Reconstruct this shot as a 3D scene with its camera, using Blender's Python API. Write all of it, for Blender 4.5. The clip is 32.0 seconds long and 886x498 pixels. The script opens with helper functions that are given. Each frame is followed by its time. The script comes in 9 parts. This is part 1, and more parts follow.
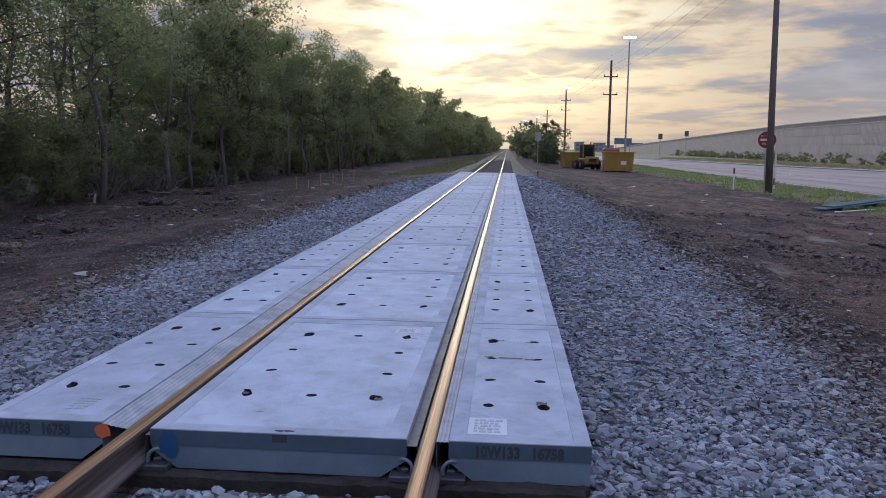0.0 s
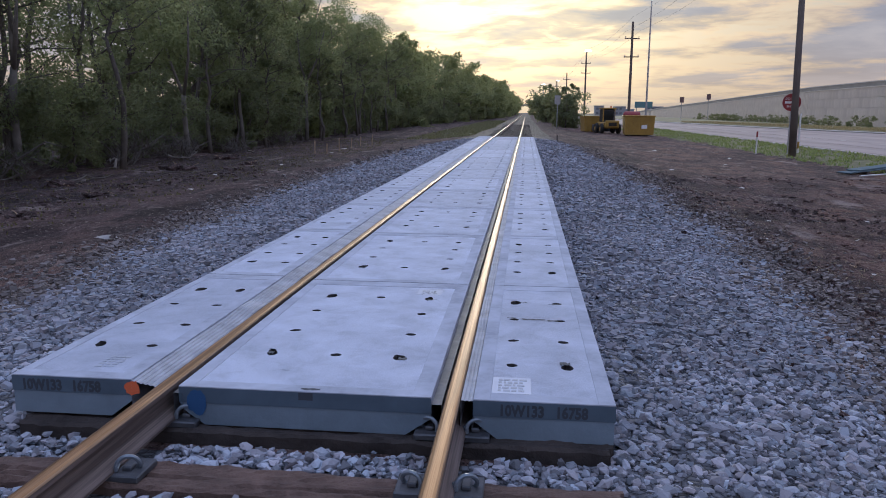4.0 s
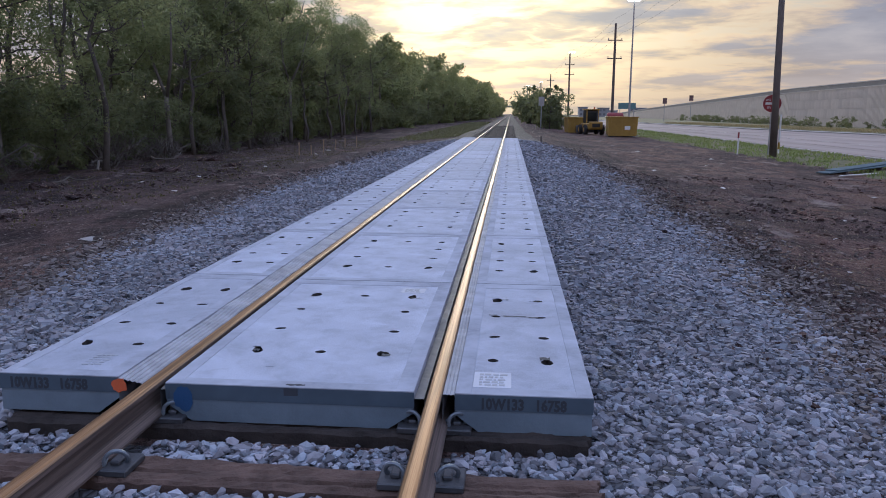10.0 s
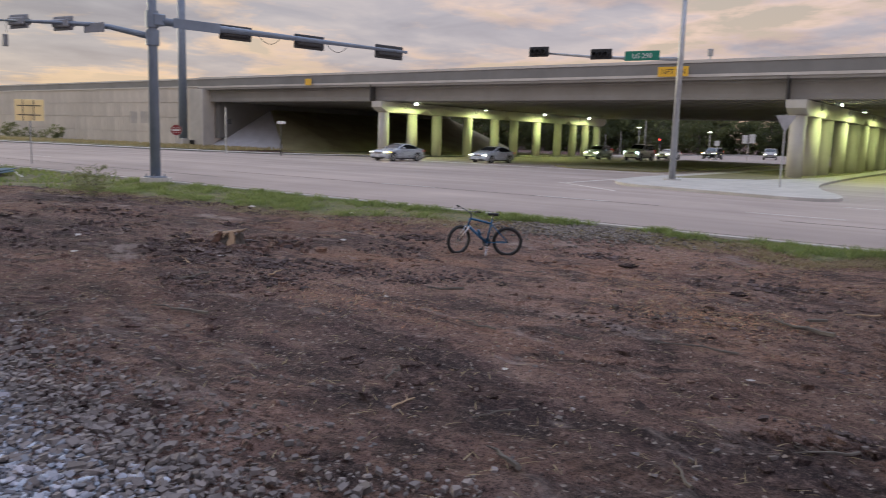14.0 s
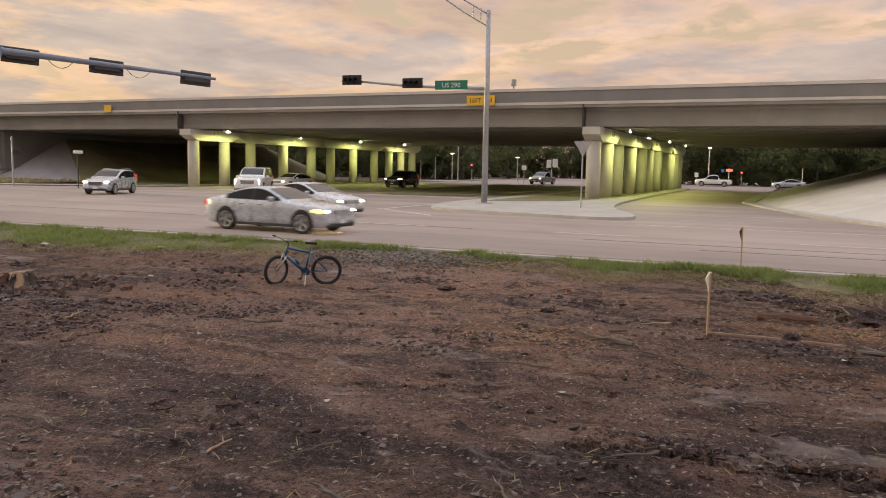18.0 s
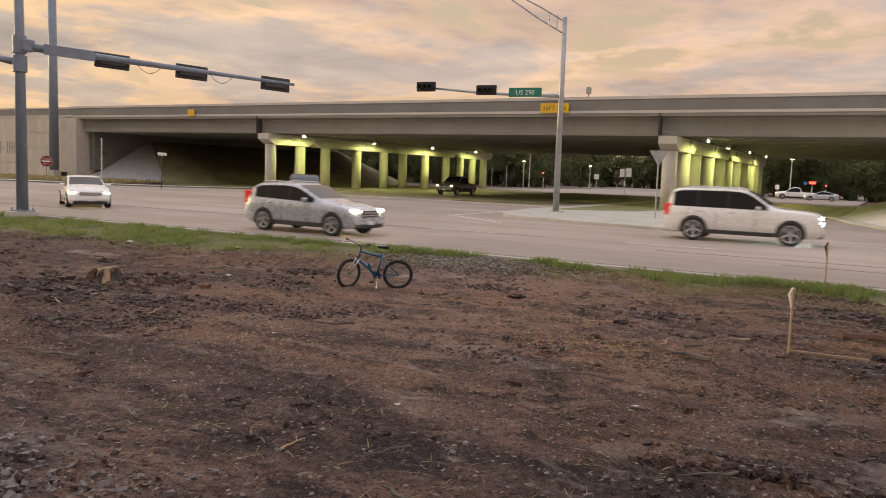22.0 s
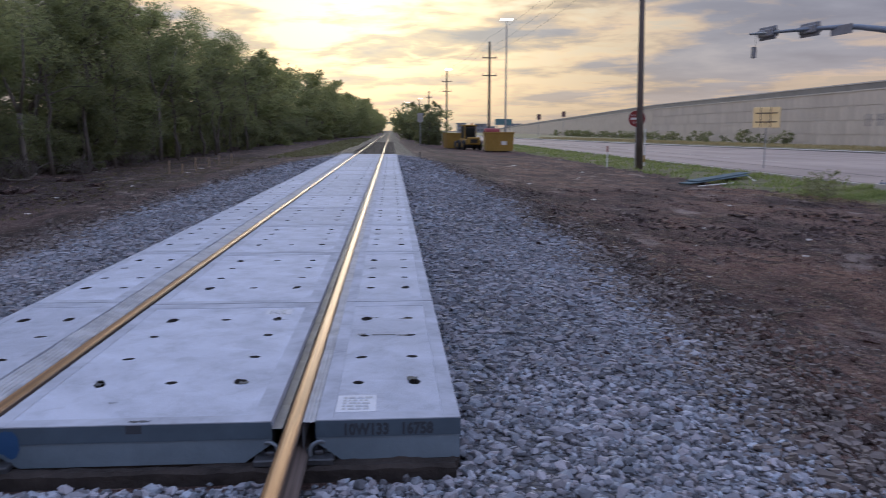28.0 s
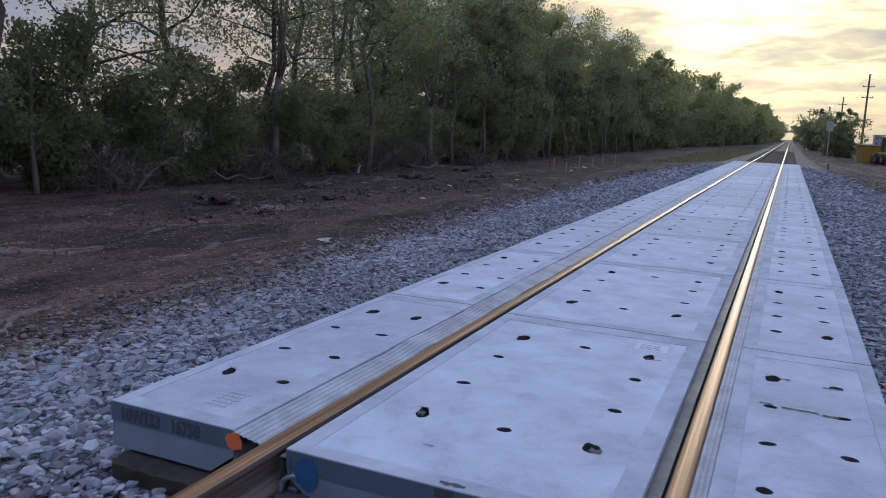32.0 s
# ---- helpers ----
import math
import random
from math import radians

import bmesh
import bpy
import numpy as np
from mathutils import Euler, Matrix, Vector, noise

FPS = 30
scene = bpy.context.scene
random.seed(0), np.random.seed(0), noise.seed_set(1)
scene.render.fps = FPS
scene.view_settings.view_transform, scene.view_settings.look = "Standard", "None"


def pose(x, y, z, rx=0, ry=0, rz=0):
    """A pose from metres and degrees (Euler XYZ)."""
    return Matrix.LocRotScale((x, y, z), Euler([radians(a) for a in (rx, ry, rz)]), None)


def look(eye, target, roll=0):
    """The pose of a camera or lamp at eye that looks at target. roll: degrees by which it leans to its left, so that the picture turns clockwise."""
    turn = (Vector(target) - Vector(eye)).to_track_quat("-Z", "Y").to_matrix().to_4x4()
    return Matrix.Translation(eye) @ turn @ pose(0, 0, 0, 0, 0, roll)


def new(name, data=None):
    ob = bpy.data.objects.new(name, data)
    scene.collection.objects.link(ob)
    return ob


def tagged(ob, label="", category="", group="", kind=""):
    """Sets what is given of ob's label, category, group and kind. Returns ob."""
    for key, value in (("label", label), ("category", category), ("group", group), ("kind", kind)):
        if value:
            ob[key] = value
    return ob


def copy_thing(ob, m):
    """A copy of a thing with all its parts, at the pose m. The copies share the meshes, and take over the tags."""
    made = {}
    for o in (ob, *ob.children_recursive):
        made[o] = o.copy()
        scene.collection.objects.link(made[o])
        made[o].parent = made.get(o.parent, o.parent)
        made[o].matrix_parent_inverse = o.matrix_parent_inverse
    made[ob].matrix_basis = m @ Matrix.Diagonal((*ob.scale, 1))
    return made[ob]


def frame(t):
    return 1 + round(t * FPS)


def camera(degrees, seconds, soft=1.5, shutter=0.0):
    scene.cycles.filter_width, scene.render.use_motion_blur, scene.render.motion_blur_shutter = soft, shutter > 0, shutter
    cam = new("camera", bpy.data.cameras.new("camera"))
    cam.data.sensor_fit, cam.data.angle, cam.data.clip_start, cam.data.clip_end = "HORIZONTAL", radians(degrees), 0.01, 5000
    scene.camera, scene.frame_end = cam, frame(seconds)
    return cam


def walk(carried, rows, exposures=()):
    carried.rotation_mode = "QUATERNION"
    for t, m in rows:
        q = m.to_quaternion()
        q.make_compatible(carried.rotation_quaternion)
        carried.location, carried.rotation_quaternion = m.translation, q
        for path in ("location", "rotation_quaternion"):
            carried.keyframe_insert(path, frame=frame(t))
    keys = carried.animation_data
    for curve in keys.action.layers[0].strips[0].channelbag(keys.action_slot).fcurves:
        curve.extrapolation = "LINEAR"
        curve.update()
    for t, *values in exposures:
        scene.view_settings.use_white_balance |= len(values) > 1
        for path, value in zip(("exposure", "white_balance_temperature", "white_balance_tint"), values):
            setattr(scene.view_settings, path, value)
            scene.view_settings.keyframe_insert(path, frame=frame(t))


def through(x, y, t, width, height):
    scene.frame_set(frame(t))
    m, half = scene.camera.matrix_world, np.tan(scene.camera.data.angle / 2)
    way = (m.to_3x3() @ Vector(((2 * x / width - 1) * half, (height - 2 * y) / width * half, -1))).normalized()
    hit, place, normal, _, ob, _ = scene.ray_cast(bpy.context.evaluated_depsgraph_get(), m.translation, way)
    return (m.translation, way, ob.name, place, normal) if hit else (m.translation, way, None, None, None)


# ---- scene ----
cam = camera(60.0, 32.0, soft=0.95, shutter=0.5)
EXPOSURES = [(0, -0.17, 4850, 8), (3, -0.10, 4900, 8), (9, -0.08, 4850, 8), (11, -0.10, 4900, 9), (13, 0.03, 4900, 6), (14, 0.28, 5600, 4), (14.5, 0.36, 6250, 4), (15.5, 0.40, 6650, 4), (17.5, 0.38, 6850, 4), (24, 0.33, 7200, 4), (25, 0.18, 7300, 6), (26, -0.02, 5950, 6), (27.5, -0.12, 5200, 7), (29, -0.14, 4850, 8), (31, -0.02, 5000, 9), (32, -0.14, 4800, 4)]
PATH = [
    (0, (1.117, -3.626, 1.440), (0.955, -1.649, 1.177), 0.61),
    (0.5, (1.120, -3.633, 1.427), (0.938, -1.661, 1.153), 0.50),
    (1, (1.112, -3.632, 1.421), (0.920, -1.664, 1.121), -0.01),
    (1.5, (1.106, -3.627, 1.417), (0.891, -1.666, 1.087), -0.62),
    (2, (1.096, -3.630, 1.415), (0.851, -1.676, 1.063), -0.51),
    (2.5, (1.089, -3.633, 1.419), (0.833, -1.683, 1.059), -0.29),
    (3, (1.091, -3.626, 1.408), (0.835, -1.677, 1.042), -0.05),
    (3.5, (1.087, -3.619, 1.411), (0.856, -1.666, 1.049), 0.34),
    (5.5, (1.078, -3.626, 1.409), (0.910, -1.661, 1.079), -0.03),
    (6, (1.066, -3.623, 1.405), (0.903, -1.660, 1.062), 0.06),
    (6.5, (1.068, -3.621, 1.396), (0.906, -1.658, 1.047), 0.04),
    (7, (1.057, -3.622, 1.396), (0.903, -1.660, 1.036), 0.29),
    (7.5, (1.060, -3.625, 1.391), (0.930, -1.664, 1.023), 0.60),
    (8, (1.073, -3.622, 1.389), (0.981, -1.660, 1.016), 0.58),
    (8.5, (1.085, -3.627, 1.384), (1.086, -1.661, 1.018), 1.05),
    (9, (1.100, -3.636, 1.389), (1.203, -1.672, 1.027), 1.74),
    (9.5, (1.128, -3.686, 1.399), (1.081, -1.717, 1.051), 1.15),
    (10, (1.111, -3.713, 1.409), (0.943, -1.751, 1.060), 0.36),
    (10.5, (1.100, -3.723, 1.406), (0.974, -1.755, 1.069), -0.34),
    (11, (1.149, -3.658, 1.395), (1.285, -1.689, 1.071), 0.05),
    (11.5, (1.219, -3.652, 1.409), (1.708, -1.740, 1.087), 0.44),
    (12, (1.291, -3.647, 1.398), (2.053, -1.824, 1.086), 1.10),
    (12.5, (1.367, -3.650, 1.392), (2.338, -1.929, 1.082), 1.80),
    (13, (1.447, -3.653, 1.385), (2.665, -2.097, 1.078), 2.28),
    (13.5, (1.475, -3.673, 1.387), (2.947, -2.353, 1.088), 1.89),
    (14, (1.487, -3.709, 1.387), (3.094, -2.555, 1.097), 1.82),
    (14.5, (1.512, -3.737, 1.388), (3.210, -2.713, 1.122), 2.00),
    (15, (1.533, -3.763, 1.389), (3.309, -2.876, 1.145), 1.77),
    (15.5, (1.556, -3.773, 1.391), (3.384, -2.993, 1.170), 1.71),
    (17.5, (1.548, -3.727, 1.399), (3.396, -2.995, 1.180), 0.82),
    (18, (1.539, -3.734, 1.399), (3.379, -2.977, 1.189), 1.06),
    (18.5, (1.545, -3.738, 1.399), (3.373, -2.954, 1.192), 0.98),
    (19, (1.549, -3.741, 1.399), (3.373, -2.947, 1.194), 0.79),
    (19.5, (1.546, -3.747, 1.400), (3.379, -2.973, 1.200), 0.72),
    (20, (1.551, -3.751, 1.397), (3.396, -3.004, 1.207), 0.72),
    (20.5, (1.546, -3.734, 1.398), (3.388, -2.975, 1.213), 0.73),
    (21, (1.536, -3.705, 1.398), (3.355, -2.897, 1.206), 1.28),
    (21.5, (1.530, -3.685, 1.391), (3.321, -2.818, 1.193), 1.82),
    (22, (1.533, -3.677, 1.392), (3.298, -2.757, 1.195), 2.03),
    (22.5, (1.527, -3.669, 1.394), (3.267, -2.703, 1.196), 2.28),
    (23, (1.516, -3.661, 1.395), (3.218, -2.632, 1.190), 2.36),
    (23.5, (1.497, -3.649, 1.396), (3.149, -2.541, 1.187), 2.25),
    (24, (1.479, -3.624, 1.398), (3.067, -2.428, 1.184), 2.08),
    (24.5, (1.466, -3.618, 1.397), (2.938, -2.282, 1.176), 1.67),
    (25, (1.425, -3.584, 1.399), (2.696, -2.057, 1.166), 1.34),
    (25.5, (1.385, -3.556, 1.391), (2.435, -1.872, 1.140), 1.22),
    (26, (1.349, -3.546, 1.390), (2.208, -1.761, 1.119), 1.13),
    (26.5, (1.325, -3.549, 1.392), (2.030, -1.698, 1.116), 0.87),
    (28.5, (1.191, -3.549, 1.378), (1.169, -1.573, 1.067), 0.62),
    (29, (1.160, -3.544, 1.373), (1.020, -1.573, 1.061), 1.74),
    (29.5, (1.161, -3.547, 1.362), (0.870, -1.597, 1.024), 2.13),
    (30, (1.166, -3.519, 1.350), (0.768, -1.595, 0.976), 2.10),
    (30.5, (1.090, -3.339, 1.314), (0.639, -1.435, 0.899), 1.57),
    (31, (1.030, -3.056, 1.330), (0.587, -1.144, 0.949), 0.43),
    (31.5, (1.075, -2.734, 1.307), (0.347, -0.895, 1.010), 3.17),
    (32, (0.995, -2.348, 1.273), (0.199, -0.541, 0.953), 2.44),
]
walk(cam, [(t, look(eye, target, roll)) for t, eye, target, roll in PATH], EXPOSURES)

# ---- world, sun, exposure ----
SUN_AZ, SUN_EL = -3.0, 8.0           # degrees: right of the track's line, above the horizon
SUN_DIR = Vector((math.sin(radians(SUN_AZ)) * math.cos(radians(SUN_EL)), math.cos(radians(SUN_AZ)) * math.cos(radians(SUN_EL)), math.sin(radians(SUN_EL))))


class Nodes:
    """Short hand for building node trees."""

    def __init__(self, tree):
        self.t = tree
        tree.nodes.clear()

    def n(self, kind, ins=None):
        node = self.t.nodes.new(kind)
        for k, v in (ins or {}).items():
            self.put(node, k, v)
        return node

    def put(self, node, k, v):
        if isinstance(v, bpy.types.NodeSocket):
            self.t.links.new(v, node.inputs[k])
        elif isinstance(v, bpy.types.Node):
            self.t.links.new(v.outputs[0], node.inputs[k])
        else:
            if hasattr(node.inputs[k].default_value, "__len__") and not hasattr(v, "__len__"):
                v = (v, v, v)
            if hasattr(v, "__len__") and len(v) == 3 and len(node.inputs[k].default_value) == 4:
                v = (*v, 1.0)
            node.inputs[k].default_value = v

    def math(self, op, a, b=0.0, clamp=False):
        m = self.t.nodes.new("ShaderNodeMath")
        m.operation, m.use_clamp = op, clamp
        self.put(m, 0, a)
        self.put(m, 1, b)
        return m.outputs[0]

    def vmath(self, op, a, b=(0, 0, 0)):
        m = self.t.nodes.new("ShaderNodeVectorMath")
        m.operation = op
        self.put(m, 0, a)
        self.put(m, 1, b)
        return m.outputs[1] if op in ("DOT_PRODUCT", "LENGTH") else m.outputs[0]

    def mix(self, fac, a, b, blend="MIX"):
        m = self.t.nodes.new("ShaderNodeMix")
        m.data_type, m.blend_type = "RGBA", blend
        self.put(m, 0, fac)
        self.put(m, 6, a)
        self.put(m, 7, b)
        return m.outputs[2]

    def noise(self, vec, scale, detail=4.0, rough=0.55, dist=0.0):
        m = self.t.nodes.new("ShaderNodeTexNoise")
        self.put(m, "Vector", vec)
        self.put(m, "Scale", scale)
        self.put(m, "Detail", detail)
        self.put(m, "Roughness", rough)
        self.put(m, "Distortion", dist)
        return m.outputs[0]

    def ramp(self, fac, stops):
        m = self.t.nodes.new("ShaderNodeValToRGB")
        self.put(m, 0, fac)
        els = m.color_ramp.elements
        while len(els) < len(stops):
            els.new(0.5)
        for e, (p, c) in zip(els, stops):
            e.position = p
            e.color = (c, c, c, 1) if not hasattr(c, "__len__") else (*c, 1)
        return m.outputs[0]


def make_world():
    w = bpy.data.worlds.new("evening_sky")
    w.use_nodes = True
    k = Nodes(w.node_tree)
    d = k.vmath("NORMALIZE", k.n("ShaderNodeTexCoord").outputs["Generated"])
    sky = k.n("ShaderNodeTexSky")
    sky.sky_type, sky.sun_disc, sky.sun_elevation, sky.sun_rotation = "NISHITA", False, radians(SUN_EL), radians(SUN_AZ)
    sky.dust_density, sky.air_density, sky.ozone_density = 3.0, 1.2, 1.5
    sep = k.n("ShaderNodeSeparateXYZ", {0: d})
    up = k.math("MAXIMUM", sep.outputs[2], 0.0)
    # banks of cloud on a level layer, which draws them out towards the horizon
    lift = k.math("ADD", up, 0.10)
    flat = k.n("ShaderNodeCombineXYZ", {0: k.math("DIVIDE", sep.outputs[0], lift), 1: k.math("DIVIDE", sep.outputs[1], lift), 2: 0.0})
    big = k.noise(k.vmath("ADD", flat.outputs[0], CLOUD_AT), 0.62, 7.0, 0.52, 0.35)
    fine = k.noise(k.vmath("ADD", flat.outputs[0], (3.1, 7.7, 1.0)), 2.6, 7.0, 0.58, 0.3)
    cover = k.math("ADD", k.math("MULTIPLY", big, 0.68), k.math("MULTIPLY", fine, 0.32))
    toward = k.math("MAXIMUM", k.vmath("DOT_PRODUCT", d, tuple(SUN_DIR)), 0.0)
    cover = k.math("SUBTRACT", cover, k.math("MULTIPLY", k.math("POWER", toward, 45.0), 0.075))
    mask = k.ramp(cover, ((0.415, 0.0), (0.470, 1.0)))
    thick = k.ramp(cover, ((0.43, 0.0), (0.53, 1.0)))
    wide = k.math("POWER", toward, 3.0)
    glow = k.math("POWER", toward, 60.0)
    low = k.math("POWER", k.math("SUBTRACT", 1.0, up, clamp=True), 9.0)
    # clear sky: the physical sky with pale high haze, warmed towards the sunset
    high = k.math("MULTIPLY", k.math("SUBTRACT", up, 0.28), 2.0, clamp=True)
    clear = k.mix(1.0, k.mix(1.0, sky.outputs[0], (SKY_GAIN, SKY_GAIN, SKY_GAIN), "MULTIPLY"), k.mix(high, LOW_SKY, HIGH_SKY), "ADD")
    clear = k.mix(k.math("MULTIPLY", low, 0.8), clear, k.mix(wide, (0.84, 0.49, 0.30), (0.70, 0.45, 0.25)))
    # clouds: lilac grey underneath, warm where thin and towards the sun
    edge = k.mix(wide, (0.74, 0.49, 0.38), (1.02, 0.62, 0.26))
    dark = k.mix(high, k.mix(wide, (0.46, 0.385, 0.385), (0.37, 0.325, 0.305)), (0.85, 0.88, 1.05))
    cloud = k.mix(thick, edge, dark)
    billow = k.noise(k.vmath("ADD", flat.outputs[0], (9.0, 2.0, 4.0)), 1.15, 6.0, 0.55, 0.35)
    cloud = k.mix(1.0, cloud, k.ramp(billow, ((0.33, (0.70, 0.70, 0.75)), (0.50, (0.97, 0.96, 0.97)), (0.67, (1.34, 1.26, 1.15)))), "MULTIPLY")
    thin = k.math("SUBTRACT", 1.0, k.math("MULTIPLY", k.math("POWER", k.math("SUBTRACT", 1.0, up, clamp=True), 15.0), 0.85))
    col = k.mix(k.math("MULTIPLY", k.math("MULTIPLY", mask, 0.94), thin), clear, cloud)
    halo = k.math("MULTIPLY", k.math("POWER", toward, 14.0), k.math("SUBTRACT", 1.0, k.math("MULTIPLY", thick, 0.75)))
    col = k.mix(1.0, col, k.mix(halo, (0, 0, 0), (0.22, 0.17, 0.07)), "ADD")
    col = k.mix(1.0, col, k.mix(glow, (0, 0, 0), (0.24, 0.20, 0.11)), "ADD")
    bg = k.n("ShaderNodeBackground", {0: col, 1: WORLD_GAIN})
    out = k.n("ShaderNodeOutputWorld")
    k.t.links.new(bg.outputs[0], out.inputs[0])
    scene.world = w


SKY_GAIN, LOW_SKY, HIGH_SKY, WORLD_GAIN, CLOUD_AT = 0.027, (0.40, 0.315, 0.25), (1.15, 1.22, 1.50), 1.0, (0.0, 0.0, 0.0)
make_world()
sun = new("sun", bpy.data.lights.new("sun", "SUN"))
sun.data.energy, sun.data.angle, sun.data.color = 1.3, radians(12), (1.0, 0.80, 0.52)
sun.matrix_world = look((0, 0, 60), Vector((0, 0, 60)) - SUN_DIR)


# ---- materials ----
def material(name, base, rough=0.6, metal=0.0, vary=0.25, grain=30.0, stain=1.5, bump=0.15, tint=None, spec=0.5, coords="Object", emit=None, coat=0.0, island=0.0, random_hue=0.0, speck=0.0, hues=None, lanes=0.0):
    """A surface with grain and broad stains: base colour, and how far it varies at both scales."""
    m = bpy.data.materials.new(name)
    m.use_nodes = True
    k = Nodes(m.node_tree)
    at = k.n("ShaderNodeTexCoord").outputs[coords]
    g, s = k.noise(at, grain, 5.0, 0.65), k.noise(at, stain, 4.0, 0.6, 0.4)
    dark = tuple(c * (1 - vary) for c in base)
    light = tuple(min(1, c * (1 + vary * 0.8)) for c in base)
    col = k.mix(k.ramp(s, ((0.32, 0.0), (0.68, 1.0))), dark, tint or light)
    col = k.mix(k.math("MULTIPLY", k.ramp(g, ((0.3, 0.0), (0.7, 1.0))), 0.5), col, tuple((a + b) / 2 for a, b in zip(base, light)))
    if speck:
        fine = k.ramp(k.noise(at, 210.0, 3.0, 0.7, 0.1), ((0.36, 0.0), (0.60, 1.0)))
        worn = k.ramp(k.noise(at, 5.5, 6.0, 0.72, 0.8), ((0.40, 0.0), (0.50, 1.0)))
        gain = k.math("SUBTRACT", 1.0, k.math("MULTIPLY", k.math("SUBTRACT", 1.0, fine), speck))
        gain = k.math("MULTIPLY", gain, k.math("SUBTRACT", 1.0, k.math("MULTIPLY", k.math("SUBTRACT", 1.0, worn), speck * 0.45)))
        col = k.mix(1.0, col, k.n("ShaderNodeCombineColor", {0: gain, 1: gain, 2: gain}).outputs[0], "MULTIPLY")
    if lanes:
        # wheel paths drawn out along y, and blotches of oil and sealing
        path = k.noise(k.n("ShaderNodeMapping", {"Vector": at, "Scale": (1.0, 0.012, 1.0)}).outputs[0], 0.55, 4.0, 0.6, 0.2)
        spill = k.noise(k.n("ShaderNodeMapping", {"Vector": at, "Scale": (1.0, 0.25, 1.0)}).outputs[0], 0.9, 6.0, 0.7, 0.5)
        gain = k.math("ADD", k.math("MULTIPLY", k.ramp(path, ((0.36, 0.0), (0.62, 1.0))), lanes * 1.2), 1 - lanes * 0.8)
        gain = k.math("MULTIPLY", gain, k.math("SUBTRACT", 1.0, k.math("MULTIPLY", k.ramp(spill, ((0.60, 0.0), (0.70, 1.0))), lanes * 0.7)))
        col = k.mix(1.0, col, k.n("ShaderNodeCombineColor", {0: gain, 1: gain, 2: gain}).outputs[0], "MULTIPLY")
    if island or random_hue:
        rnd = k.n("ShaderNodeNewGeometry").outputs["Random Per Island"] if island else k.n("ShaderNodeObjectInfo").outputs["Random"]
        amt = island or random_hue
        gain = k.math("ADD", k.math("MULTIPLY", rnd, 2 * amt), 1 - amt)
        if hues:
            col = k.mix(1.0, col, k.mix(k.math("FRACT", k.math("MULTIPLY", rnd, 37.0)), hues[0], hues[1]), "MULTIPLY")
        col = k.mix(1.0, col, k.n("ShaderNodeCombineColor", {0: gain, 1: gain, 2: gain}).outputs[0], "MULTIPLY")
    b = k.n("ShaderNodeBsdfPrincipled", {"Base Color": col, "Metallic": metal, "Specular IOR Level": spec})
    k.put(b, "Roughness", k.math("ADD", k.math("MULTIPLY", g, 0.25), rough - 0.12, clamp=True))
    if coat:
        k.put(b, "Coat Weight", coat)
        k.put(b, "Coat Roughness", 0.06)
    if emit:
        k.put(b, "Emission Color", (*emit[0], 1.0))
        k.put(b, "Emission Strength", emit[1])
    if bump:
        k.put(b, "Normal", k.n("ShaderNodeBump", {"Strength": bump, "Distance": 0.02, "Height": k.math("ADD", g, s)}).outputs[0])
    out = k.n("ShaderNodeOutputMaterial")
    k.t.links.new(b.outputs[0], out.inputs[0])
    return m


def leaf_material(name, a, b, through=0.35, lit=(0.46, 0.48, 0.19)):
    m = bpy.data.materials.new(name)
    m.use_nodes = True
    k = Nodes(m.node_tree)
    rnd = k.n("ShaderNodeNewGeometry").outputs["Random Per Island"]
    obj = k.n("ShaderNodeObjectInfo").outputs["Random"]
    col = k.mix(k.math("ADD", k.math("MULTIPLY", rnd, 0.7), k.math("MULTIPLY", obj, 0.3)), a, b)
    p = k.n("ShaderNodeBsdfPrincipled", {"Base Color": col, "Roughness": 0.55, "Specular IOR Level": 0.3})
    t = k.n("ShaderNodeBsdfTranslucent", {0: k.mix(0.5, col, lit)})
    mx = k.n("ShaderNodeMixShader", {0: through, 1: p.outputs[0], 2: t.outputs[0]})
    out = k.n("ShaderNodeOutputMaterial")
    k.t.links.new(mx.outputs[0], out.inputs[0])
    return m


def rolled_steel(name, a, b, rough, metal):
    """Steel worn lengthwise by wheels: fine scratches and stains drawn out along y."""
    m = bpy.data.materials.new(name)
    m.use_nodes = True
    k = Nodes(m.node_tree)
    at = k.n("ShaderNodeTexCoord").outputs["Object"]
    scratch = k.noise(k.n("ShaderNodeMapping", {"Vector": at, "Scale": (160.0, 2.2, 60.0)}).outputs[0], 1.0, 5.0, 0.65)
    band = k.noise(k.n("ShaderNodeMapping", {"Vector": at, "Scale": (38.0, 0.45, 20.0)}).outputs[0], 1.0, 4.0, 0.6)
    col = k.mix(k.ramp(scratch, ((0.34, 0.0), (0.64, 1.0))), a, b)
    col = k.mix(k.ramp(band, ((0.42, 0.65), (0.56, 0.0))), col, tuple(c * 0.45 for c in a))
    p = k.n("ShaderNodeBsdfPrincipled", {"Base Color": col, "Metallic": metal})
    k.put(p, "Roughness", k.math("ADD", k.math("MULTIPLY", scratch, 0.30), rough - 0.15, clamp=True))
    k.put(p, "Normal", k.n("ShaderNodeBump", {"Strength": 0.25, "Distance": 0.004, "Height": scratch}).outputs[0])
    out = k.n("ShaderNodeOutputMaterial")
    k.t.links.new(p.outputs[0], out.inputs[0])
    return m


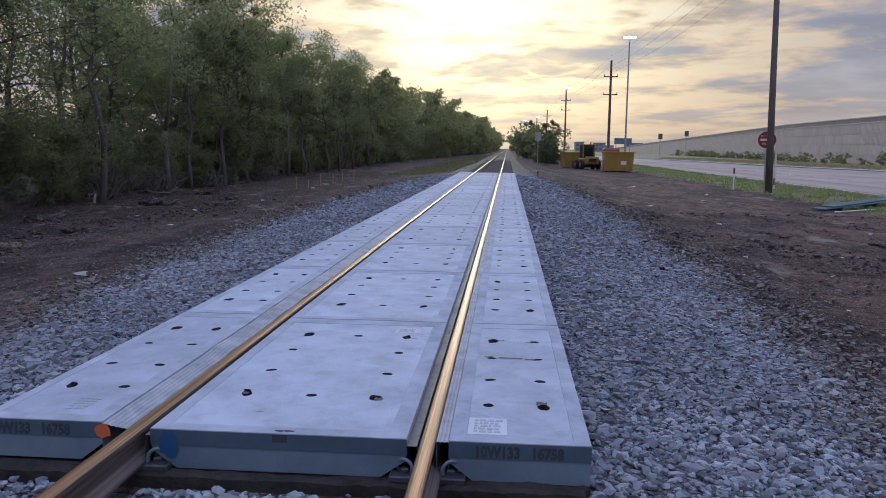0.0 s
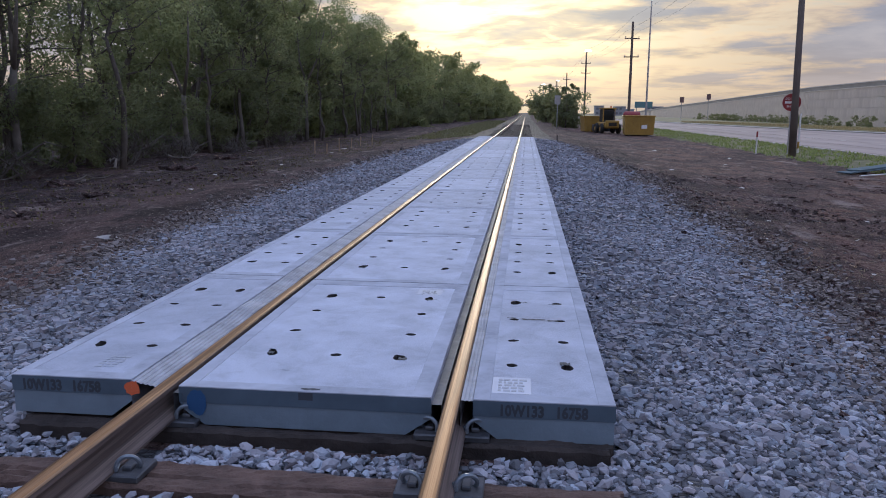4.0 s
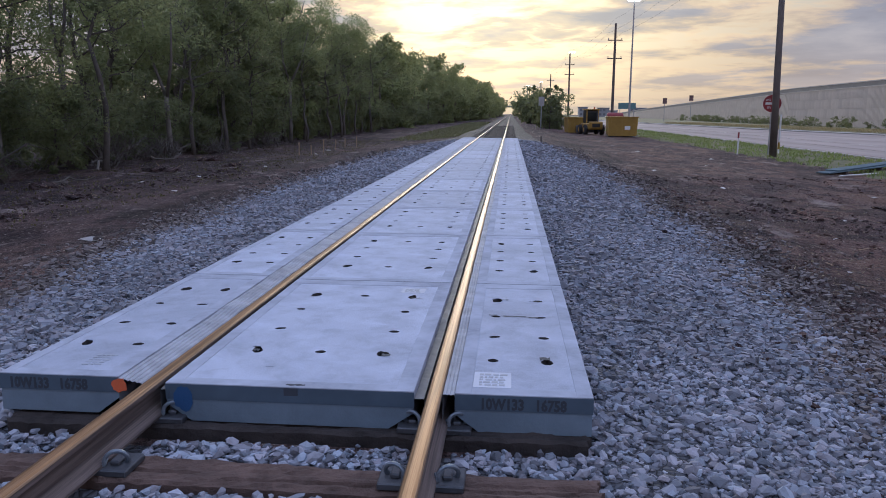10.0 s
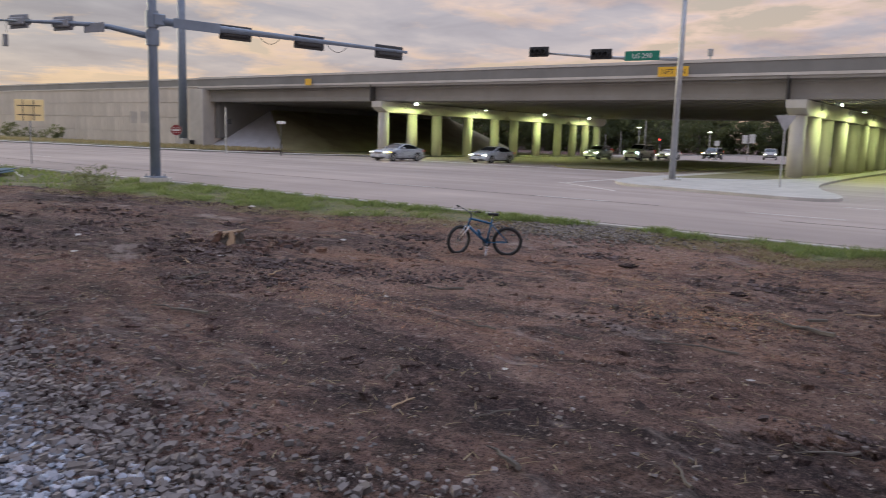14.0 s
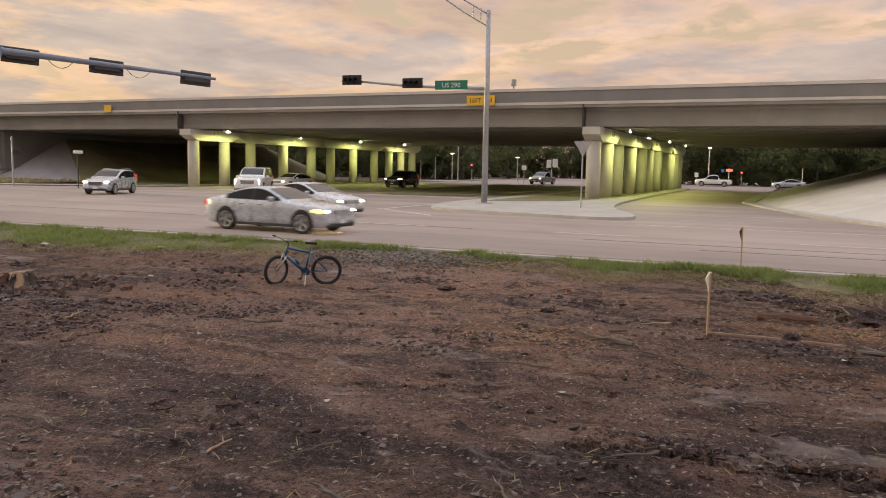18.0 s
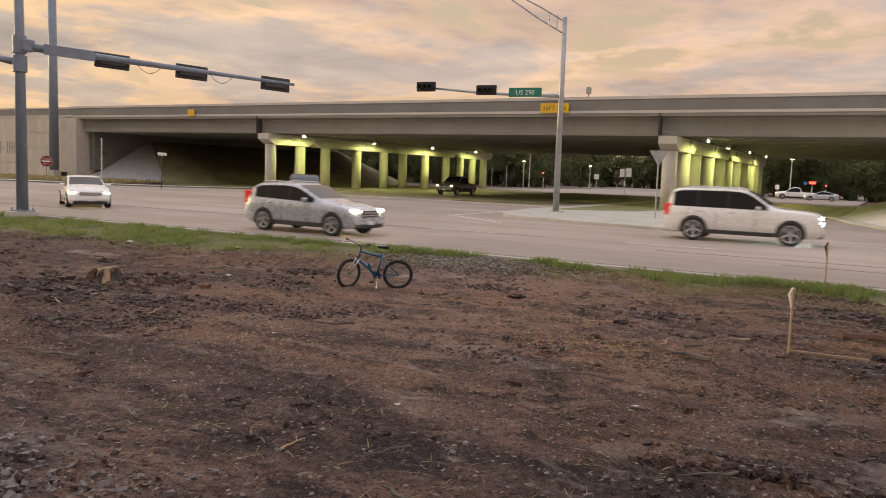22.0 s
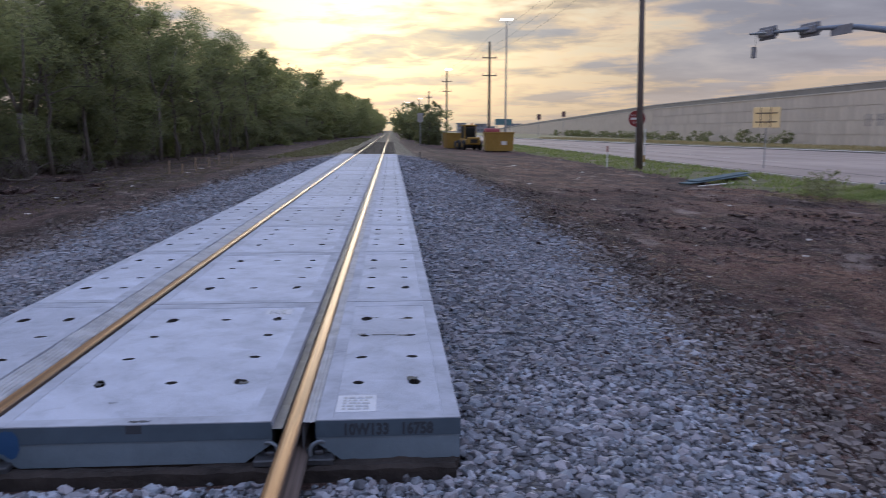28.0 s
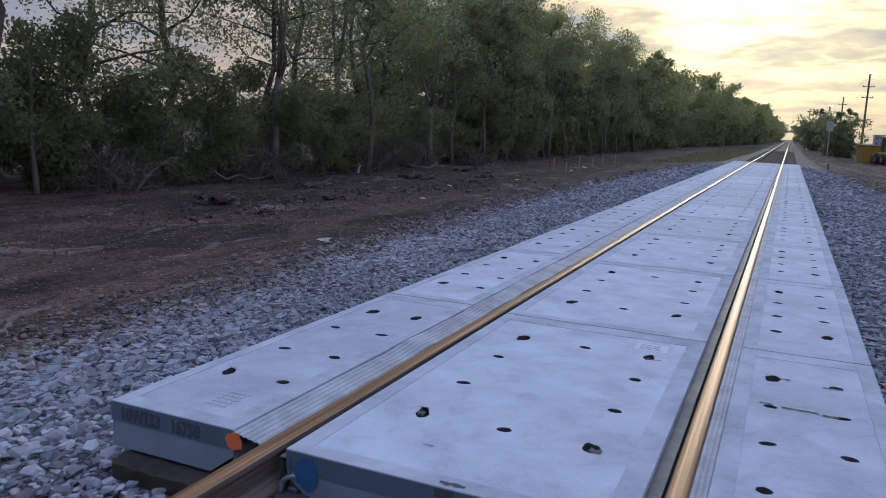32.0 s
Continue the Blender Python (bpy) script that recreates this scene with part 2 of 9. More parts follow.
def stone_field(name, a, b, scale, coords="Object", depth=0.02, fouled=False):
    """Loose stones where they are too small to be built one by one."""
    m = bpy.data.materials.new(name)
    m.use_nodes = True
    k = Nodes(m.node_tree)
    at = k.n("ShaderNodeTexCoord").outputs[coords]
    v = k.n("ShaderNodeTexVoronoi", {"Vector": at, "Scale": scale})
    e = k.n("ShaderNodeTexVoronoi")
    e.feature = "DISTANCE_TO_EDGE"
    k.put(e, "Vector", at)
    k.put(e, "Scale", scale)
    pick = k.n("ShaderNodeSeparateColor", {0: v.outputs["Color"]}).outputs[0]
    col = k.mix(pick, a, b)
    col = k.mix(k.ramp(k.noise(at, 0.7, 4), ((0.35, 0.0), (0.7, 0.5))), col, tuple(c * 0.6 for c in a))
    # gaps between the stones darkened, their shade put into the colour
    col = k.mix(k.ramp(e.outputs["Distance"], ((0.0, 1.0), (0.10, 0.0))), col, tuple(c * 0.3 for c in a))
    if fouled:
        # older stone past the new crossing, clogged with earth and weeds
        age = k.math("ADD", k.math("DIVIDE", k.n("ShaderNodeSeparateXYZ", {0: at}).outputs[1], 100.0), k.math("MULTIPLY", k.noise(at, 0.5, 5), 0.12))
        col = k.mix(k.ramp(age, ((0.48, 0.0), (0.60, 0.85))), col, (0.075, 0.062, 0.052))
    bump = k.n("ShaderNodeBump", {"Strength": 0.9, "Distance": depth, "Height": k.math("ADD", k.ramp(e.outputs["Distance"], ((0.0, 0.0), (0.25, 1.0))), pick)})
    p = k.n("ShaderNodeBsdfPrincipled", {"Base Color": col, "Roughness": 0.85, "Normal": bump.outputs[0]})
    out = k.n("ShaderNodeOutputMaterial")
    k.t.links.new(p.outputs[0], out.inputs[0])
    return m


def glow(name, color, strength):
    m = bpy.data.materials.new(name)
    m.use_nodes = True
    k = Nodes(m.node_tree)
    e = k.n("ShaderNodeEmission", {0: color, 1: strength})
    out = k.n("ShaderNodeOutputMaterial")
    k.t.links.new(e.outputs[0], out.inputs[0])
    return m


def glass(name, tint=(0.014, 0.017, 0.020)):
    return material(name, tint, 0.12, 0.0, 0.05, 3, 1, 0.0, spec=0.5)


def dirt_material():
    """Churned dark soil: clods, ruts along the track, rusty and pale dry patches, chips of stone and wood."""
    m = bpy.data.materials.new("churned_soil")
    m.use_nodes = True
    k = Nodes(m.node_tree)
    raw = k.n("ShaderNodeTexCoord").outputs["Object"]
    at = k.n("ShaderNodeMapping", {"Vector": raw, "Scale": (1.0, 0.5, 1.0)}).outputs[0]
    big, mid, fine = k.noise(at, 0.30, 5, 0.6, 0.8), k.noise(at, 1.5, 8, 0.66, 0.9), k.noise(raw, 38.0, 7, 0.78)
    lump = k.noise(k.n("ShaderNodeMapping", {"Vector": raw, "Scale": (1.0, 0.6, 1.0)}).outputs[0], 4.5, 8, 0.72, 0.6)
    grit = k.noise(raw, 12.0, 8, 0.78, 0.3)
    rust = k.noise(k.vmath("ADD", at, (31.0, 7.0, 0.0)), 0.45, 5, 0.62, 0.5)
    crumbs = k.n("ShaderNodeTexVoronoi", {"Vector": raw, "Scale": 34.0})
    col = k.mix(k.ramp(big, ((0.42, 0.0), (0.58, 1.0))), (0.112, 0.074, 0.070), (0.325, 0.202, 0.158))
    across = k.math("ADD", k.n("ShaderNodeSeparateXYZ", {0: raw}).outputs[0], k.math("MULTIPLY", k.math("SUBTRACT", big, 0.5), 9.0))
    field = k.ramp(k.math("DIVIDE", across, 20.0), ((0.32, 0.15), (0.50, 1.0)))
    col = k.mix(k.math("MULTIPLY", k.ramp(rust, ((0.49, 0.0), (0.60, 0.8))), field), col, (0.39, 0.215, 0.140))
    col = k.mix(k.ramp(mid, ((0.40, 0.85), (0.51, 0.0))), col, (0.066, 0.050, 0.050))
    col = k.mix(k.ramp(mid, ((0.54, 0.0), (0.68, 0.6))), col, (0.37, 0.262, 0.215))
    col = k.mix(k.ramp(lump, ((0.33, 0.65), (0.46, 0.0))), col, (0.062, 0.046, 0.044))
    col = k.mix(k.ramp(grit, ((0.38, 0.88), (0.48, 0.0))), col, (0.050, 0.037, 0.036))
    col = k.mix(k.ramp(grit, ((0.53, 0.0), (0.64, 0.65))), col, (0.40, 0.285, 0.235))
    col = k.mix(k.ramp(fine, ((0.39, 0.95), (0.48, 0.0))), col, (0.034, 0.026, 0.025))
    col = k.mix(k.ramp(fine, ((0.54, 0.0), (0.66, 0.7))), col, (0.47, 0.345, 0.285))
    # churned ruts along the track, and a tone by x: dark grey, browner beyond
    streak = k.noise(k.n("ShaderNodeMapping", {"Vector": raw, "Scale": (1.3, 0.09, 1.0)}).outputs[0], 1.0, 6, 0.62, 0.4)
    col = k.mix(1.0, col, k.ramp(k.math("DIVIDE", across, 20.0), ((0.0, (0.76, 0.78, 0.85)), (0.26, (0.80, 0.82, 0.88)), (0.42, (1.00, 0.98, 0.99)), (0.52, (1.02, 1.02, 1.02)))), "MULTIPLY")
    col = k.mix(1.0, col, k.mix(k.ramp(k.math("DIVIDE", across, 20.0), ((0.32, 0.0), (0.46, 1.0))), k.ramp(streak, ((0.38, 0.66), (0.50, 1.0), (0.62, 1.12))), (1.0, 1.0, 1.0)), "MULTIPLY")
    # tone by y as well: fullest near y = 3, darker both ways
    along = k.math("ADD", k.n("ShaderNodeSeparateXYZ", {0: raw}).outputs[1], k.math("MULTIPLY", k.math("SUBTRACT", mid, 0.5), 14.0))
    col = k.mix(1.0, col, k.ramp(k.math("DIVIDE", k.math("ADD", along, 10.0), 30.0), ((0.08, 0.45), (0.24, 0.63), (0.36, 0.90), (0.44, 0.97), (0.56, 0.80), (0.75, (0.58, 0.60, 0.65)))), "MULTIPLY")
    ash = k.noise(k.vmath("ADD", at, (5.0, 17.0, 0.0)), 0.9, 7, 0.7, 0.5)
    col = k.mix(k.ramp(ash, ((0.57, 0.0), (0.66, 0.55))), col, (0.40, 0.335, 0.31))
    chip = k.n("ShaderNodeSeparateColor", {0: crumbs.outputs["Color"]}).outputs[0]
    col = k.mix(k.ramp(chip, ((0.980, 0.0), (0.985, 0.7))), col, (0.46, 0.40, 0.35))
    h = k.math("ADD", k.math("ADD", k.math("MULTIPLY", mid, 1.2), k.math("MULTIPLY", lump, 0.8)), k.math("ADD", k.math("MULTIPLY", grit, 0.7), k.math("MULTIPLY", fine, 0.4)))
    # cleat marks of a crawler that drove along the ballast
    sep = k.n("ShaderNodeSeparateXYZ", {0: raw})
    cleat = k.math("SINE", k.math("MULTIPLY", k.math("ADD", sep.outputs[1], k.math("ADD", k.math("MULTIPLY", sep.outputs[0], 0.35), k.math("MULTIPLY", lump, 0.22))), 31.0))
    lane = k.math("MULTIPLY", k.ramp(k.math("DIVIDE", sep.outputs[0], 10.0), ((0.44, 0.0), (0.49, 1.0), (0.66, 1.0), (0.72, 0.0))), k.ramp(mid, ((0.42, 0.1), (0.54, 1.0))))
    h = k.math("ADD", h, k.math("MULTIPLY", k.math("MULTIPLY", cleat, lane), 0.34))
    bump = k.n("ShaderNodeBump", {"Strength": 0.9, "Distance": 0.10, "Height": h})
    p = k.n("ShaderNodeBsdfPrincipled", {"Base Color": col, "Roughness": 0.95, "Specular IOR Level": 0.2, "Normal": bump.outputs[0]})
    out = k.n("ShaderNodeOutputMaterial")
    k.t.links.new(p.outputs[0], out.inputs[0])
    return m


M = {}
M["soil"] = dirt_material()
# clods in a darker tone than the soil around them
M["peat"] = material("dark_clod_earth", (0.085, 0.062, 0.059), 0.9, vary=0.5, grain=40, stain=3, bump=0.4, island=0.5)
M["mulch"] = material("bark_shreds", (0.36, 0.185, 0.100), 0.9, vary=0.4, grain=30, stain=2, bump=0.2, island=0.6)
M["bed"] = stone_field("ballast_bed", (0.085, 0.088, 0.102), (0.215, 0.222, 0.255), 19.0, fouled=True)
M["stone"] = material("crushed_stone", (0.262, 0.269, 0.300), 0.85, vary=0.40, grain=70, stain=0.45, bump=0.30, island=0.6, hues=((1.05, 0.98, 0.98), (0.92, 1.0, 1.07)))
# stones further off: dimmer, and less contrast from one to the next
M["stone_far"] = material("far_crushed_stone", (0.240, 0.245, 0.272), 0.85, vary=0.3, grain=70, stain=0.45, bump=0.25, island=0.32, hues=((1.05, 0.98, 0.98), (0.92, 1.0, 1.07)))
M["gravel"] = material("road_gravel", (0.185, 0.165, 0.150), 0.9, vary=0.3, grain=60, stain=6, bump=0.2, island=0.4)
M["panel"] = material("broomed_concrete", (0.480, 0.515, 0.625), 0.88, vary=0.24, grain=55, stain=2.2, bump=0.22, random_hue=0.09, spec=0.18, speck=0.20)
# side faces: the top's concrete darkened, shade put into the colour
M["panel_side"] = material("shaded_cast_concrete", (0.165, 0.215, 0.275), 0.75, vary=0.2, grain=40, stain=4, bump=0.15)
M["edge_steel"] = material("galvanised_angle", (0.405, 0.43, 0.51), 0.95, 0.0, vary=0.30, grain=25, stain=3, bump=0.12, spec=0.06)
# slate-painted steel, its colour darkened further for the shaded near side
M["band"] = material("shaded_slate_band", (0.082, 0.118, 0.165), 0.6, 0.1, vary=0.25, grain=30, stain=3, bump=0.05)
# one dark tone for the pockets' walls and floors
M["pocket"] = material("pocket_inside", (0.06, 0.055, 0.055), 0.9, vary=0.4, grain=60)
M["rail_top"] = rolled_steel("polished_rail", (0.24, 0.136, 0.066), (0.40, 0.260, 0.146), 0.52, 1.0)
M["rail_shoulder"] = rolled_steel("worn_rail_shoulder", (0.16, 0.105, 0.070), (0.36, 0.25, 0.16), 0.6, 0.7)
M["rail_side"] = rolled_steel("rusty_rail", (0.115, 0.088, 0.080), (0.215, 0.170, 0.150), 0.8, 0.15)
M["rubber"] = material("black_rubber", (0.115, 0.118, 0.13), 0.7, vary=0.4, grain=40, stain=8)
M["seal"] = material("dusty_seal", (0.36, 0.375, 0.42), 0.8, vary=0.35, grain=30, stain=5, bump=0.2)
M["tie"] = material("creosoted_timber", (0.044, 0.036, 0.033), 0.88, vary=0.6, grain=16, stain=5, bump=0.9)
M["tie_worn"] = material("weathered_timber", (0.120, 0.080, 0.064), 0.88, vary=0.55, grain=22, stain=5, bump=0.9)
M["clip"] = material("spring_steel", (0.22, 0.25, 0.29), 0.5, 0.6, vary=0.3, grain=50, stain=8)
M["iron"] = material("track_iron", (0.13, 0.135, 0.15), 0.6, 0.7, vary=0.4, grain=50, stain=8)
M["road"] = material("road_concrete", (0.345, 0.285, 0.255), 0.72, vary=0.26, grain=9, stain=0.10, bump=0.03, lanes=0.22)
M["paint_white"] = material("road_paint", (0.62, 0.60, 0.57), 0.7, vary=0.25, grain=12, stain=1.5, bump=0.02)
M["kerb"] = material("kerb_concrete", (0.46, 0.44, 0.41), 0.8, vary=0.18, grain=14, stain=1.0, bump=0.08)
M["joint"] = material("joint_tar", (0.06, 0.058, 0.055), 0.8, vary=0.3)
M["wall"] = material("cast_wall_panel", (0.61, 0.56, 0.49), 0.85, vary=0.12, grain=9, stain=0.6, bump=0.08, random_hue=0.07)
M["girder"] = material("girder_concrete", (0.265, 0.25, 0.225), 0.8, vary=0.15, grain=7, stain=0.35, bump=0.05)
M["parapet"] = material("parapet_concrete", (0.215, 0.212, 0.205), 0.8, vary=0.16, grain=7, stain=0.35, bump=0.05)
M["coping"] = material("coping_concrete", (0.56, 0.53, 0.49), 0.8, vary=0.15, grain=9, stain=0.5, bump=0.05)
M["column"] = material("column_concrete", (0.52, 0.50, 0.45), 0.75, vary=0.12, grain=9, stain=0.7, bump=0.06)
M["galv"] = material("galvanised_pole", (0.40, 0.41, 0.43), 0.45, 0.6, vary=0.2, grain=18, stain=2.5, bump=0.03)
M["bluepole"] = material("blue_grey_pole_paint", (0.22, 0.26, 0.33), 0.5, 0.2, vary=0.15, grain=18, stain=2.0, bump=0.03)
M["wood_pole"] = material("weathered_pole", (0.130, 0.110, 0.098), 0.85, vary=0.3, grain=14, stain=1.2, bump=0.3)
M["black"] = material("black_housing", (0.022, 0.022, 0.024), 0.6, vary=0.3, grain=12)
M["bark"] = material("bark", (0.120, 0.105, 0.090), 0.9, vary=0.4, grain=12, stain=2, bump=0.5)
M["pale_bark"] = material("pale_bark", (0.165, 0.148, 0.128), 0.9, vary=0.35, grain=14, stain=2.5, bump=0.4)
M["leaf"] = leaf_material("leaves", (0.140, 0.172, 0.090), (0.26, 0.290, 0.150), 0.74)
# the same leaves toned darker, shade put into the colour
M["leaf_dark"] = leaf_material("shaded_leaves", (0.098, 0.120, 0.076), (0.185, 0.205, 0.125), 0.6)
M["leaf_brown"] = leaf_material("dry_leaves", (0.050, 0.042, 0.022), (0.11, 0.085, 0.040), 0.3)
M["grass"] = leaf_material("grass_blades", (0.105, 0.178, 0.052), (0.275, 0.335, 0.112), 0.45)
M["dry_grass"] = leaf_material("dry_grass_blades", (0.22, 0.17, 0.10), (0.42, 0.33, 0.20), 0.35)
# light put into the turf's colour, for the dim slope under the deck
M["slope_grass"] = material("lightened_slope_grass", (0.34, 0.32, 0.19), 0.95, vary=0.3, grain=5, stain=0.3, bump=0.3)
M["cut_wood"] = material("cut_wood", (0.42, 0.30, 0.19), 0.8, vary=0.25, grain=30, stain=6, bump=0.3)
M["old_wood"] = material("weathered_lath", (0.30, 0.22, 0.15), 0.85, vary=0.3, grain=30, stain=5, bump=0.3)
M["dusty"] = material("soil_stained_stone", (0.165, 0.145, 0.140), 0.9, vary=0.4, grain=50, stain=0.8, bump=0.3, island=0.32)
M["litter"] = material("pale_scrap", (0.72, 0.70, 0.68), 0.7, vary=0.2, grain=20, random_hue=0.2)
M["yellow"] = material("machine_yellow", (0.33, 0.21, 0.035), 0.55, vary=0.2, grain=12, stain=1.5, bump=0.03)
M["red"] = material("sign_red", (0.24, 0.030, 0.034), 0.45, vary=0.12, grain=10, bump=0.0)
M["white"] = material("sign_white", (0.78, 0.78, 0.76), 0.5, vary=0.06, grain=10, bump=0.0)
M["sign_green"] = material("sign_green", (0.02, 0.20, 0.13), 0.45, vary=0.08, grain=10, bump=0.0)
M["sign_yellow"] = material("sign_yellow", (0.75, 0.45, 0.03), 0.45, vary=0.08, grain=10, bump=0.0)
M["board"] = leaf_material("thin_plastic_board", (0.88, 0.78, 0.55), (0.92, 0.82, 0.58), 0.6, (0.92, 0.82, 0.58))
M["tyre"] = material("tyre_rubber", (0.022, 0.022, 0.023), 0.8, vary=0.3, grain=40)
M["rim"] = material("alloy_rim", (0.55, 0.56, 0.58), 0.3, 0.8, vary=0.1, grain=20, bump=0.0)
M["window"] = glass("dark_glass")
M["side_glass"] = material("tinted_side_glass", (0.010, 0.012, 0.014), 0.14, 0.0, 0.05, 3, 1, 0.0, spec=0.22)
M["chrome"] = material("chrome", (0.62, 0.63, 0.65), 0.18, 1.0, vary=0.05, grain=20, bump=0.0)
M["trim_black"] = material("black_trim", (0.03, 0.03, 0.032), 0.5, vary=0.2, grain=20, bump=0.0)
M["head_on"] = glow("lit_headlight", (1.0, 0.86, 0.52), 30.0)
M["head_cool"] = glow("lit_cool_headlight", (0.72, 0.97, 1.0), 45.0)
M["signal_amber"] = glow("lit_amber", (1.0, 0.50, 0.10), 5.0)
M["tail"] = material("red_tail_lens", (0.50, 0.02, 0.02), 0.3, vary=0.1, bump=0.0, emit=((1.0, 0.05, 0.03), 0.25))
M["lamp_lit"] = glow("lit_floodlight", (1.0, 0.97, 0.72), 40.0)
M["street_lit"] = glow("lit_street_lamp", (1.0, 0.88, 0.62), 7.0)
M["orange"] = material("orange_spray_paint", (0.62, 0.14, 0.05), 0.7, vary=0.3, grain=60)
M["blue"] = material("blue_spray_paint", (0.030, 0.085, 0.215), 0.7, vary=0.3, grain=60)
M["stencil"] = material("stencil_ink", (0.05, 0.06, 0.08), 0.8, vary=0.3, grain=60, bump=0.0)
M["stain"] = material("pale_stencil", (0.475, 0.51, 0.615), 0.7, vary=0.2, grain=60, bump=0.0)
M["faint"] = material("faint_print", (0.35, 0.375, 0.43), 0.8, vary=0.3, grain=80, bump=0.0)
# leaves beyond the bridge, with dusk's shade put into their colour
M["leaf_far"] = leaf_material("dusk_shaded_leaves", (0.030, 0.044, 0.022), (0.075, 0.095, 0.042), 0.35)
# far walls, with the haze put into a pale grey-blue colour
M["far"] = material("hazy_facade", (0.30, 0.31, 0.34), 0.8, vary=0.15, grain=0.3, stain=0.05, bump=0.0)
M["tarp"] = material("blue_grey_panel", (0.13, 0.175, 0.20), 0.9, spec=0.15, vary=0.2, grain=12)


# ---- mesh helpers ----
def part(name, bm, mat, parent=None, label="", smooth=False):
    """One mesh object out of a bmesh, under a thing or at top level."""
    me = bpy.data.meshes.new(name)
    bm.normal_update()
    bm.to_mesh(me)
    bm.free()
    return mesh_part(name, me, mat, parent, label, smooth)


def mesh_part(name, me, mat, parent=None, label="", smooth=False):
    if not me.materials:
        for m in mat if isinstance(mat, (list, tuple)) else (mat,):
            me.materials.append(m)
    if smooth:
        me.shade_smooth()
    ob = new(name, me)
    ob.parent = parent
    if label:
        ob["label"] = label
    return ob


def root(name, label, category, at=(0, 0, 0), turn=0.0, group="", kind=""):
    ob = new(name)
    ob.matrix_basis = pose(*at, 0, 0, turn)
    return tagged(ob, label, category, group, kind)


def raw_mesh(name, verts, faces):
    """A mesh from arrays; faces of one size."""
    me = bpy.data.meshes.new(name)
    verts, faces = np.asarray(verts, np.float32), np.asarray(faces, np.int32)
    me.vertices.add(len(verts))
    me.vertices.foreach_set("co", verts.ravel())
    me.loops.add(faces.size)
    me.loops.foreach_set("vertex_index", faces.ravel())
    me.polygons.add(len(faces))
    me.polygons.foreach_set("loop_start", np.arange(len(faces), dtype=np.int32) * faces.shape[1])
    me.update(calc_edges=True)
    return me


def box(bm, lo, hi, bevel=0.0, mi=0, m=None):
    x0, y0, z0 = lo
    x1, y1, z1 = hi
    vs = [bm.verts.new(p) for p in ((x0, y0, z0), (x1, y0, z0), (x1, y1, z0), (x0, y1, z0), (x0, y0, z1), (x1, y0, z1), (x1, y1, z1), (x0, y1, z1))]
    fs = [bm.faces.new([vs[i] for i in f]) for f in ((3, 2, 1, 0), (4, 5, 6, 7), (0, 1, 5, 4), (1, 2, 6, 5), (2, 3, 7, 6), (3, 0, 4, 7))]
    for f in fs:
        f.material_index = mi
    if bevel:
        got = bmesh.ops.bevel(bm, geom=list({e for f in fs for e in f.edges}), offset=bevel, segments=1, affect="EDGES")
        vs = list({v for f in got["faces"] for v in f.verts} | {v for v in vs if v.is_valid})
    if m is not None:
        bmesh.ops.transform(bm, matrix=m, verts=[v for v in vs if v.is_valid])
    return vs


def boxed(lo, hi, bevel=0.0):
    bm = bmesh.new()
    box(bm, lo, hi, bevel)
    return bm


def prism(bm, poly, a, b, axis="y", mi=0):
    """A polygon of (u, v) pushed from a to b along an axis; u, v are the other two axes in order."""
    def at(u, v, w):
        return {"x": (w, u, v), "y": (u, w, v), "z": (u, v, w)}[axis]

    lo, hi = [bm.verts.new(at(u, v, a)) for u, v in poly], [bm.verts.new(at(u, v, b)) for u, v in poly]
    n = len(poly)
    fs = [bm.faces.new([lo[i], lo[(i + 1) % n], hi[(i + 1) % n], hi[i]]) for i in range(n)]
    fs += [bm.faces.new(lo[::-1]), bm.faces.new(hi)]
    for f in fs:
        f.material_index = mi
    bmesh.ops.recalc_face_normals(bm, faces=fs)
    return lo + hi


def tube(bm, pts, radii, n=8, caps=True, mi=0):
    """A round bar along points, with a radius at each."""
    pts = [Vector(p) for p in pts]
    radii = radii if hasattr(radii, "__len__") else [radii] * len(pts)
    rings, side = [], None
    for i, p in enumerate(pts):
        d = (pts[min(i + 1, len(pts) - 1)] - pts[max(i - 1, 0)]).normalized()
        if side is None:
            side = d.orthogonal().normalized()
        side = (side - d * side.dot(d)).normalized()
        up = d.cross(side)
        rings.append([bm.verts.new(p + radii[i] * (math.cos(2 * math.pi * k / n) * side + math.sin(2 * math.pi * k / n) * up)) for k in range(n)])
    fs = []
    for a, b in zip(rings, rings[1:]):
        fs += [bm.faces.new([a[k], a[(k + 1) % n], b[(k + 1) % n], b[k]]) for k in range(n)]
    if caps:
        fs += [bm.faces.new(rings[0][::-1]), bm.faces.new(rings[-1])]
    for f in fs:
        f.material_index = mi
    return [v for r in rings for v in r]


def tubed(pts, radii, n=8):
    bm = bmesh.new()
    tube(bm, pts, radii, n)
    return bm


def lathe(bm, profile, n=16, m=None, mi=0, close=False):
    """A turned body: (radius, height) pairs round the z axis."""
    rings = [[bm.verts.new((r * math.cos(2 * math.pi * k / n), r * math.sin(2 * math.pi * k / n), z)) for k in range(n)] for r, z in profile]
    fs = []
    pairs = list(zip(rings, rings[1:])) + ([(rings[-1], rings[0])] if close else [])
    for a, b in pairs:
        fs += [bm.faces.new([a[k], a[(k + 1) % n], b[(k + 1) % n], b[k]]) for k in range(n)]
    if not close:
        fs += [bm.faces.new(rings[0][::-1]), bm.faces.new(rings[-1])]
    for f in fs:
        f.material_index = mi
    vs = [v for r in rings for v in r]
    if m is not None:
        bmesh.ops.transform(bm, matrix=m, verts=vs)
    return vs


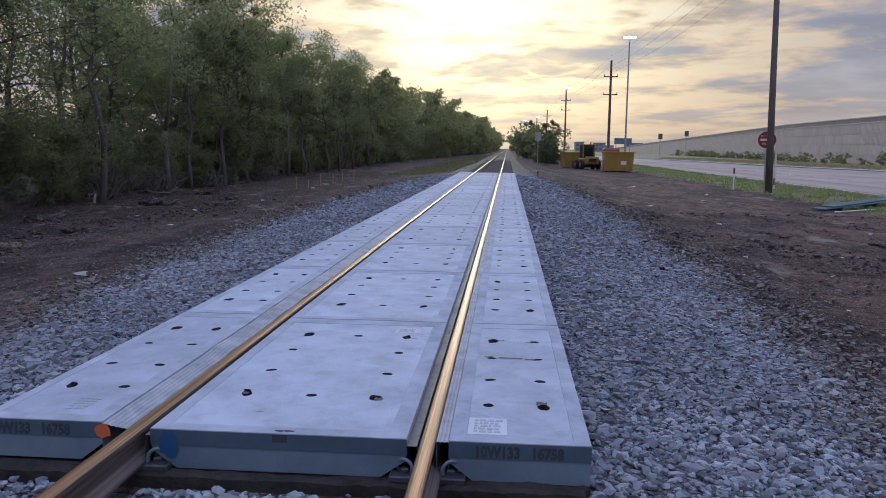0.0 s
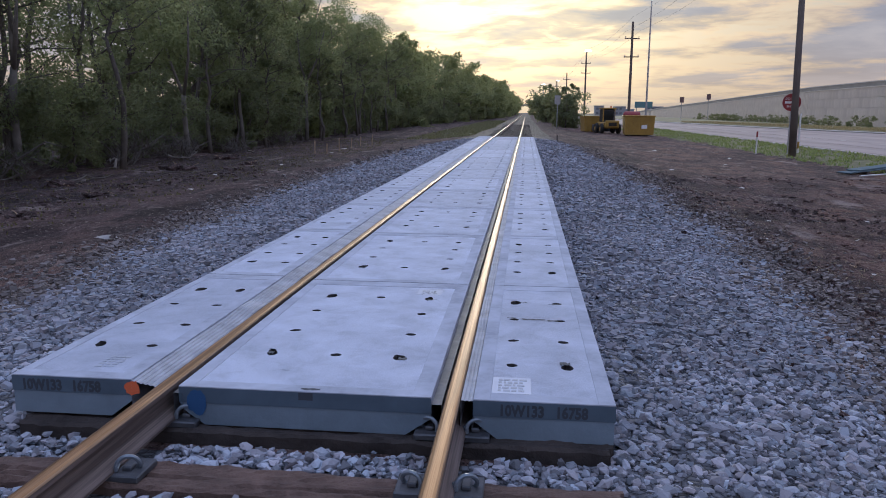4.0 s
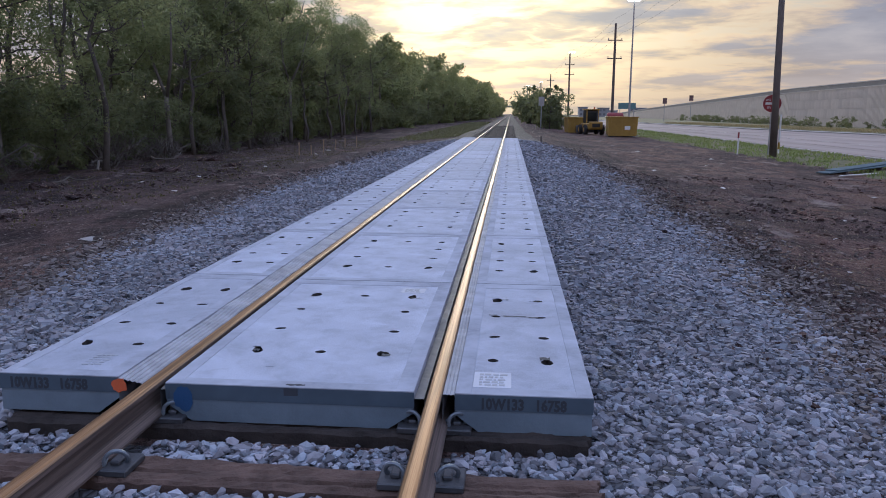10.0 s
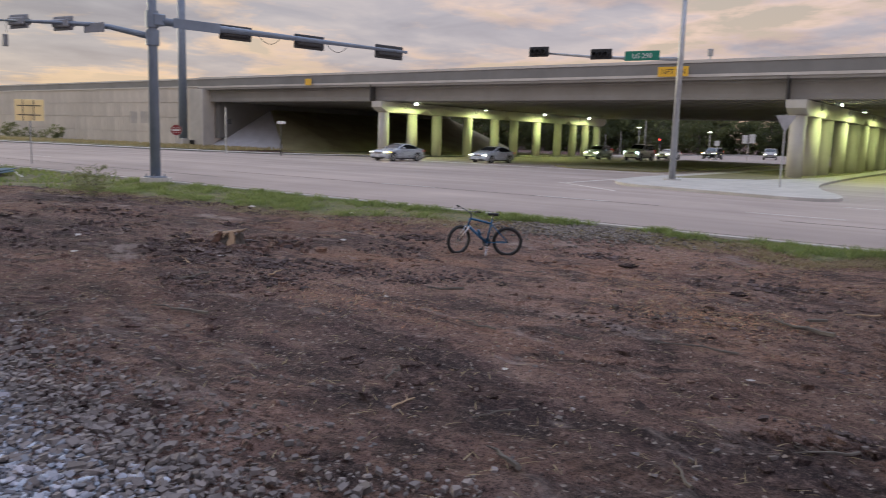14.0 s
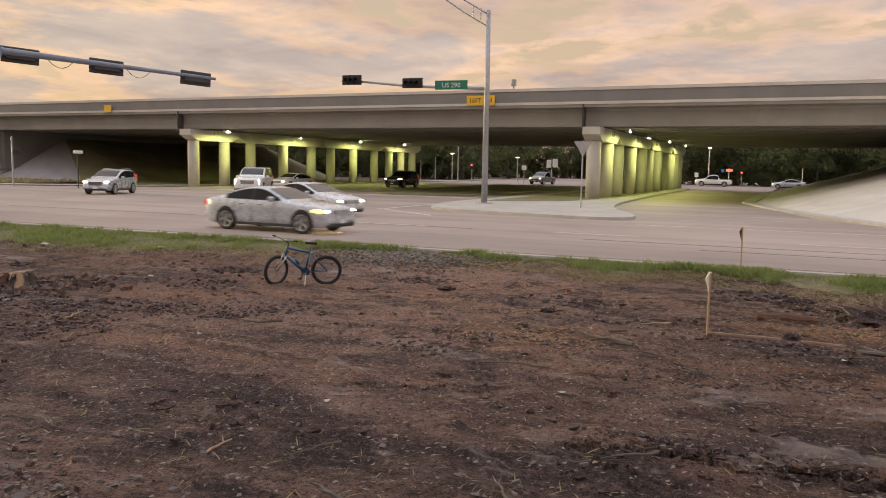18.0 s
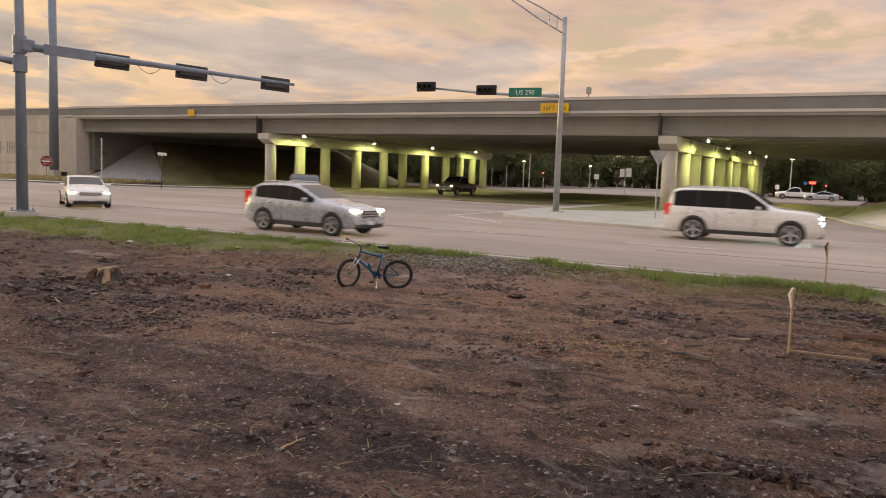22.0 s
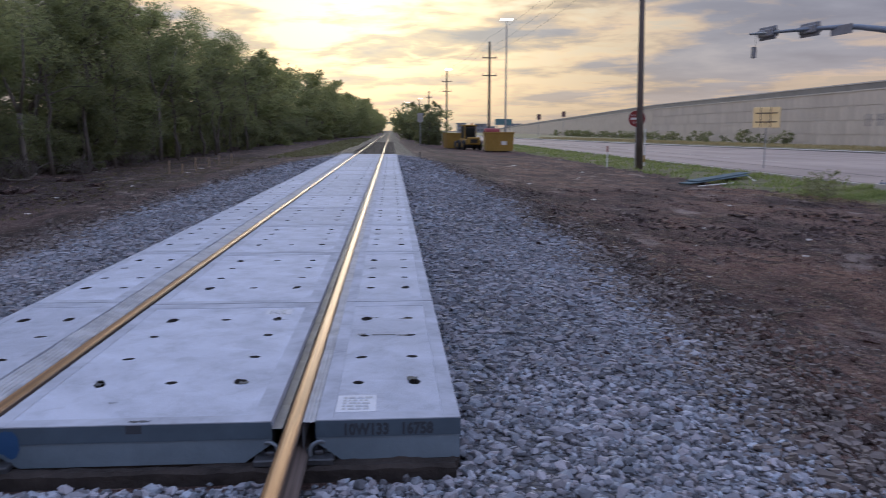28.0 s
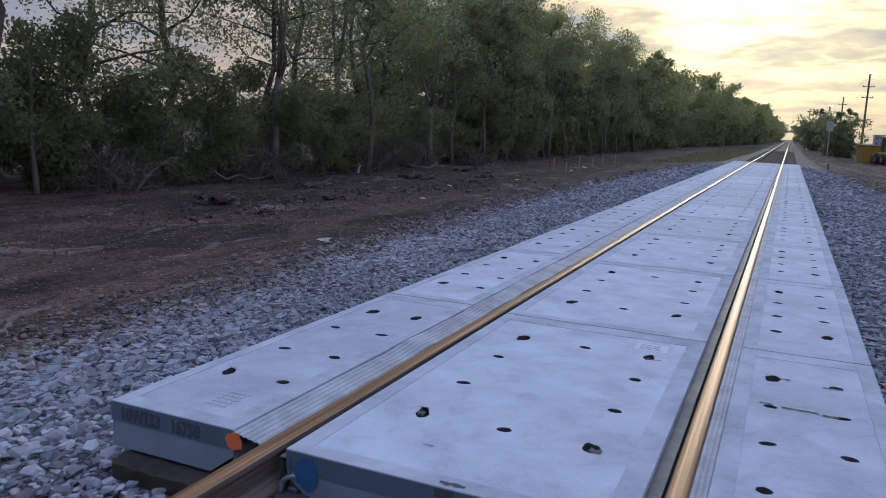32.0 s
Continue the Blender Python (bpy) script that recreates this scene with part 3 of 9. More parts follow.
def lettering(text, size, mat, parent, at, turn=(90, 0, 0), name="lettering", align="LEFT", wide=1.0, bold=0.0):
    cu = bpy.data.curves.new(name, "FONT")
    cu.body, cu.size, cu.extrude, cu.align_x, cu.resolution_u = text, size, 0.001, align, 2
    cu.offset = bold
    tmp = bpy.data.objects.new("tmp", cu)
    me = bpy.data.meshes.new_from_object(tmp)
    bpy.data.objects.remove(tmp)
    me.materials.clear()
    me.materials.append(mat)
    ob = new(name, me)
    ob.parent = parent
    ob.matrix_basis = pose(*at, *turn) @ Matrix.Diagonal((wide, 1, 1, 1))
    return ob


# ---- ground ----
ROAD_Z = -0.80
PROFILE_X = (-600, -60, -15, -7.5, -6.0, -4.6, -2.6, -1.6, 1.6, 2.4, 4.3, 7.0, 12.0, 16.0, 18.6, 20.3, 20.8, 900)
PROFILE_Z = (-0.80, -0.80, -0.80, -0.82, -0.76, -0.62, -0.36, -0.28, -0.28, -0.34, -0.66, -0.92, -1.06, -1.14, -1.02, -0.88, -0.90, -0.90)


def base_z(x, y):
    z = np.interp(x, PROFILE_X, PROFILE_Z)
    # the site levels out far along the track
    k = np.clip((np.asarray(y) - 50) / 60, 0, 1)
    return z * (1 - k) + np.where(np.abs(x) < 3.0, z, np.minimum(z, -0.78)) * k


def rough_z(x, y):
    """Clods and ruts in the churned soil away from the track and the road."""
    amt = np.interp(np.abs(x), (2.0, 5.5, 17.5, 20.0), (0.0, 1.0, 1.0, 0.0))
    n1 = np.vectorize(lambda a, b: noise.noise(Vector((a * 0.5, b * 0.35, 3.0))))(x, y)
    n2 = np.vectorize(lambda a, b: noise.noise(Vector((a * 2.1, b * 1.6, 8.0))))(x, y)
    n3 = np.vectorize(lambda a, b: noise.noise(Vector((a * 6.0, b * 5.0, 12.0))))(x, y)
    n4 = np.vectorize(lambda a, b: noise.noise(Vector((a * 13.0, b * 11.0, 17.0))))(x, y)
    return amt * (0.07 * n1 + 0.05 * n2 + 0.030 * n3 + 0.018 * n4)


def ground_z(x, y):
    return float(base_z(x, y) + rough_z(np.array([x]), np.array([y]))[0])


def grid_mesh(name, xs, ys, zfun):
    gx, gy = np.meshgrid(xs, ys, indexing="ij")
    gz = zfun(gx, gy)
    verts = np.stack([gx, gy, gz], -1).reshape(-1, 3)
    i = np.arange(len(xs) * len(ys)).reshape(len(xs), len(ys))
    faces = np.stack([i[:-1, :-1], i[1:, :-1], i[1:, 1:], i[:-1, 1:]], -1).reshape(-1, 4)
    return raw_mesh(name, verts, faces)


def spread(*runs):
    out = []
    for a, b, step in runs:
        out += list(np.arange(a, b - 1e-6, step))
    return np.array(out + [runs[-1][1]])


xs = spread((-900, -60, 120), (-60, -18, 6), (-18, -6, 0.5), (-6, 4, 1.0), (4, 14, 0.085), (14, 21, 0.16), (21, 24, 1.0), (24, 100, 20), (100, 1500, 200))
ys = spread((-300, -40, 40), (-40, -8, 4), (-8, 12, 0.085), (12, 26, 0.16), (26, 60, 0.7), (60, 140, 8), (140, 2000, 150))
me = grid_mesh("ground", xs, ys, lambda a, b: base_z(a, b) + rough_z(a, b))
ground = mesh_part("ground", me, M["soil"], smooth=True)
tagged(ground, "dark churned bare soil beside the track", "ground", kind="structure")

# ballast: a bed of crushed stone with ragged edges, with loose stones over it
RAIL_X, PANEL_L, PANELS = 0.755, 2.585, 16
PANEL_END = PANEL_L * PANELS


def ballast_edge(y, side):
    if side > 0:
        e = np.interp(y, (-12, 0, 4, 9, 25, 40, 54, 80, 2000), (3.9, 4.15, 4.55, 4.95, 5.05, 4.3, 3.2, 2.6, 2.4))
    else:
        e = np.interp(y, (-12, 4, 6, 10, 15, 25, 40, 56, 90, 2000), (4.1, 4.3, 4.8, 5.3, 5.6, 6.0, 5.4, 3.6, 2.8, 2.4))
    return e + 0.45 * np.vectorize(lambda b: noise.noise(Vector((b * 0.45, side * 5.0, 2.0))))(y)


def bed_mesh():
    ys_ = spread((-14, 14, 0.35), (14, 60, 1.2), (60, 300, 15), (300, 1500, 150))
    cols = 31
    u = np.linspace(-1, 1, cols)
    left, right = ballast_edge(ys_, -1), ballast_edge(ys_, 1)
    gx = np.where(u[:, None] < 0, u[:, None] * left[None], u[:, None] * right[None])
    gy = np.repeat(ys_[None], cols, 0)
    lump = np.vectorize(lambda a, b: noise.noise(Vector((a * 1.5, b * 1.5, 5.0))))(gx, gy)
    gz = base_z(gx, gy) + 0.03 * (1 - np.abs(u[:, None]) ** 6) + 0.02 * lump - 0.03 * np.abs(u[:, None]) ** 12
    gz = np.where(np.abs(gx) < 1.58, np.where((gy > -0.1) & (gy < PANEL_END + 0.1), -0.30, -0.255 + 0.01 * lump), gz)
    i = np.arange(gx.size).reshape(gx.shape)
    faces = np.stack([i[:-1, :-1], i[1:, :-1], i[1:, 1:], i[:-1, 1:]], -1).reshape(-1, 4)
    return raw_mesh("ballast_bed", np.stack([gx, gy, gz], -1).reshape(-1, 3), faces)


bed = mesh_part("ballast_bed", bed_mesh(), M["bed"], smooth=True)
tagged(bed, "bed of grey crushed stone under the track", "ballast", kind="structure")


def stone_shapes(count, rng, fine):
    """Broken stones: blocks with knocked corners, twelve facets each, or twenty for those that lie close by."""
    if fine:
        g = (1 + 5**0.5) / 2
        v = np.array([(-1, g, 0), (1, g, 0), (-1, -g, 0), (1, -g, 0), (0, -1, g), (0, 1, g), (0, -1, -g), (0, 1, -g), (g, 0, -1), (g, 0, 1), (-g, 0, -1), (-g, 0, 1)]) / 1.9
        f = np.array([(i, j, k) for i in range(12) for j in range(i + 1, 12) for k in range(j + 1, 12) if all(abs(np.linalg.norm(v[p] - v[q]) - 2 / 1.9) < 1e-6 for p, q in ((i, j), (j, k), (i, k)))])
        n = np.cross(v[f[:, 1]] - v[f[:, 0]], v[f[:, 2]] - v[f[:, 0]])
        f = np.where((np.einsum("ij,ij->i", n, v[f[:, 0]]) > 0)[:, None], f, f[:, ::-1])
    else:
        v = np.array([(x, y, z) for x in (-1, 1) for y in (-1, 1) for z in (-1, 1)], float) * 0.72
        f = np.array([(0, 1, 3), (0, 3, 2), (4, 6, 7), (4, 7, 5), (0, 4, 5), (0, 5, 1), (2, 3, 7), (2, 7, 6), (0, 2, 6), (0, 6, 4), (1, 5, 7), (1, 7, 3)])
    shapes = []
    for _ in range(count):
        s = v + rng.uniform(-0.34, 0.34, v.shape)
        s = s * rng.uniform((0.9, 0.7, 0.42), (1.5, 1.15, 0.85))
        shapes.append(s)
    return np.array(shapes), f


def scatter_stones(name, spots, sizes, mat, label, category, sink=0.25, seed=5, fine=False):
    rng = np.random.default_rng(seed)
    shapes, f = stone_shapes(60, rng, fine)
    n = len(spots)
    body = shapes[rng.integers(0, len(shapes), n)] * sizes[:, None, None]
    a, b = rng.uniform(0, 2 * np.pi, n), rng.normal(0, 0.42, n)
    ca, sa, cb, sb = np.cos(a), np.sin(a), np.cos(b), np.sin(b)
    x, y, z = body[..., 0], body[..., 1], body[..., 2]
    y, z = y * cb[:, None] - z * sb[:, None], y * sb[:, None] + z * cb[:, None]
    x, y = x * ca[:, None] - y * sa[:, None], x * sa[:, None] + y * ca[:, None]
    verts = np.stack([x + spots[:, None, 0], y + spots[:, None, 1], z + spots[:, None, 2] + (sizes * sink)[:, None]], -1)
    faces = f[None] + (np.arange(n) * shapes.shape[1])[:, None, None]
    me = raw_mesh(name, verts.reshape(-1, 3), faces.reshape(-1, 3))
    me.shade_flat()
    return tagged(mesh_part(name, me, mat), label, category, kind="stuff")


def ballast_spots(rng):
    """Stones lie thick by the panels' near end and thinner further off."""
    out, size = [], []
    for x0, x1, y0, y1, per, r in ((1.57, 5.2, -3.0, 3.0, 1350, 0.0200), (1.57, 5.8, 3.0, 9.0, 700, 0.0245), (1.57, 6.0, 9.0, 26.0, 230, 0.032), (-5.6, -1.57, -0.8, 6.0, 820, 0.0230), (-6.4, -1.57, 6.0, 14.0, 400, 0.029), (-7.0, -1.57, 14.0, 26.0, 170, 0.034), (-1.57, 1.57, -2.6, -0.05, 1700, 0.0180), (-4.5, -1.57, -3.0, -0.8, 400, 0.030), (1.57, 5.6, 26.0, 46.0, 65, 0.052), (-6.8, -1.57, 26.0, 46.0, 55, 0.055), (1.57, 5.0, -8.5, -3.0, 420, 0.032), (-5.0, -1.57, -8.5, -3.0, 420, 0.032), (-1.57, 1.57, -8.5, -2.6, 600, 0.028)):
        n = int((x1 - x0) * (y1 - y0) * per)
        p = np.stack([rng.uniform(x0, x1, n), rng.uniform(y0, y1, n)], -1)
        out.append(p)
        size.append(np.clip(r * np.exp(rng.normal(-0.06, 0.36, n)), r * 0.4, r * 1.9))
    p, s = np.concatenate(out), np.concatenate(size)
    edge = np.where(p[:, 0] > 0, ballast_edge(p[:, 1], 1), ballast_edge(p[:, 1], -1))
    over = np.abs(p[:, 0]) - edge
    keep = over < rng.exponential(0.45, len(p)) - 0.55
    p, s = p[keep], s[keep]
    near_rail = np.abs(np.abs(p[:, 0]) - RAIL_X) < 0.11
    tie = np.abs((p[:, 1] - TIE_AT + TIE_STEP / 2) % TIE_STEP - TIE_STEP / 2) < 0.14
    keep = ~((np.abs(p[:, 0]) < 1.55) & (near_rail | tie))
    p, s = p[keep], s[keep]
    z = base_z(p[:, 0], p[:, 1]) + 0.02
    z = np.where(np.abs(p[:, 0]) < 1.57, -0.250, z)
    z = z + 0.012 * rng.standard_normal(len(p))
    return np.concatenate([p, z[:, None]], 1), s


TIE_AT, TIE_STEP = -0.56, 0.53
spots, sizes = ballast_spots(np.random.default_rng(11))
rim = np.abs(spots[:, 0]) - np.where(spots[:, 0] > 0, ballast_edge(spots[:, 1], 1), ballast_edge(spots[:, 1], -1))
dirty = rim > np.random.default_rng(12).uniform(-1.1, -0.1, len(rim))
close = (spots[:, 1] < 1.6) & (spots[:, 1] > -2.9) & (spots[:, 0] > -2.4)
scatter_stones("ballast_stones", spots[~dirty & close], sizes[~dirty & close], M["stone"], "loose grey crushed ballast stones", "gravel", fine=True)
scatter_stones("ballast_stones", spots[~dirty & ~close], sizes[~dirty & ~close], M["stone_far"], "loose grey crushed ballast stones further off", "gravel")
scatter_stones("dirty_ballast", spots[dirty], sizes[dirty], M["dusty"], "soil-stained stones along the ballast's edge", "gravel", seed=9)


# ---- rails, ties and crossing panels ----
def rail(x):
    ob = root("rail", "long steel rail with a polished golden running surface", "rail", (x, 0, 0), group="rails of the track")
    head = [(-0.036, -0.034), (-0.037, -0.010), (-0.030, -0.002), (-0.018, 0.002), (0.018, 0.002), (0.030, -0.002), (0.037, -0.010), (0.036, -0.034)]
    body = [(-0.036, -0.034), (0.036, -0.034), (0.011, -0.048), (0.009, -0.125), (0.070, -0.160), (0.070, -0.172), (-0.070, -0.172), (-0.070, -0.160), (-0.009, -0.125), (-0.011, -0.048)]
    bm = bmesh.new()
    prism(bm, head, -9.0, 1500.0)
    for f in bm.faces:
        f.material_index = 0 if f.normal.z > 0.9 else 1 if f.normal.z > 0.2 else 2
    part("rail_head", bm, (M["rail_top"], M["rail_shoulder"], M["rail_side"]), ob, "polished steel running surface")
    bm = bmesh.new()
    prism(bm, body, -9.0, 1500.0)
    part("rail_web", bm, M["rail_side"], ob, "rusty web and foot")


rail(-RAIL_X)
rail(RAIL_X)


def sawn_timber(seed):
    """A squared timber with a checked, uneven top and split ends."""
    rng = np.random.default_rng(seed)
    bm = bmesh.new()
    us, vs = np.linspace(-1.53, 1.53, 70), np.linspace(-0.115, 0.115, 14)
    crack = rng.normal(0, 1, len(vs)) * 0.006
    split = rng.integers(3, len(vs) - 3, 3)
    grid = []
    for i, u in enumerate(us):
        row = []
        for j, v in enumerate(vs):
            z = -0.205 + crack[j] * math.sin(u * 2.1 + j) + 0.003 * rng.normal() - (0.014 if j in (0, len(vs) - 1) else 0.0)
            if j in split and math.sin(u * 3.0 + j * 1.7) > 0.1:
                z -= 0.020
            row.append(bm.verts.new((u + (0.012 * rng.normal() if i in (0, len(us) - 1) else 0.0), v + 0.002 * rng.normal(), z)))
        grid.append(row)
    for a, b in zip(grid, grid[1:]):
        for j in range(len(vs) - 1):
            bm.faces.new([a[j], b[j], b[j + 1], a[j + 1]])
    edge = [r[0] for r in grid] + grid[-1][1:] + [r[-1] for r in grid[-2::-1]] + grid[0][-2:0:-1]
    low = [bm.verts.new((p.co.x, p.co.y, -0.40)) for p in edge]
    for i in range(len(edge)):
        k = (i + 1) % len(edge)
        bm.faces.new([edge[i], low[i], low[k], edge[k]])
    bmesh.ops.recalc_face_normals(bm, faces=bm.faces)
    return bm


def tie(y, detailed, worn=False):
    ob = root("tie", "brown weathered timber tie bedded in crushed stone" if worn else "dark creosoted timber tie bedded in crushed stone", "railway tie", (0, y, 0), group="ties of the track")
    if detailed:
        part("timber", sawn_timber(int(1000 + y * 100)), M["tie_worn" if worn else "tie"], ob)
    else:
        part("timber", boxed((-1.53, -0.115, -0.40), (1.53, 0.115, -0.205), 0.012), M["tie"], ob)
    if detailed:
        for sx in (-RAIL_X, RAIL_X):
            plate = part("tie_plate", boxed((sx - 0.19, -0.095, -0.206), (sx + 0.19, 0.095, -0.172), 0.006), M["iron"], ob, "rusty steel tie plate")
            for s in (-1, 1):
                bm = bmesh.new()
                box(bm, (sx + s * 0.115 - 0.022, -0.045, -0.174), (sx + s * 0.115 + 0.022, 0.045, -0.150), 0.006)
                part("shoulder", bm, M["iron"], plate, "cast iron shoulder")
                bm = bmesh.new()
                ring = [(sx + s * (0.118 - 0.044 * math.cos(u)), -0.060 + 0.016 * u, -0.146 + 0.040 * math.sin(u)) for u in [0.35 * j for j in range(-1, 14)]]
                tube(bm, [(sx + s * 0.062, -0.02, -0.153)] + ring, 0.0105, 7)
                part("rail_clip", bm, M["clip"], plate, "bent blue-grey steel spring clip")
    return ob


for k in range(-16, 2):
    tie(TIE_AT + k * TIE_STEP + (0.07 if k == 1 else 0.0), k >= -4, k <= 0)
far_tie = tie(PANEL_END + 0.35, False)
for k in range(1, 110):
    copy_thing(far_tie, pose(0, PANEL_END + 0.35 + k * TIE_STEP, 0))


def panel_slab(x0, x1, cols, rows, skip, chamfer, long, seed):
    """A cast slab with pockets in its top: cols, rows are the pockets' centres, skip leaves some out, long holds the slotted ones."""
    rng = random.Random(seed)
    bm = bmesh.new()
    L, c, zt = PANEL_L - 0.024, 0.062, 0.0
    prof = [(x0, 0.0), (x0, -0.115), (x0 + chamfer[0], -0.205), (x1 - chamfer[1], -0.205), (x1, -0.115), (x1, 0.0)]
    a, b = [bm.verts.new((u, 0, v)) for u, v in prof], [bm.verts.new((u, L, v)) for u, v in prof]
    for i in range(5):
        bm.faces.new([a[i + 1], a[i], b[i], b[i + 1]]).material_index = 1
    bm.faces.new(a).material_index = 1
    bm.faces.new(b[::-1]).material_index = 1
    gx = sorted([x0, x1] + [u + s * c for u in cols for s in (-1, 1)])
    gy = sorted([0, L] + [v + s * c for v in rows for s in (-1, 1)])
    vert = {(i, j): bm.verts.new((u, v, zt)) for i, u in enumerate(gx) for j, v in enumerate(gy)}
    for i in range(len(gx) - 1):
        for j in range(len(gy) - 1):
            q = [vert[i, j], vert[i + 1, j], vert[i + 1, j + 1], vert[i, j + 1]]
            pocket = i % 2 == 1 and j % 2 == 1 and ((i - 1) // 2, (j - 1) // 2) not in skip
            if not pocket:
                bm.faces.new(q)
                continue
            cx, cy = (gx[i] + gx[i + 1]) / 2, (gy[j] + gy[j + 1]) / 2
            slot = ((i - 1) // 2, (j - 1) // 2) in long
            rx, ry = (0.033 * rng.uniform(0.9, 1.15), 0.058 * rng.uniform(0.8, 1.1)) if slot else (0.036 * rng.uniform(0.85, 1.1), 0.027 * rng.uniform(0.8, 1.2))
            tw = rng.uniform(-0.35, 0.35)
            ring = []
            for k in range(12):
                t = math.radians(-135 + 30 * k)
                chip = rng.uniform(0.80, 1.22) if slot else rng.uniform(0.93, 1.08)
                u, v = rx * chip * math.cos(t), ry * chip * math.sin(t)
                ring.append((cx + u * math.cos(tw) - v * math.sin(tw), cy + u * math.sin(tw) + v * math.cos(tw)))
            top, low = [bm.verts.new((*p, zt)) for p in ring], [bm.verts.new((*p, zt - 0.03)) for p in ring]
            for s in range(4):
                bm.faces.new([q[s], q[(s + 1) % 4]] + [top[(3 * s + m) % 12] for m in (3, 2, 1, 0)])
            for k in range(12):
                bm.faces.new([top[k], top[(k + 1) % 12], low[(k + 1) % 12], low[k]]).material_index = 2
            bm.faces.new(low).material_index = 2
    bm.normal_update()
    me = bpy.data.meshes.new("slab")
    bm.to_mesh(me)
    bm.free()
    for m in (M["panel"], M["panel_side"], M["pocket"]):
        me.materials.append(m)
    return me


def frame_mesh(x0, x1, wl, wr):
    """The steel angle round a slab: strips on top and bands on the sides, 3 mm proud."""
    bm = bmesh.new()
    L, p = PANEL_L - 0.024, 0.003
    box(bm, (x0 - p, -p, -0.085), (x0 + wl, L + p, p), 0.001)
    box(bm, (x1 - wr, -p, -0.085), (x1 + p, L + p, p), 0.001)
    for y0, y1 in ((-p, 0.085), (L - 0.15, L + p)):
        box(bm, (x0 + wl, y0, -0.085), (x1 - wr, y1, p - 0.0005), 0.001)
    me = bpy.data.meshes.new("edge_frame")
    bm.to_mesh(me)
    bm.free()
    me.materials.append(M["edge_steel"])
    return me


# each kind: edges, pocket columns and rows, pockets left out, slotted pockets, chamfers, frame strips, height
KINDS = {
    "field": (0.862, 1.555, [1.04, 1.35], [0.55, 1.03, 1.53, 2.01], set(), {(1, 0), (0, 3)}, (0.12, 0.0), (0.080, 0.080), 0.0),
    "gauge": (-0.668, 0.645, [-0.375, 0.01, 0.385], [0.61, 1.08, 1.59, 2.04], {(1, 1), (1, 2)}, {(0, 0), (2, 0), (0, 3), (2, 3)}, (0.13, 0.13), (0.075, 0.095), 0.0),
    "left": (-1.590, -0.930, [-1.42, -1.10], [0.57, 1.03, 1.55, 2.02], set(), {(0, 0), (0, 3), (1, 3)}, (0.0, 0.12), (0.060, 0.085), 0.024),
}


crossing = root("grade_crossing", "new railway crossing of precast concrete panels laid between the rails", "railway crossing")


def crossing_panel(slab, frame_me, y, z):
    ob = mesh_part("panel", slab, M["panel"], crossing)
    ob.location = (0, y, z)
    mesh_part("edge_frame", frame_me, M["edge_steel"], ob, "grey steel edge angle")
    return ob


first_row = []
for kind, (x0, x1, cols, rows, skip, long, ch, fr, lift) in KINDS.items():
    slabs = [panel_slab(x0, x1, cols, rows, skip, ch, long, seed) for seed in (1, 2, 3)]
    fm = frame_mesh(x0, x1, *fr)
    for k in range(PANELS):
        p = crossing_panel(slabs[k % 3], fm, k * PANEL_L + 0.007, lift)
        if k == 0:
            first_row.append(p)

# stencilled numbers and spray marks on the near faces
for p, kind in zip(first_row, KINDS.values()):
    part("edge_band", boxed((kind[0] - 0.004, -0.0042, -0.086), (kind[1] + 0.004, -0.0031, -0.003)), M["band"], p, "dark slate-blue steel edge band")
for p, x in ((first_row[0], 0.985), (first_row[2], -1.54)):
    lettering("10W133", 0.080, M["stencil"], p, (x, -0.0055, -0.075), (90, 0, 0), wide=0.80, bold=0.0035)
    lettering("16758", 0.080, M["stencil"], p, (x + 0.28, -0.0055, -0.075), (90, 0, 0), wide=0.80, bold=0.0035)


def blotch(name, parent, at, rx, rz, mat, seed, label):
    rng = random.Random(seed)
    bm = bmesh.new()
    bm.faces.new([bm.verts.new((at[0] + rx * rng.uniform(0.75, 1.1) * math.cos(t), at[1], at[2] + rz * rng.uniform(0.8, 1.1) * math.sin(t))) for t in [2 * math.pi * k / 18 for k in range(18)]])
    part(name, bm, mat, parent, label)


blotch("spray_mark", first_row[1], (-0.575, -0.0068, -0.080), 0.058, 0.072, M["blue"], 3, "blue spray paint spot")
blotch("spray_mark", first_row[2], (-0.922, -0.0068, -0.045), 0.045, 0.042, M["orange"], 4, "orange spray paint spot")


def pale_print(parent, x, y, w, h, rows, seed, ground=True):
    """A worn block of pale stencilled writing, too worn to read."""
    rng = random.Random(seed)
    bm = bmesh.new()
    for r in range(rows):
        u = 0.0
        while u < w - 0.02:
            d = rng.uniform(0.012, 0.04)
            yy = y + h * r / rows
            box(bm, (x + u, yy, 0.0005), (x + u + d, yy + h / rows * 0.6, 0.0025))
            u += d + rng.uniform(0.006, 0.014)
    o = parent
    if ground:
        patch = boxed((x - 0.03, y - 0.03, 0.0003), (x + w + 0.03, y + h + 0.01, 0.0012))
        o = part("worn_print", patch, M["stain"], parent, "worn pale stencilled print")
    part("worn_writing", bm, M["faint"], o, "grey bars of worn writing")


pale_print(first_row[0], 0.975, 0.13, 0.14, 0.20, 5, 1)
pale_print(first_row[2], -1.23, 0.17, 0.12, 0.20, 5, 2, False)
pale_print(first_row[1], 0.30, 2.20, 0.13, 0.12, 3, 5)

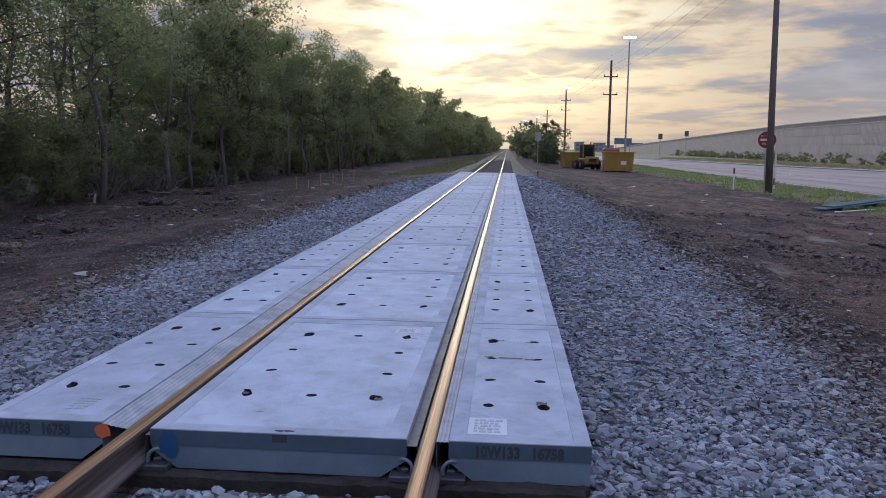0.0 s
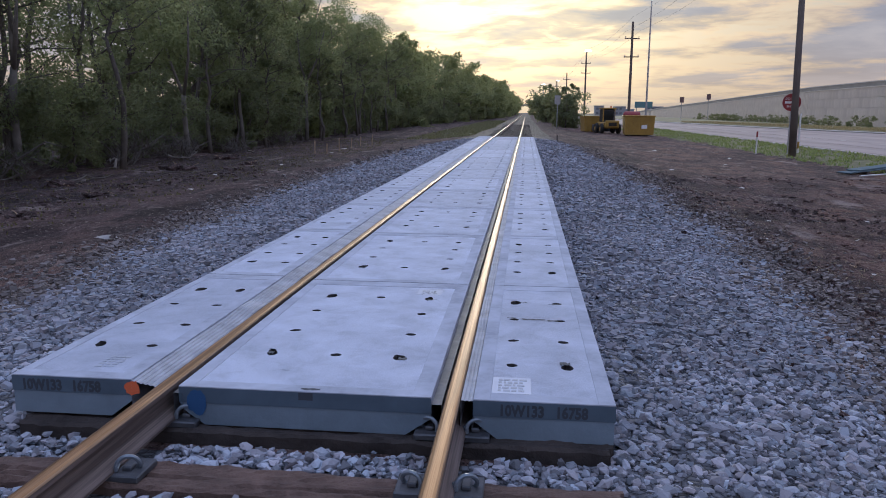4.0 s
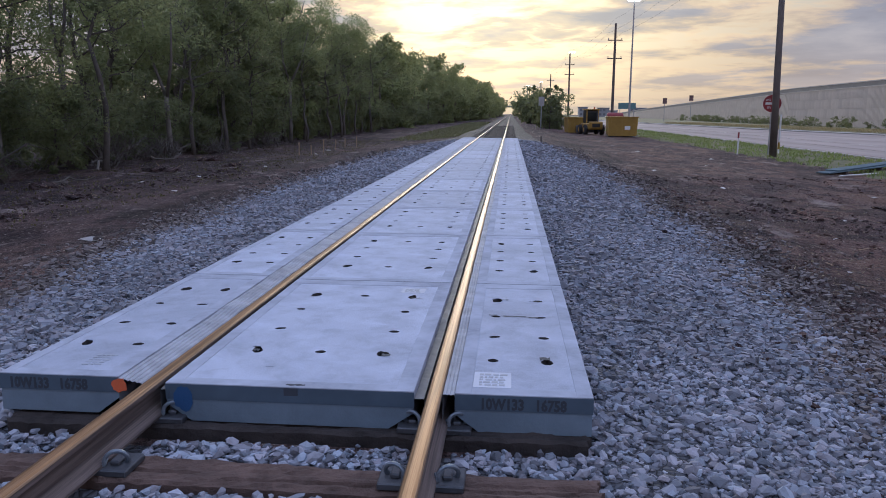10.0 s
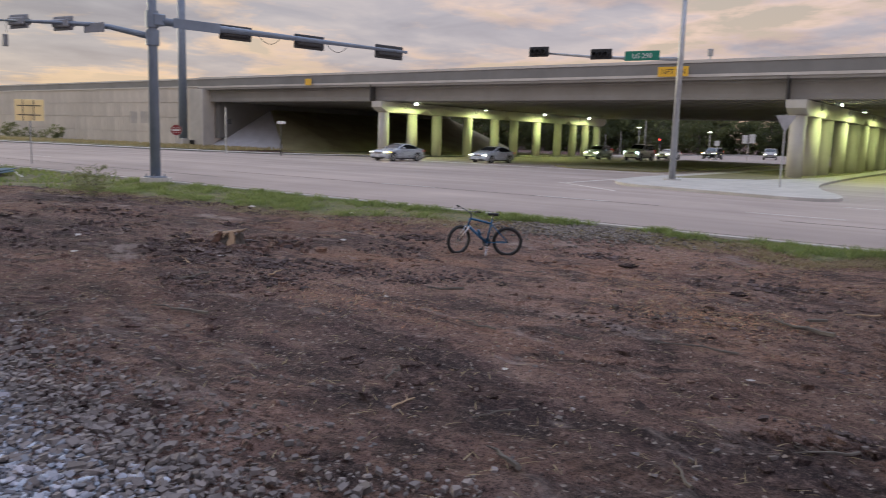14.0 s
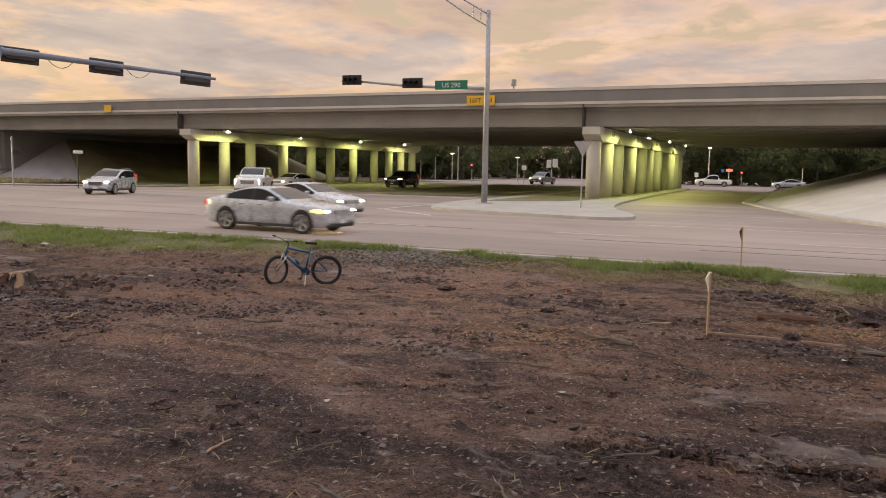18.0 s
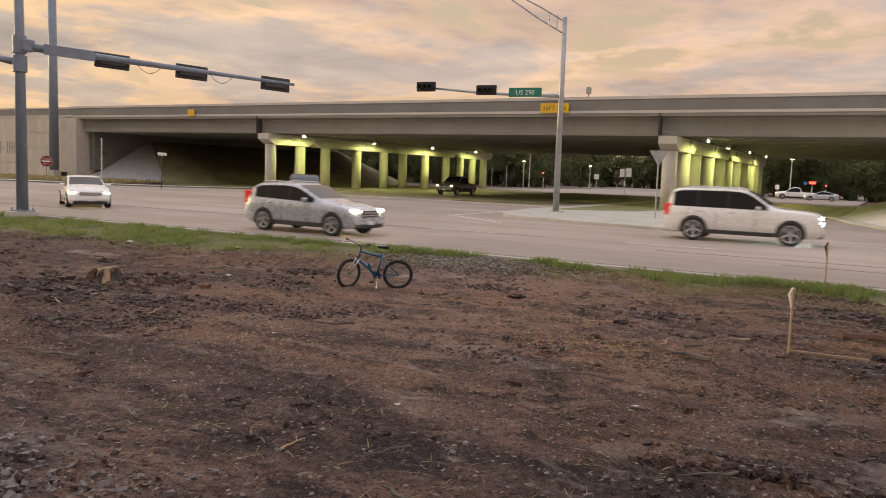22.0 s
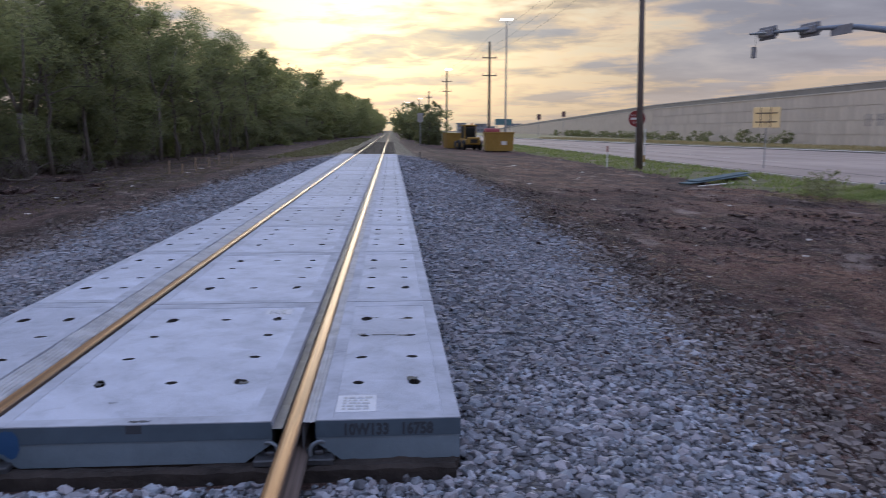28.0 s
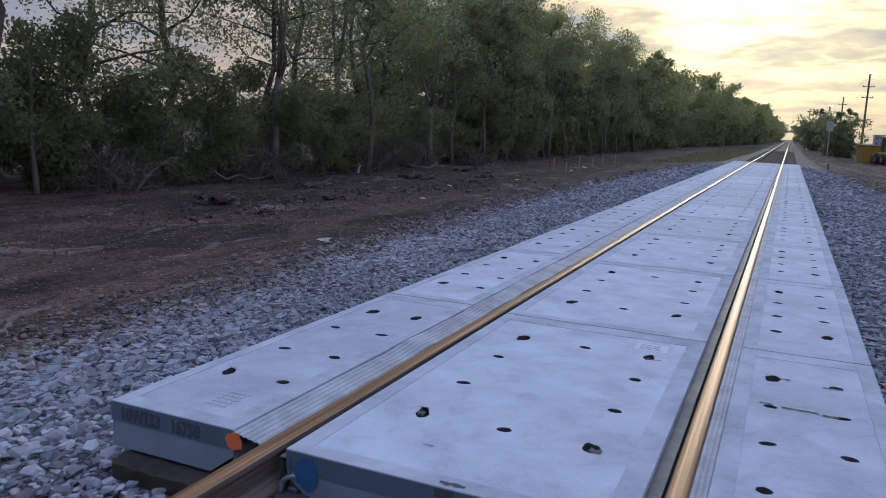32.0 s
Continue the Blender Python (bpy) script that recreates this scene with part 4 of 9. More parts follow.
def smear(parent, x, y, l, w, seed, mat="stencil"):
    """A thin streak of tar, dragged across the panel's top."""
    rng = random.Random(seed)
    bm = bmesh.new()
    n = 9
    up = [bm.verts.new((x + l * (k / (n - 1) - 0.5), y + w * rng.uniform(0.15, 0.6), 0.0036)) for k in range(n)]
    dn = [bm.verts.new((x + l * (k / (n - 1) - 0.5), y - w * rng.uniform(0.15, 0.6), 0.0036)) for k in range(n)]
    for k in range(n - 1):
        bm.faces.new([dn[k], dn[k + 1], up[k + 1], up[k]])
    part("tar_smear", bm, M[mat], parent, "thin black streak of tar")


for k, (x, y, l, w) in enumerate(((1.17, 1.54, 0.16, 0.022), (1.30, 1.52, 0.07, 0.03), (1.02, 1.56, 0.06, 0.018), (1.33, 1.98, 0.10, 0.016), (1.10, 2.02, 0.05, 0.02), (1.34, 0.60, 0.06, 0.06), (0.41, 0.58, 0.05, 0.05), (-0.38, 0.60, 0.04, 0.06), (0.42, 2.0, 0.09, 0.015), (-0.2, 0.30, 0.05, 0.008), (0.02, 0.03, 0.10, 0.03))):
    smear(first_row[0 if x > 0.8 else 1], x, y, l, w, k)
o = part("edge_chip", boxed((-0.035, -0.0060, -0.045), (0.040, -0.0038, -0.003), 0.001), M["stencil"], first_row[1], "dark chipped casting mark")

# rubber seals along both rails
for sx in (-1, 1):
    for a, b, z, rise, count in ((0.650, 0.700, -0.030, 0.0, 0), (0.796, 0.858, -0.004, 0.0, 3) if sx > 0 else (0.796, 0.927, -0.004, 0.024, 5)):
        bm = bmesh.new()
        rows = []
        for k in range(161):
            zz = z + 0.007 * random.Random(k + 9).uniform(-1, 1)
            y0 = PANEL_END * k / 160
            ribs = [(a, -0.16), (a, zz - 0.004)]
            for i in range(count):
                u0, u1, z0, z1 = a + (b - a) * (i / count + 0.04), a + (b - a) * ((i + 1) / count - 0.04), zz + rise * i / count, zz + rise * (i + 1) / count
                ribs += [(u0, z0 - 0.004), (u0 + 0.002, z0), (u1 - 0.002, z1), (u1, z1 - 0.004)]
            ribs += [(b, zz + rise - 0.004), (b, -0.16)]
            rows.append([bm.verts.new((sx * u, y0, w)) for u, w in ribs])
        for p, q in zip(rows, rows[1:]):
            for i in range(len(p) - 1):
                bm.faces.new([p[i], q[i], q[i + 1], p[i + 1]])
        bmesh.ops.recalc_face_normals(bm, faces=bm.faces)
        if a > 0.7:
            part("rail_seal", bm, M["seal"], crossing, "dusty grey rubber seal")
        else:
            part("rail_seal", bm, M["rubber"], crossing, "worn black rubber seal")

# ---- roads ----
def slab_from(name, poly, z0, z1, mat):
    bm = bmesh.new()
    prism(bm, poly, z0, z1, "z")
    return part(name, bm, mat)


road_poly = [(20.6, -200), (46, -200), (46, -30), (39, -9), (45, -6.0), (62, -3.0), (110, -5), (260, -12), (260, 46), (110, 44), (66, 45.5), (57, 47), (51, 53), (47.5, 62), (44, 85), (39, 112), (33, 190), (31, 260), (31, 900), (20.0, 900), (20.4, 60), (20.6, 20)]
road = slab_from("road", road_poly, -1.2, ROAD_Z, M["road"])
tagged(road, "wide pale concrete frontage road and cross street", "road", kind="structure")


back_road = slab_from("road_2", [(124, -160), (143, -160), (143, -13), (124, -10)], -1.2, ROAD_Z - 0.004, M["road"])
tagged(back_road, "road beyond the bridge", "road", kind="structure")


def strip(name, pts, w, z0, z1, mat, label, category, kind="structure"):
    """A band of width w along points, to the right of the way."""
    bm = bmesh.new()
    pts = [Vector((*p, 0)) for p in pts]
    rows = []
    for i, p in enumerate(pts):
        d = (pts[min(i + 1, len(pts) - 1)] - pts[max(i - 1, 0)]).normalized()
        s = Vector((d.y, -d.x, 0))
        rows.append([bm.verts.new((p.x, p.y, z0)), bm.verts.new((p.x, p.y, z1)), bm.verts.new((p.x + s.x * w, p.y + s.y * w, z1)), bm.verts.new((p.x + s.x * w, p.y + s.y * w, z0))])
    for a, b in zip(rows, rows[1:]):
        for i in range(3):
            bm.faces.new([a[i], b[i], b[i + 1], a[i + 1]])
    bm.faces.new(rows[0])
    bm.faces.new(rows[-1][::-1])
    bmesh.ops.recalc_face_normals(bm, faces=bm.faces)
    return tagged(part(name, bm, mat), label, category, kind=kind)


def rounded(pts, steps=4):
    """Chaikin: rounds a line's corners."""
    for _ in range(steps):
        out = [pts[0]]
        for a, b in zip(pts, pts[1:]):
            out += [(a[0] * 0.75 + b[0] * 0.25, a[1] * 0.75 + b[1] * 0.25), (a[0] * 0.25 + b[0] * 0.75, a[1] * 0.25 + b[1] * 0.75)]
        pts = out + [pts[-1]]
    return pts


far_line = rounded([(31, 900), (31, 260), (33, 190), (39, 112), (44, 85), (47.5, 62), (51, 53), (57, 47), (66, 45.5), (110, 44), (200, 45)], 2)
strip("kerb_1", far_line, -0.18, -1.0, -0.68, M["kerb"], "pale concrete kerb along the road's far side", "kerb")
strip("pavement_1", [(x + 0.0, y) for x, y in far_line], -2.6, -1.0, -0.70, M["kerb"], "pale concrete footway behind the kerb", "pavement")
strip("kerb_2", [(20.62, -200), (20.62, 20), (20.42, 60), (20.02, 900)], -0.16, -1.0, -0.785, M["kerb"], "worn concrete edge strip of the road", "kerb")

island_line = rounded([(104, 13.0), (60, 14.0), (44, 14.2), (38.5, 12.4), (37.2, 8), (35.6, 2.4), (38, 1.2), (46, 4.4), (60, 5.2), (104, 4.6)], 2)
island = slab_from("traffic_island", island_line, -1.0, -0.66, M["kerb"])
tagged(island, "pale concrete traffic island with a kerb", "traffic island", kind="structure")
far_grass = slab_from("verge_1", [(104, 30), (60, 27), (57, 24), (58, 17.5), (104, 17)], -1.0, -0.70, material("verge_turf", (0.22, 0.205, 0.11), 0.95, vary=0.3, grain=5, stain=0.3, bump=0.3))
tagged(far_grass, "dull green and brown grass median", "grass", kind="structure")
side_grass = slab_from("verge_2", rounded([(48, 12.9), (60, 12.6), (103, 11.8), (103, 6.2), (62, 6.2), (52, 8.5)], 2), -0.9, -0.645, bpy.data.materials["verge_turf"])
tagged(side_grass, "dull green grass on the traffic island", "grass", kind="structure")
verge = slab_from("verge_3", rounded([(35, 900), (35, 260), (37, 190), (43, 112), (48, 85), (51, 66), (60, 66), (61.6, 100), (66, 220), (90, 900)], 1), -1.2, -0.69, bpy.data.materials["verge_turf"])
tagged(verge, "dry grass verge along the retaining wall", "grass", kind="structure")

# road joints and markings
ob = root("road_joints", "tarred joints of the concrete road", "road joint", kind="structure")
for x in (20.95,):
    part("joint", boxed((x, -120, ROAD_Z - 0.01), (x + 0.03, 400, ROAD_Z + 0.004)), M["joint"], ob)
for x, y0, y1 in ((24.4, -14, -2.2), (24.45, 26, 60), (26.0, -9, 1.5), (28.0, 6, 30), (24.4, 70, 130), (27.9, 60, 140)):
    part("tar_line", boxed((x, y0, ROAD_Z - 0.01), (x + 0.07, y1, ROAD_Z + 0.004)), M["joint"], ob, "thin line of crack sealing tar")
ob = root("road_markings", "worn white road markings", "road marking", kind="structure")
for k in range(-9, 40):
    for x in (28.1,):
        if not (16 < k * 8.0 < 44):
            part("lane_dash", boxed((x, k * 8.0, ROAD_Z), (x + 0.11, k * 8.0 + 3.0, ROAD_Z + 0.006)), M["paint_white"], ob)
bm = bmesh.new()
box(bm, (38.0, 14.6, ROAD_Z), (56.0, 14.75, ROAD_Z + 0.006))
box(bm, (55.6, 16, ROAD_Z), (56.2, 40, ROAD_Z + 0.006))
part("stop_line", bm, M["paint_white"], ob)
bm = bmesh.new()
prism(bm, [(37.8, 15.0), (38.0, 15.1), (34.4, 10.4), (34.2, 10.4)], ROAD_Z, ROAD_Z + 0.006, "z")
part("guide_line", bm, M["paint_white"], ob)
bm = bmesh.new()
box(bm, (34.0, -60, ROAD_Z), (34.12, 1.0, ROAD_Z + 0.006))
part("edge_line", bm, M["paint_white"], ob)

# ---- bridge and retaining wall ----
BX, BSLOPE = 60.0, 0.035


def bx(y):
    return BX + BSLOPE * (y - 48)


BRIDGE_TURN = -math.degrees(math.atan(BSLOPE))
bridge = root("highway_bridge", "grey concrete highway overpass on round columns", "bridge", (bx(0), 0, 0), BRIDGE_TURN)


def bpart(name, lo, hi, mat, label="", bevel=0.0, parent=None):
    return part(name, boxed(lo, hi, bevel), mat, parent or bridge, label)


Y0, Y1, SOFFIT, DECK_W = -70.0, 76.0, 4.65, 48.4
# girders: edge girders are tall and plain, the inner ones show from below
for x, w in [(0.35, 0.45)] + [(0.35 + 2.35 * k, 0.5) for k in range(1, 20)] + [(DECK_W - 0.5, 0.45)]:
    for a, b in ((Y0, 8.62), (8.68, 47.4), (47.46, Y1 - 0.8)):
        bm = bmesh.new()
        prism(bm, [(x - 0.05, SOFFIT), (x + w + 0.05, SOFFIT), (x + w + 0.05, SOFFIT + 0.2), (x + w - 0.12, SOFFIT + 0.42), (x + w - 0.12, SOFFIT + 1.1), (x + w + 0.12, SOFFIT + 1.25), (x + w + 0.12, SOFFIT + 1.38), (x - 0.12, SOFFIT + 1.38), (x - 0.12, SOFFIT + 1.25), (x + 0.12 if x > 1 else x, SOFFIT + 1.1), (x + 0.12 if x > 1 else x, SOFFIT + 0.42), (x - 0.05, SOFFIT + 0.2)], a, b)
        part("girder", bm, M["girder"], bridge)
bpart("deck", (-0.35, Y0, SOFFIT + 1.38), (DECK_W + 0.3, Y1, SOFFIT + 1.60), M["girder"], "grey concrete deck slab")
bpart("deck_edge", (-0.40, Y0, SOFFIT + 1.601), (0.0, Y1, SOFFIT + 1.80), M["coping"], "pale concrete deck edge")
bpart("parapet", (-0.30, Y0, SOFFIT + 1.80), (0.05, Y1, SOFFIT + 2.62), M["parapet"], "dark grey concrete parapet")
bpart("parapet_cap", (-0.36, Y0, SOFFIT + 2.621), (0.10, Y1, SOFFIT + 2.84), M["coping"], "pale concrete parapet cap")
bpart("parapet", (DECK_W - 0.3, Y0, SOFFIT + 1.60), (DECK_W, Y1, SOFFIT + 2.7), M["parapet"])
for y in (8.65, 47.43):
    bpart("expansion_joint", (-0.43, y - 0.05, SOFFIT - 0.0), (0.30, y + 0.05, SOFFIT + 1.6), M["joint"], "dark streaked expansion joint")

# bents: caps on rows of round columns, washed by floodlights hung between the girders
COLUMNS = (0.28, 4.63, 8.73, 14.38, 19.83, 24.0, 29.36, 34.83, 39.0, 42.6, 46.2)
BENTS = (
    (46.2, ((-0.8, 6.15), (6.2, 21.4), (21.45, 36.5), (36.55, 47.8)), COLUMNS, (3.0, 15.3, 28.0, 40.0)),
    (7.9, ((-0.8, 6.15), (6.2, 21.4), (21.45, 36.5), (36.55, 47.8)), COLUMNS, (4.0, 14.0, 25.0, 37.5)),
)
for y, caps, columns, lamps in BENTS:
    ztop = SOFFIT - 0.06
    for a, b in caps:
        bm = bmesh.new()
        prism(bm, [(a, ztop - 0.55), (a + 0.95, ztop - 1.02), (b - 0.95, ztop - 1.02), (b, ztop - 0.55), (b, ztop), (a, ztop)], y - 0.65, y + 0.65)
        part("bent_cap", bm, M["column"], bridge, "concrete bent cap washed by floodlight")
    for x in columns:
        bm = bmesh.new()
        tube(bm, [(x, y, -0.9), (x, y, ztop - 1.02)], 0.53, 24)
        part("column", bm, M["column"], bridge, "round concrete column", smooth=True)
    for x in lamps:
        lamp = bpart("floodlight", (x - 0.20, y - 1.86, SOFFIT - 0.26), (x + 0.20, y - 1.50, SOFFIT + 0.0), M["galv"], "small floodlight under the deck", 0.01)
        if x == lamps[1]:
            # this one is turned down at the columns
            part("lens", boxed((x - 0.15, y - 1.80, SOFFIT - 0.275), (x + 0.15, y - 1.56, SOFFIT - 0.261)), M["lamp_lit"], lamp, "lit lens")
        else:
            part("lens", boxed((x - 0.19, y - 1.92, SOFFIT - 0.25), (x + 0.19, y - 1.861, SOFFIT - 0.12)), M["lamp_lit"], lamp, "lit lens")
        part("conduit_loop", tubed([(x - 0.3 + 0.3 * math.sin(t), y - 0.68, ztop - 0.1 - 0.22 * (1 - math.cos(t))) for t in [k * math.pi / 5 for k in range(11)]], 0.02, 5), M["joint"], lamp, "loop of dark conduit")
        at = bridge.matrix_basis @ Vector((x, y - 2.9, SOFFIT - 0.62))
        li = new("floodlight_lamp", bpy.data.lights.new("floodlight_lamp", "SPOT"))
        li.data.energy, li.data.color, li.data.spot_size, li.data.spot_blend, li.data.shadow_soft_size = 580.0, (0.97, 1.0, 0.34), radians(178), 0.25, 0.2
        li.matrix_world = look(at, at + Vector((0.0, 0.15, -1.0)))

# sign on the bridge edge, read as a clearance
sign = root("clearance_sign", "yellow clearance sign on the bridge edge", "sign", (bx(16.7) - 0.62, 16.7, 6.66), -90 + BRIDGE_TURN)
part("plate", boxed((-1.16, 0.0, -0.36), (1.16, 0.03, 0.36), 0.01), M["sign_yellow"], sign)
lettering("16FT 7IN", 0.52, M["black"], sign, (0, -0.004, -0.18), (90, 0, 0), align="CENTER", wide=0.95)
for s in (-0.8, 0.8):
    part("bracket", boxed((s - 0.03, 0.031, -0.3), (s + 0.03, 0.25, 0.3)), M["galv"], sign)
sign = root("marker_sign", "small square yellow sign on the bridge edge", "sign", (bx(56.2) - 0.60, 56.2, 6.6), -90 + BRIDGE_TURN)
part("plate", boxed((-0.48, 0.0, -0.34), (0.48, 0.03, 0.34), 0.01), M["sign_yellow"], sign)
part("bracket", boxed((-0.03, 0.031, -0.3), (0.03, 0.25, 0.3)), M["galv"], sign)

box_ = root("deck_lamp", "small grey lamp box standing over the bridge parapet", "lamp", (bx(14.25) + 0.1, 14.25, SOFFIT + 2.80), BRIDGE_TURN)
part("post", tubed([(0, 0, 0), (0, 0, 0.35)], 0.06, 6), M["galv"], box_)
part("housing", boxed((-0.15, -0.17, 0.30), (0.15, 0.17, 0.82), 0.03), M["galv"], box_)

# abutment, its wing and the slope under the deck
abut = root("bridge_abutment", "pale concrete bridge abutment with a paved slope", "abutment", (bx(0), 0, 0), BRIDGE_TURN, kind="structure")
part("back_wall", boxed((0.901, 74.8, -1.0), (DECK_W, 77.0, SOFFIT + 1.3)), M["wall"], abut)
part("corner_pier", boxed((-0.75, 74.6, -1.0), (0.9, 77.2, SOFFIT + 1.5), 0.04), M["coping"], abut, "pale corner pier")
bm = bmesh.new()
tip = bm.verts.new((9.6, 74.79, 4.35))
fan = [bm.verts.new((9.6 - 9.4 * math.cos(t), 74.79 - 14.0 * math.sin(t), -0.76)) for t in [k * 0.82 / 8 for k in range(9)]]
for p_, q_ in zip(fan, fan[1:]):
    bm.faces.new([tip, p_, q_])
bmesh.ops.recalc_face_normals(bm, faces=bm.faces)
part("paved_slope", bm, material("slope_paving", (0.52, 0.52, 0.55), 0.8, vary=0.16, grain=8, stain=0.5, bump=0.05), abut, "pale concrete slope paving", True)
bm = bmesh.new()
turf_tip = bm.verts.new((9.6, 74.79, 4.34))
fan = [bm.verts.new((9.6 - 9.4 * math.cos(t), 74.79 - 14.0 * math.sin(t), -0.765)) for t in [0.82 + k * (math.pi / 2 - 0.82) / 10 for k in range(11)]]
for p_, q_ in zip(fan, fan[1:]):
    bm.faces.new([turf_tip, p_, q_])
bmesh.ops.recalc_face_normals(bm, faces=bm.faces)
part("turf_slope", bm, M["slope_grass"], abut, "grassy flank of the slope", True)
bm = bmesh.new()
prism(bm, [(60.79, -0.76), (60.79, -1.2), (74.79, -1.2), (74.79, 4.35)], 9.6, DECK_W, "x")
part("earth_slope", bm, M["slope_grass"], abut, "dark grassy slope")
bm = bmesh.new()
prism(bm, [(49.0, -0.70), (49.0, -1.2), (62.0, -1.2), (62.0, -0.73), (57.0, -0.725)], 0.5, DECK_W, "x")
part("earth_strip", bm, bpy.data.materials["verge_turf"], abut, "dark grassy strip")
near_abut = root("bridge_abutment", "pale concrete slope paving under the bridge end", "abutment", kind="structure")
bm = bmesh.new()
foot = [(38.5, -10.0), (46, -7.2), (54, -4.9), (63, -3.3), (80, -4.0), (104, -5.2)]
head = [(47, -32.0), (51, -27), (57, -23.0), (63, -21.0), (80, -21.5), (104, -22.5)]
a, b = [bm.verts.new((*p, -0.78)) for p in foot], [bm.verts.new((*p, SOFFIT - 0.6)) for p in head]
c = [bm.verts.new((*p, -1.1)) for p in foot]
for i in range(5):
    bm.faces.new([a[i], a[i + 1], b[i + 1], b[i]])
    bm.faces.new([c[i], c[i + 1], a[i + 1], a[i]])
part("paved_slope", bm, M["coping"], near_abut, "pale concrete slope paving")
strip("kerb_3", [(38.4, -10.1), (45.9, -7.3), (53.9, -5.0), (62.9, -3.4), (80, -4.1), (104, -5.3)], -0.9, -1.0, -0.70, M["kerb"], "broad pale kerb at the slope's foot", "kerb")
part("end_wall", boxed((bx(-40), -70, -1.0), (bx(-40) + 44, -22.4, SOFFIT + 1.3)), M["wall"], near_abut)

# retaining wall: cast panels, plain behind, parapet on top
wall = root("retaining_wall", "long pale concrete panel retaining wall along the highway ramp", "retaining wall", (bx(0), 0, 0), BRIDGE_TURN, kind="structure")
bm = bmesh.new()
prof = [(77.0, -1.2), (77.0, 6.35), (180, 6.35), (400, 3.6), (620, 0.4), (900, -0.6), (900, -1.2)]
prism(bm, prof, 0.05, 1.2, "x")
part("wall_core", bm, M["wall"], wall)
PW = 1.86
panel_me = None
for j in range(56):
    for i in range(4):
        if panel_me is None:
            bm = boxed((-0.10, 0.012, 0.012), (0.052, PW - 0.012, PW - 0.012), 0.012)
            for r_ in range(4):
                prism(bm, [(-0.095, 0.06 + r_ * 0.46), (-0.15, 0.12 + r_ * 0.46), (-0.15, 0.34 + r_ * 0.46), (-0.095, 0.40 + r_ * 0.46)], 0.03, PW - 0.03, "z")
            ob = part("wall_panel", bm, M["wall"], wall)
            panel_me = ob.data
        else:
            ob = mesh_part("wall_panel", panel_me, M["wall"], wall)
        ob.location = (0.0, 77.3 + j * PW, -1.05 + i * PW + (0.0 if j % 2 else 0.0))
bm = bmesh.new()
ribs = []
for j in range(300):
    y = 77.3 + 56 * PW + j * PW / 2
    top = float(np.interp(y, (77, 180, 400, 620), (6.3, 6.3, 3.55, 0.4)))
    box(bm, (-0.15, y + 0.10, -1.05), (0.052, y + PW / 2 - 0.10, top))
tagged(part("far_wall_panels", bm, M["wall"], wall), "pale concrete wall panels far along the ramp", kind="stuff")


def ramp_band(name, x0, x1, dz0, dz1, mat, label):
    bm = bmesh.new()
    line = [(74.0, 6.35), (180, 6.35), (400, 3.6), (620, 0.4), (900, -0.8)]
    prism(bm, [(y, z + dz0) for y, z in line] + [(y, z + dz1) for y, z in line[::-1]], x0, x1, "x")
    part(name, bm, mat, wall, label)


ramp_band("wall_coping", -0.22, 0.5, 0.0, 0.16, M["coping"], "pale coping")
ramp_band("wall_parapet", -0.05, 0.30, 0.16, 0.92, M["parapet"], "dark grey parapet")
ramp_band("parapet_cap", -0.10, 0.35, 0.921, 1.10, M["coping"], "pale parapet cap")
ramp_band("ramp_fill", 1.2, 43.0, -6.0, 0.10, M["parapet"], "highway deck on the fill")
for dy in (87.4, 90.0):
    part("plaque", boxed((-0.13, dy, 1.9), (-0.101, dy + 1.7, 3.4)), material("grey_patch", (0.26, 0.25, 0.27), 0.8, vary=0.15) if dy < 88 else bpy.data.materials["grey_patch"], wall, "grey square patch")


# ---- signals, poles and signs ----
PALE_BOX = material("pale_grey_housing", (0.27, 0.28, 0.31), 0.55, vary=0.2, grain=12)
GREY_BOX = material("grey_housing", (0.06, 0.062, 0.07), 0.55, vary=0.2, grain=12)


def signal_head(parent, m, facing_mat=None):
    """A long three-lamp signal box lying flat, with its back plate and visors."""
    b = part("signal_head", boxed((-0.66, -0.02, -0.30), (0.66, 0.03, 0.30), 0.03), facing_mat or M["black"], parent, "black signal head with a back plate")
    b.matrix_basis = m
    part("housing", boxed((-0.52, -0.20, -0.16), (0.52, -0.021, 0.16), 0.03), facing_mat or M["black"], b)
    for k in (-1, 0, 1):
        bm = bmesh.new()
        lathe(bm, [(0.145, 0.0), (0.15, 0.02), (0.15, 0.22), (0.13, 0.22), (0.13, 0.02)], 12, pose(k * 0.34, 0.03, 0, -90, 0, 0))
        part("visor", bm, M["black"], b, "black lamp visor")
    return b


mast = root("signal_mast", "tall blue-grey steel signal mast with two arms", "traffic signal", (20.35, 24.6, -0.86))
bm = bmesh.new()
prism(bm, [(0.62 * math.cos(t), 0.62 * math.sin(t)) for t in [math.pi / 8 + k * math.pi / 4 for k in range(8)]], -0.4, 0.20, "z")
part("footing", bm, M["coping"], mast, "round concrete footing")
bm = bmesh.new()
box(bm, (-0.33, -0.33, 0.20), (0.33, 0.33, 0.25), 0.01)
base = part("base_plate", bm, M["bluepole"], mast)
for sx in (-1, 1):
    for sy in (-1, 1):
        part("anchor_bolt", tubed([(sx * 0.26, sy * 0.26, 0.25), (sx * 0.26, sy * 0.26, 0.35)], 0.03, 6), M["galv"], base)
part("pole", tubed([(0, 0, 0.15), (0, 0, 6.4), (0, 0, 12.2)], [0.215, 0.185, 0.13], 16), M["bluepole"], mast, smooth=True)
part("collar", tubed([(0, 0, 5.52), (0, 0, 6.12)], 0.265, 16), M["bluepole"], mast)
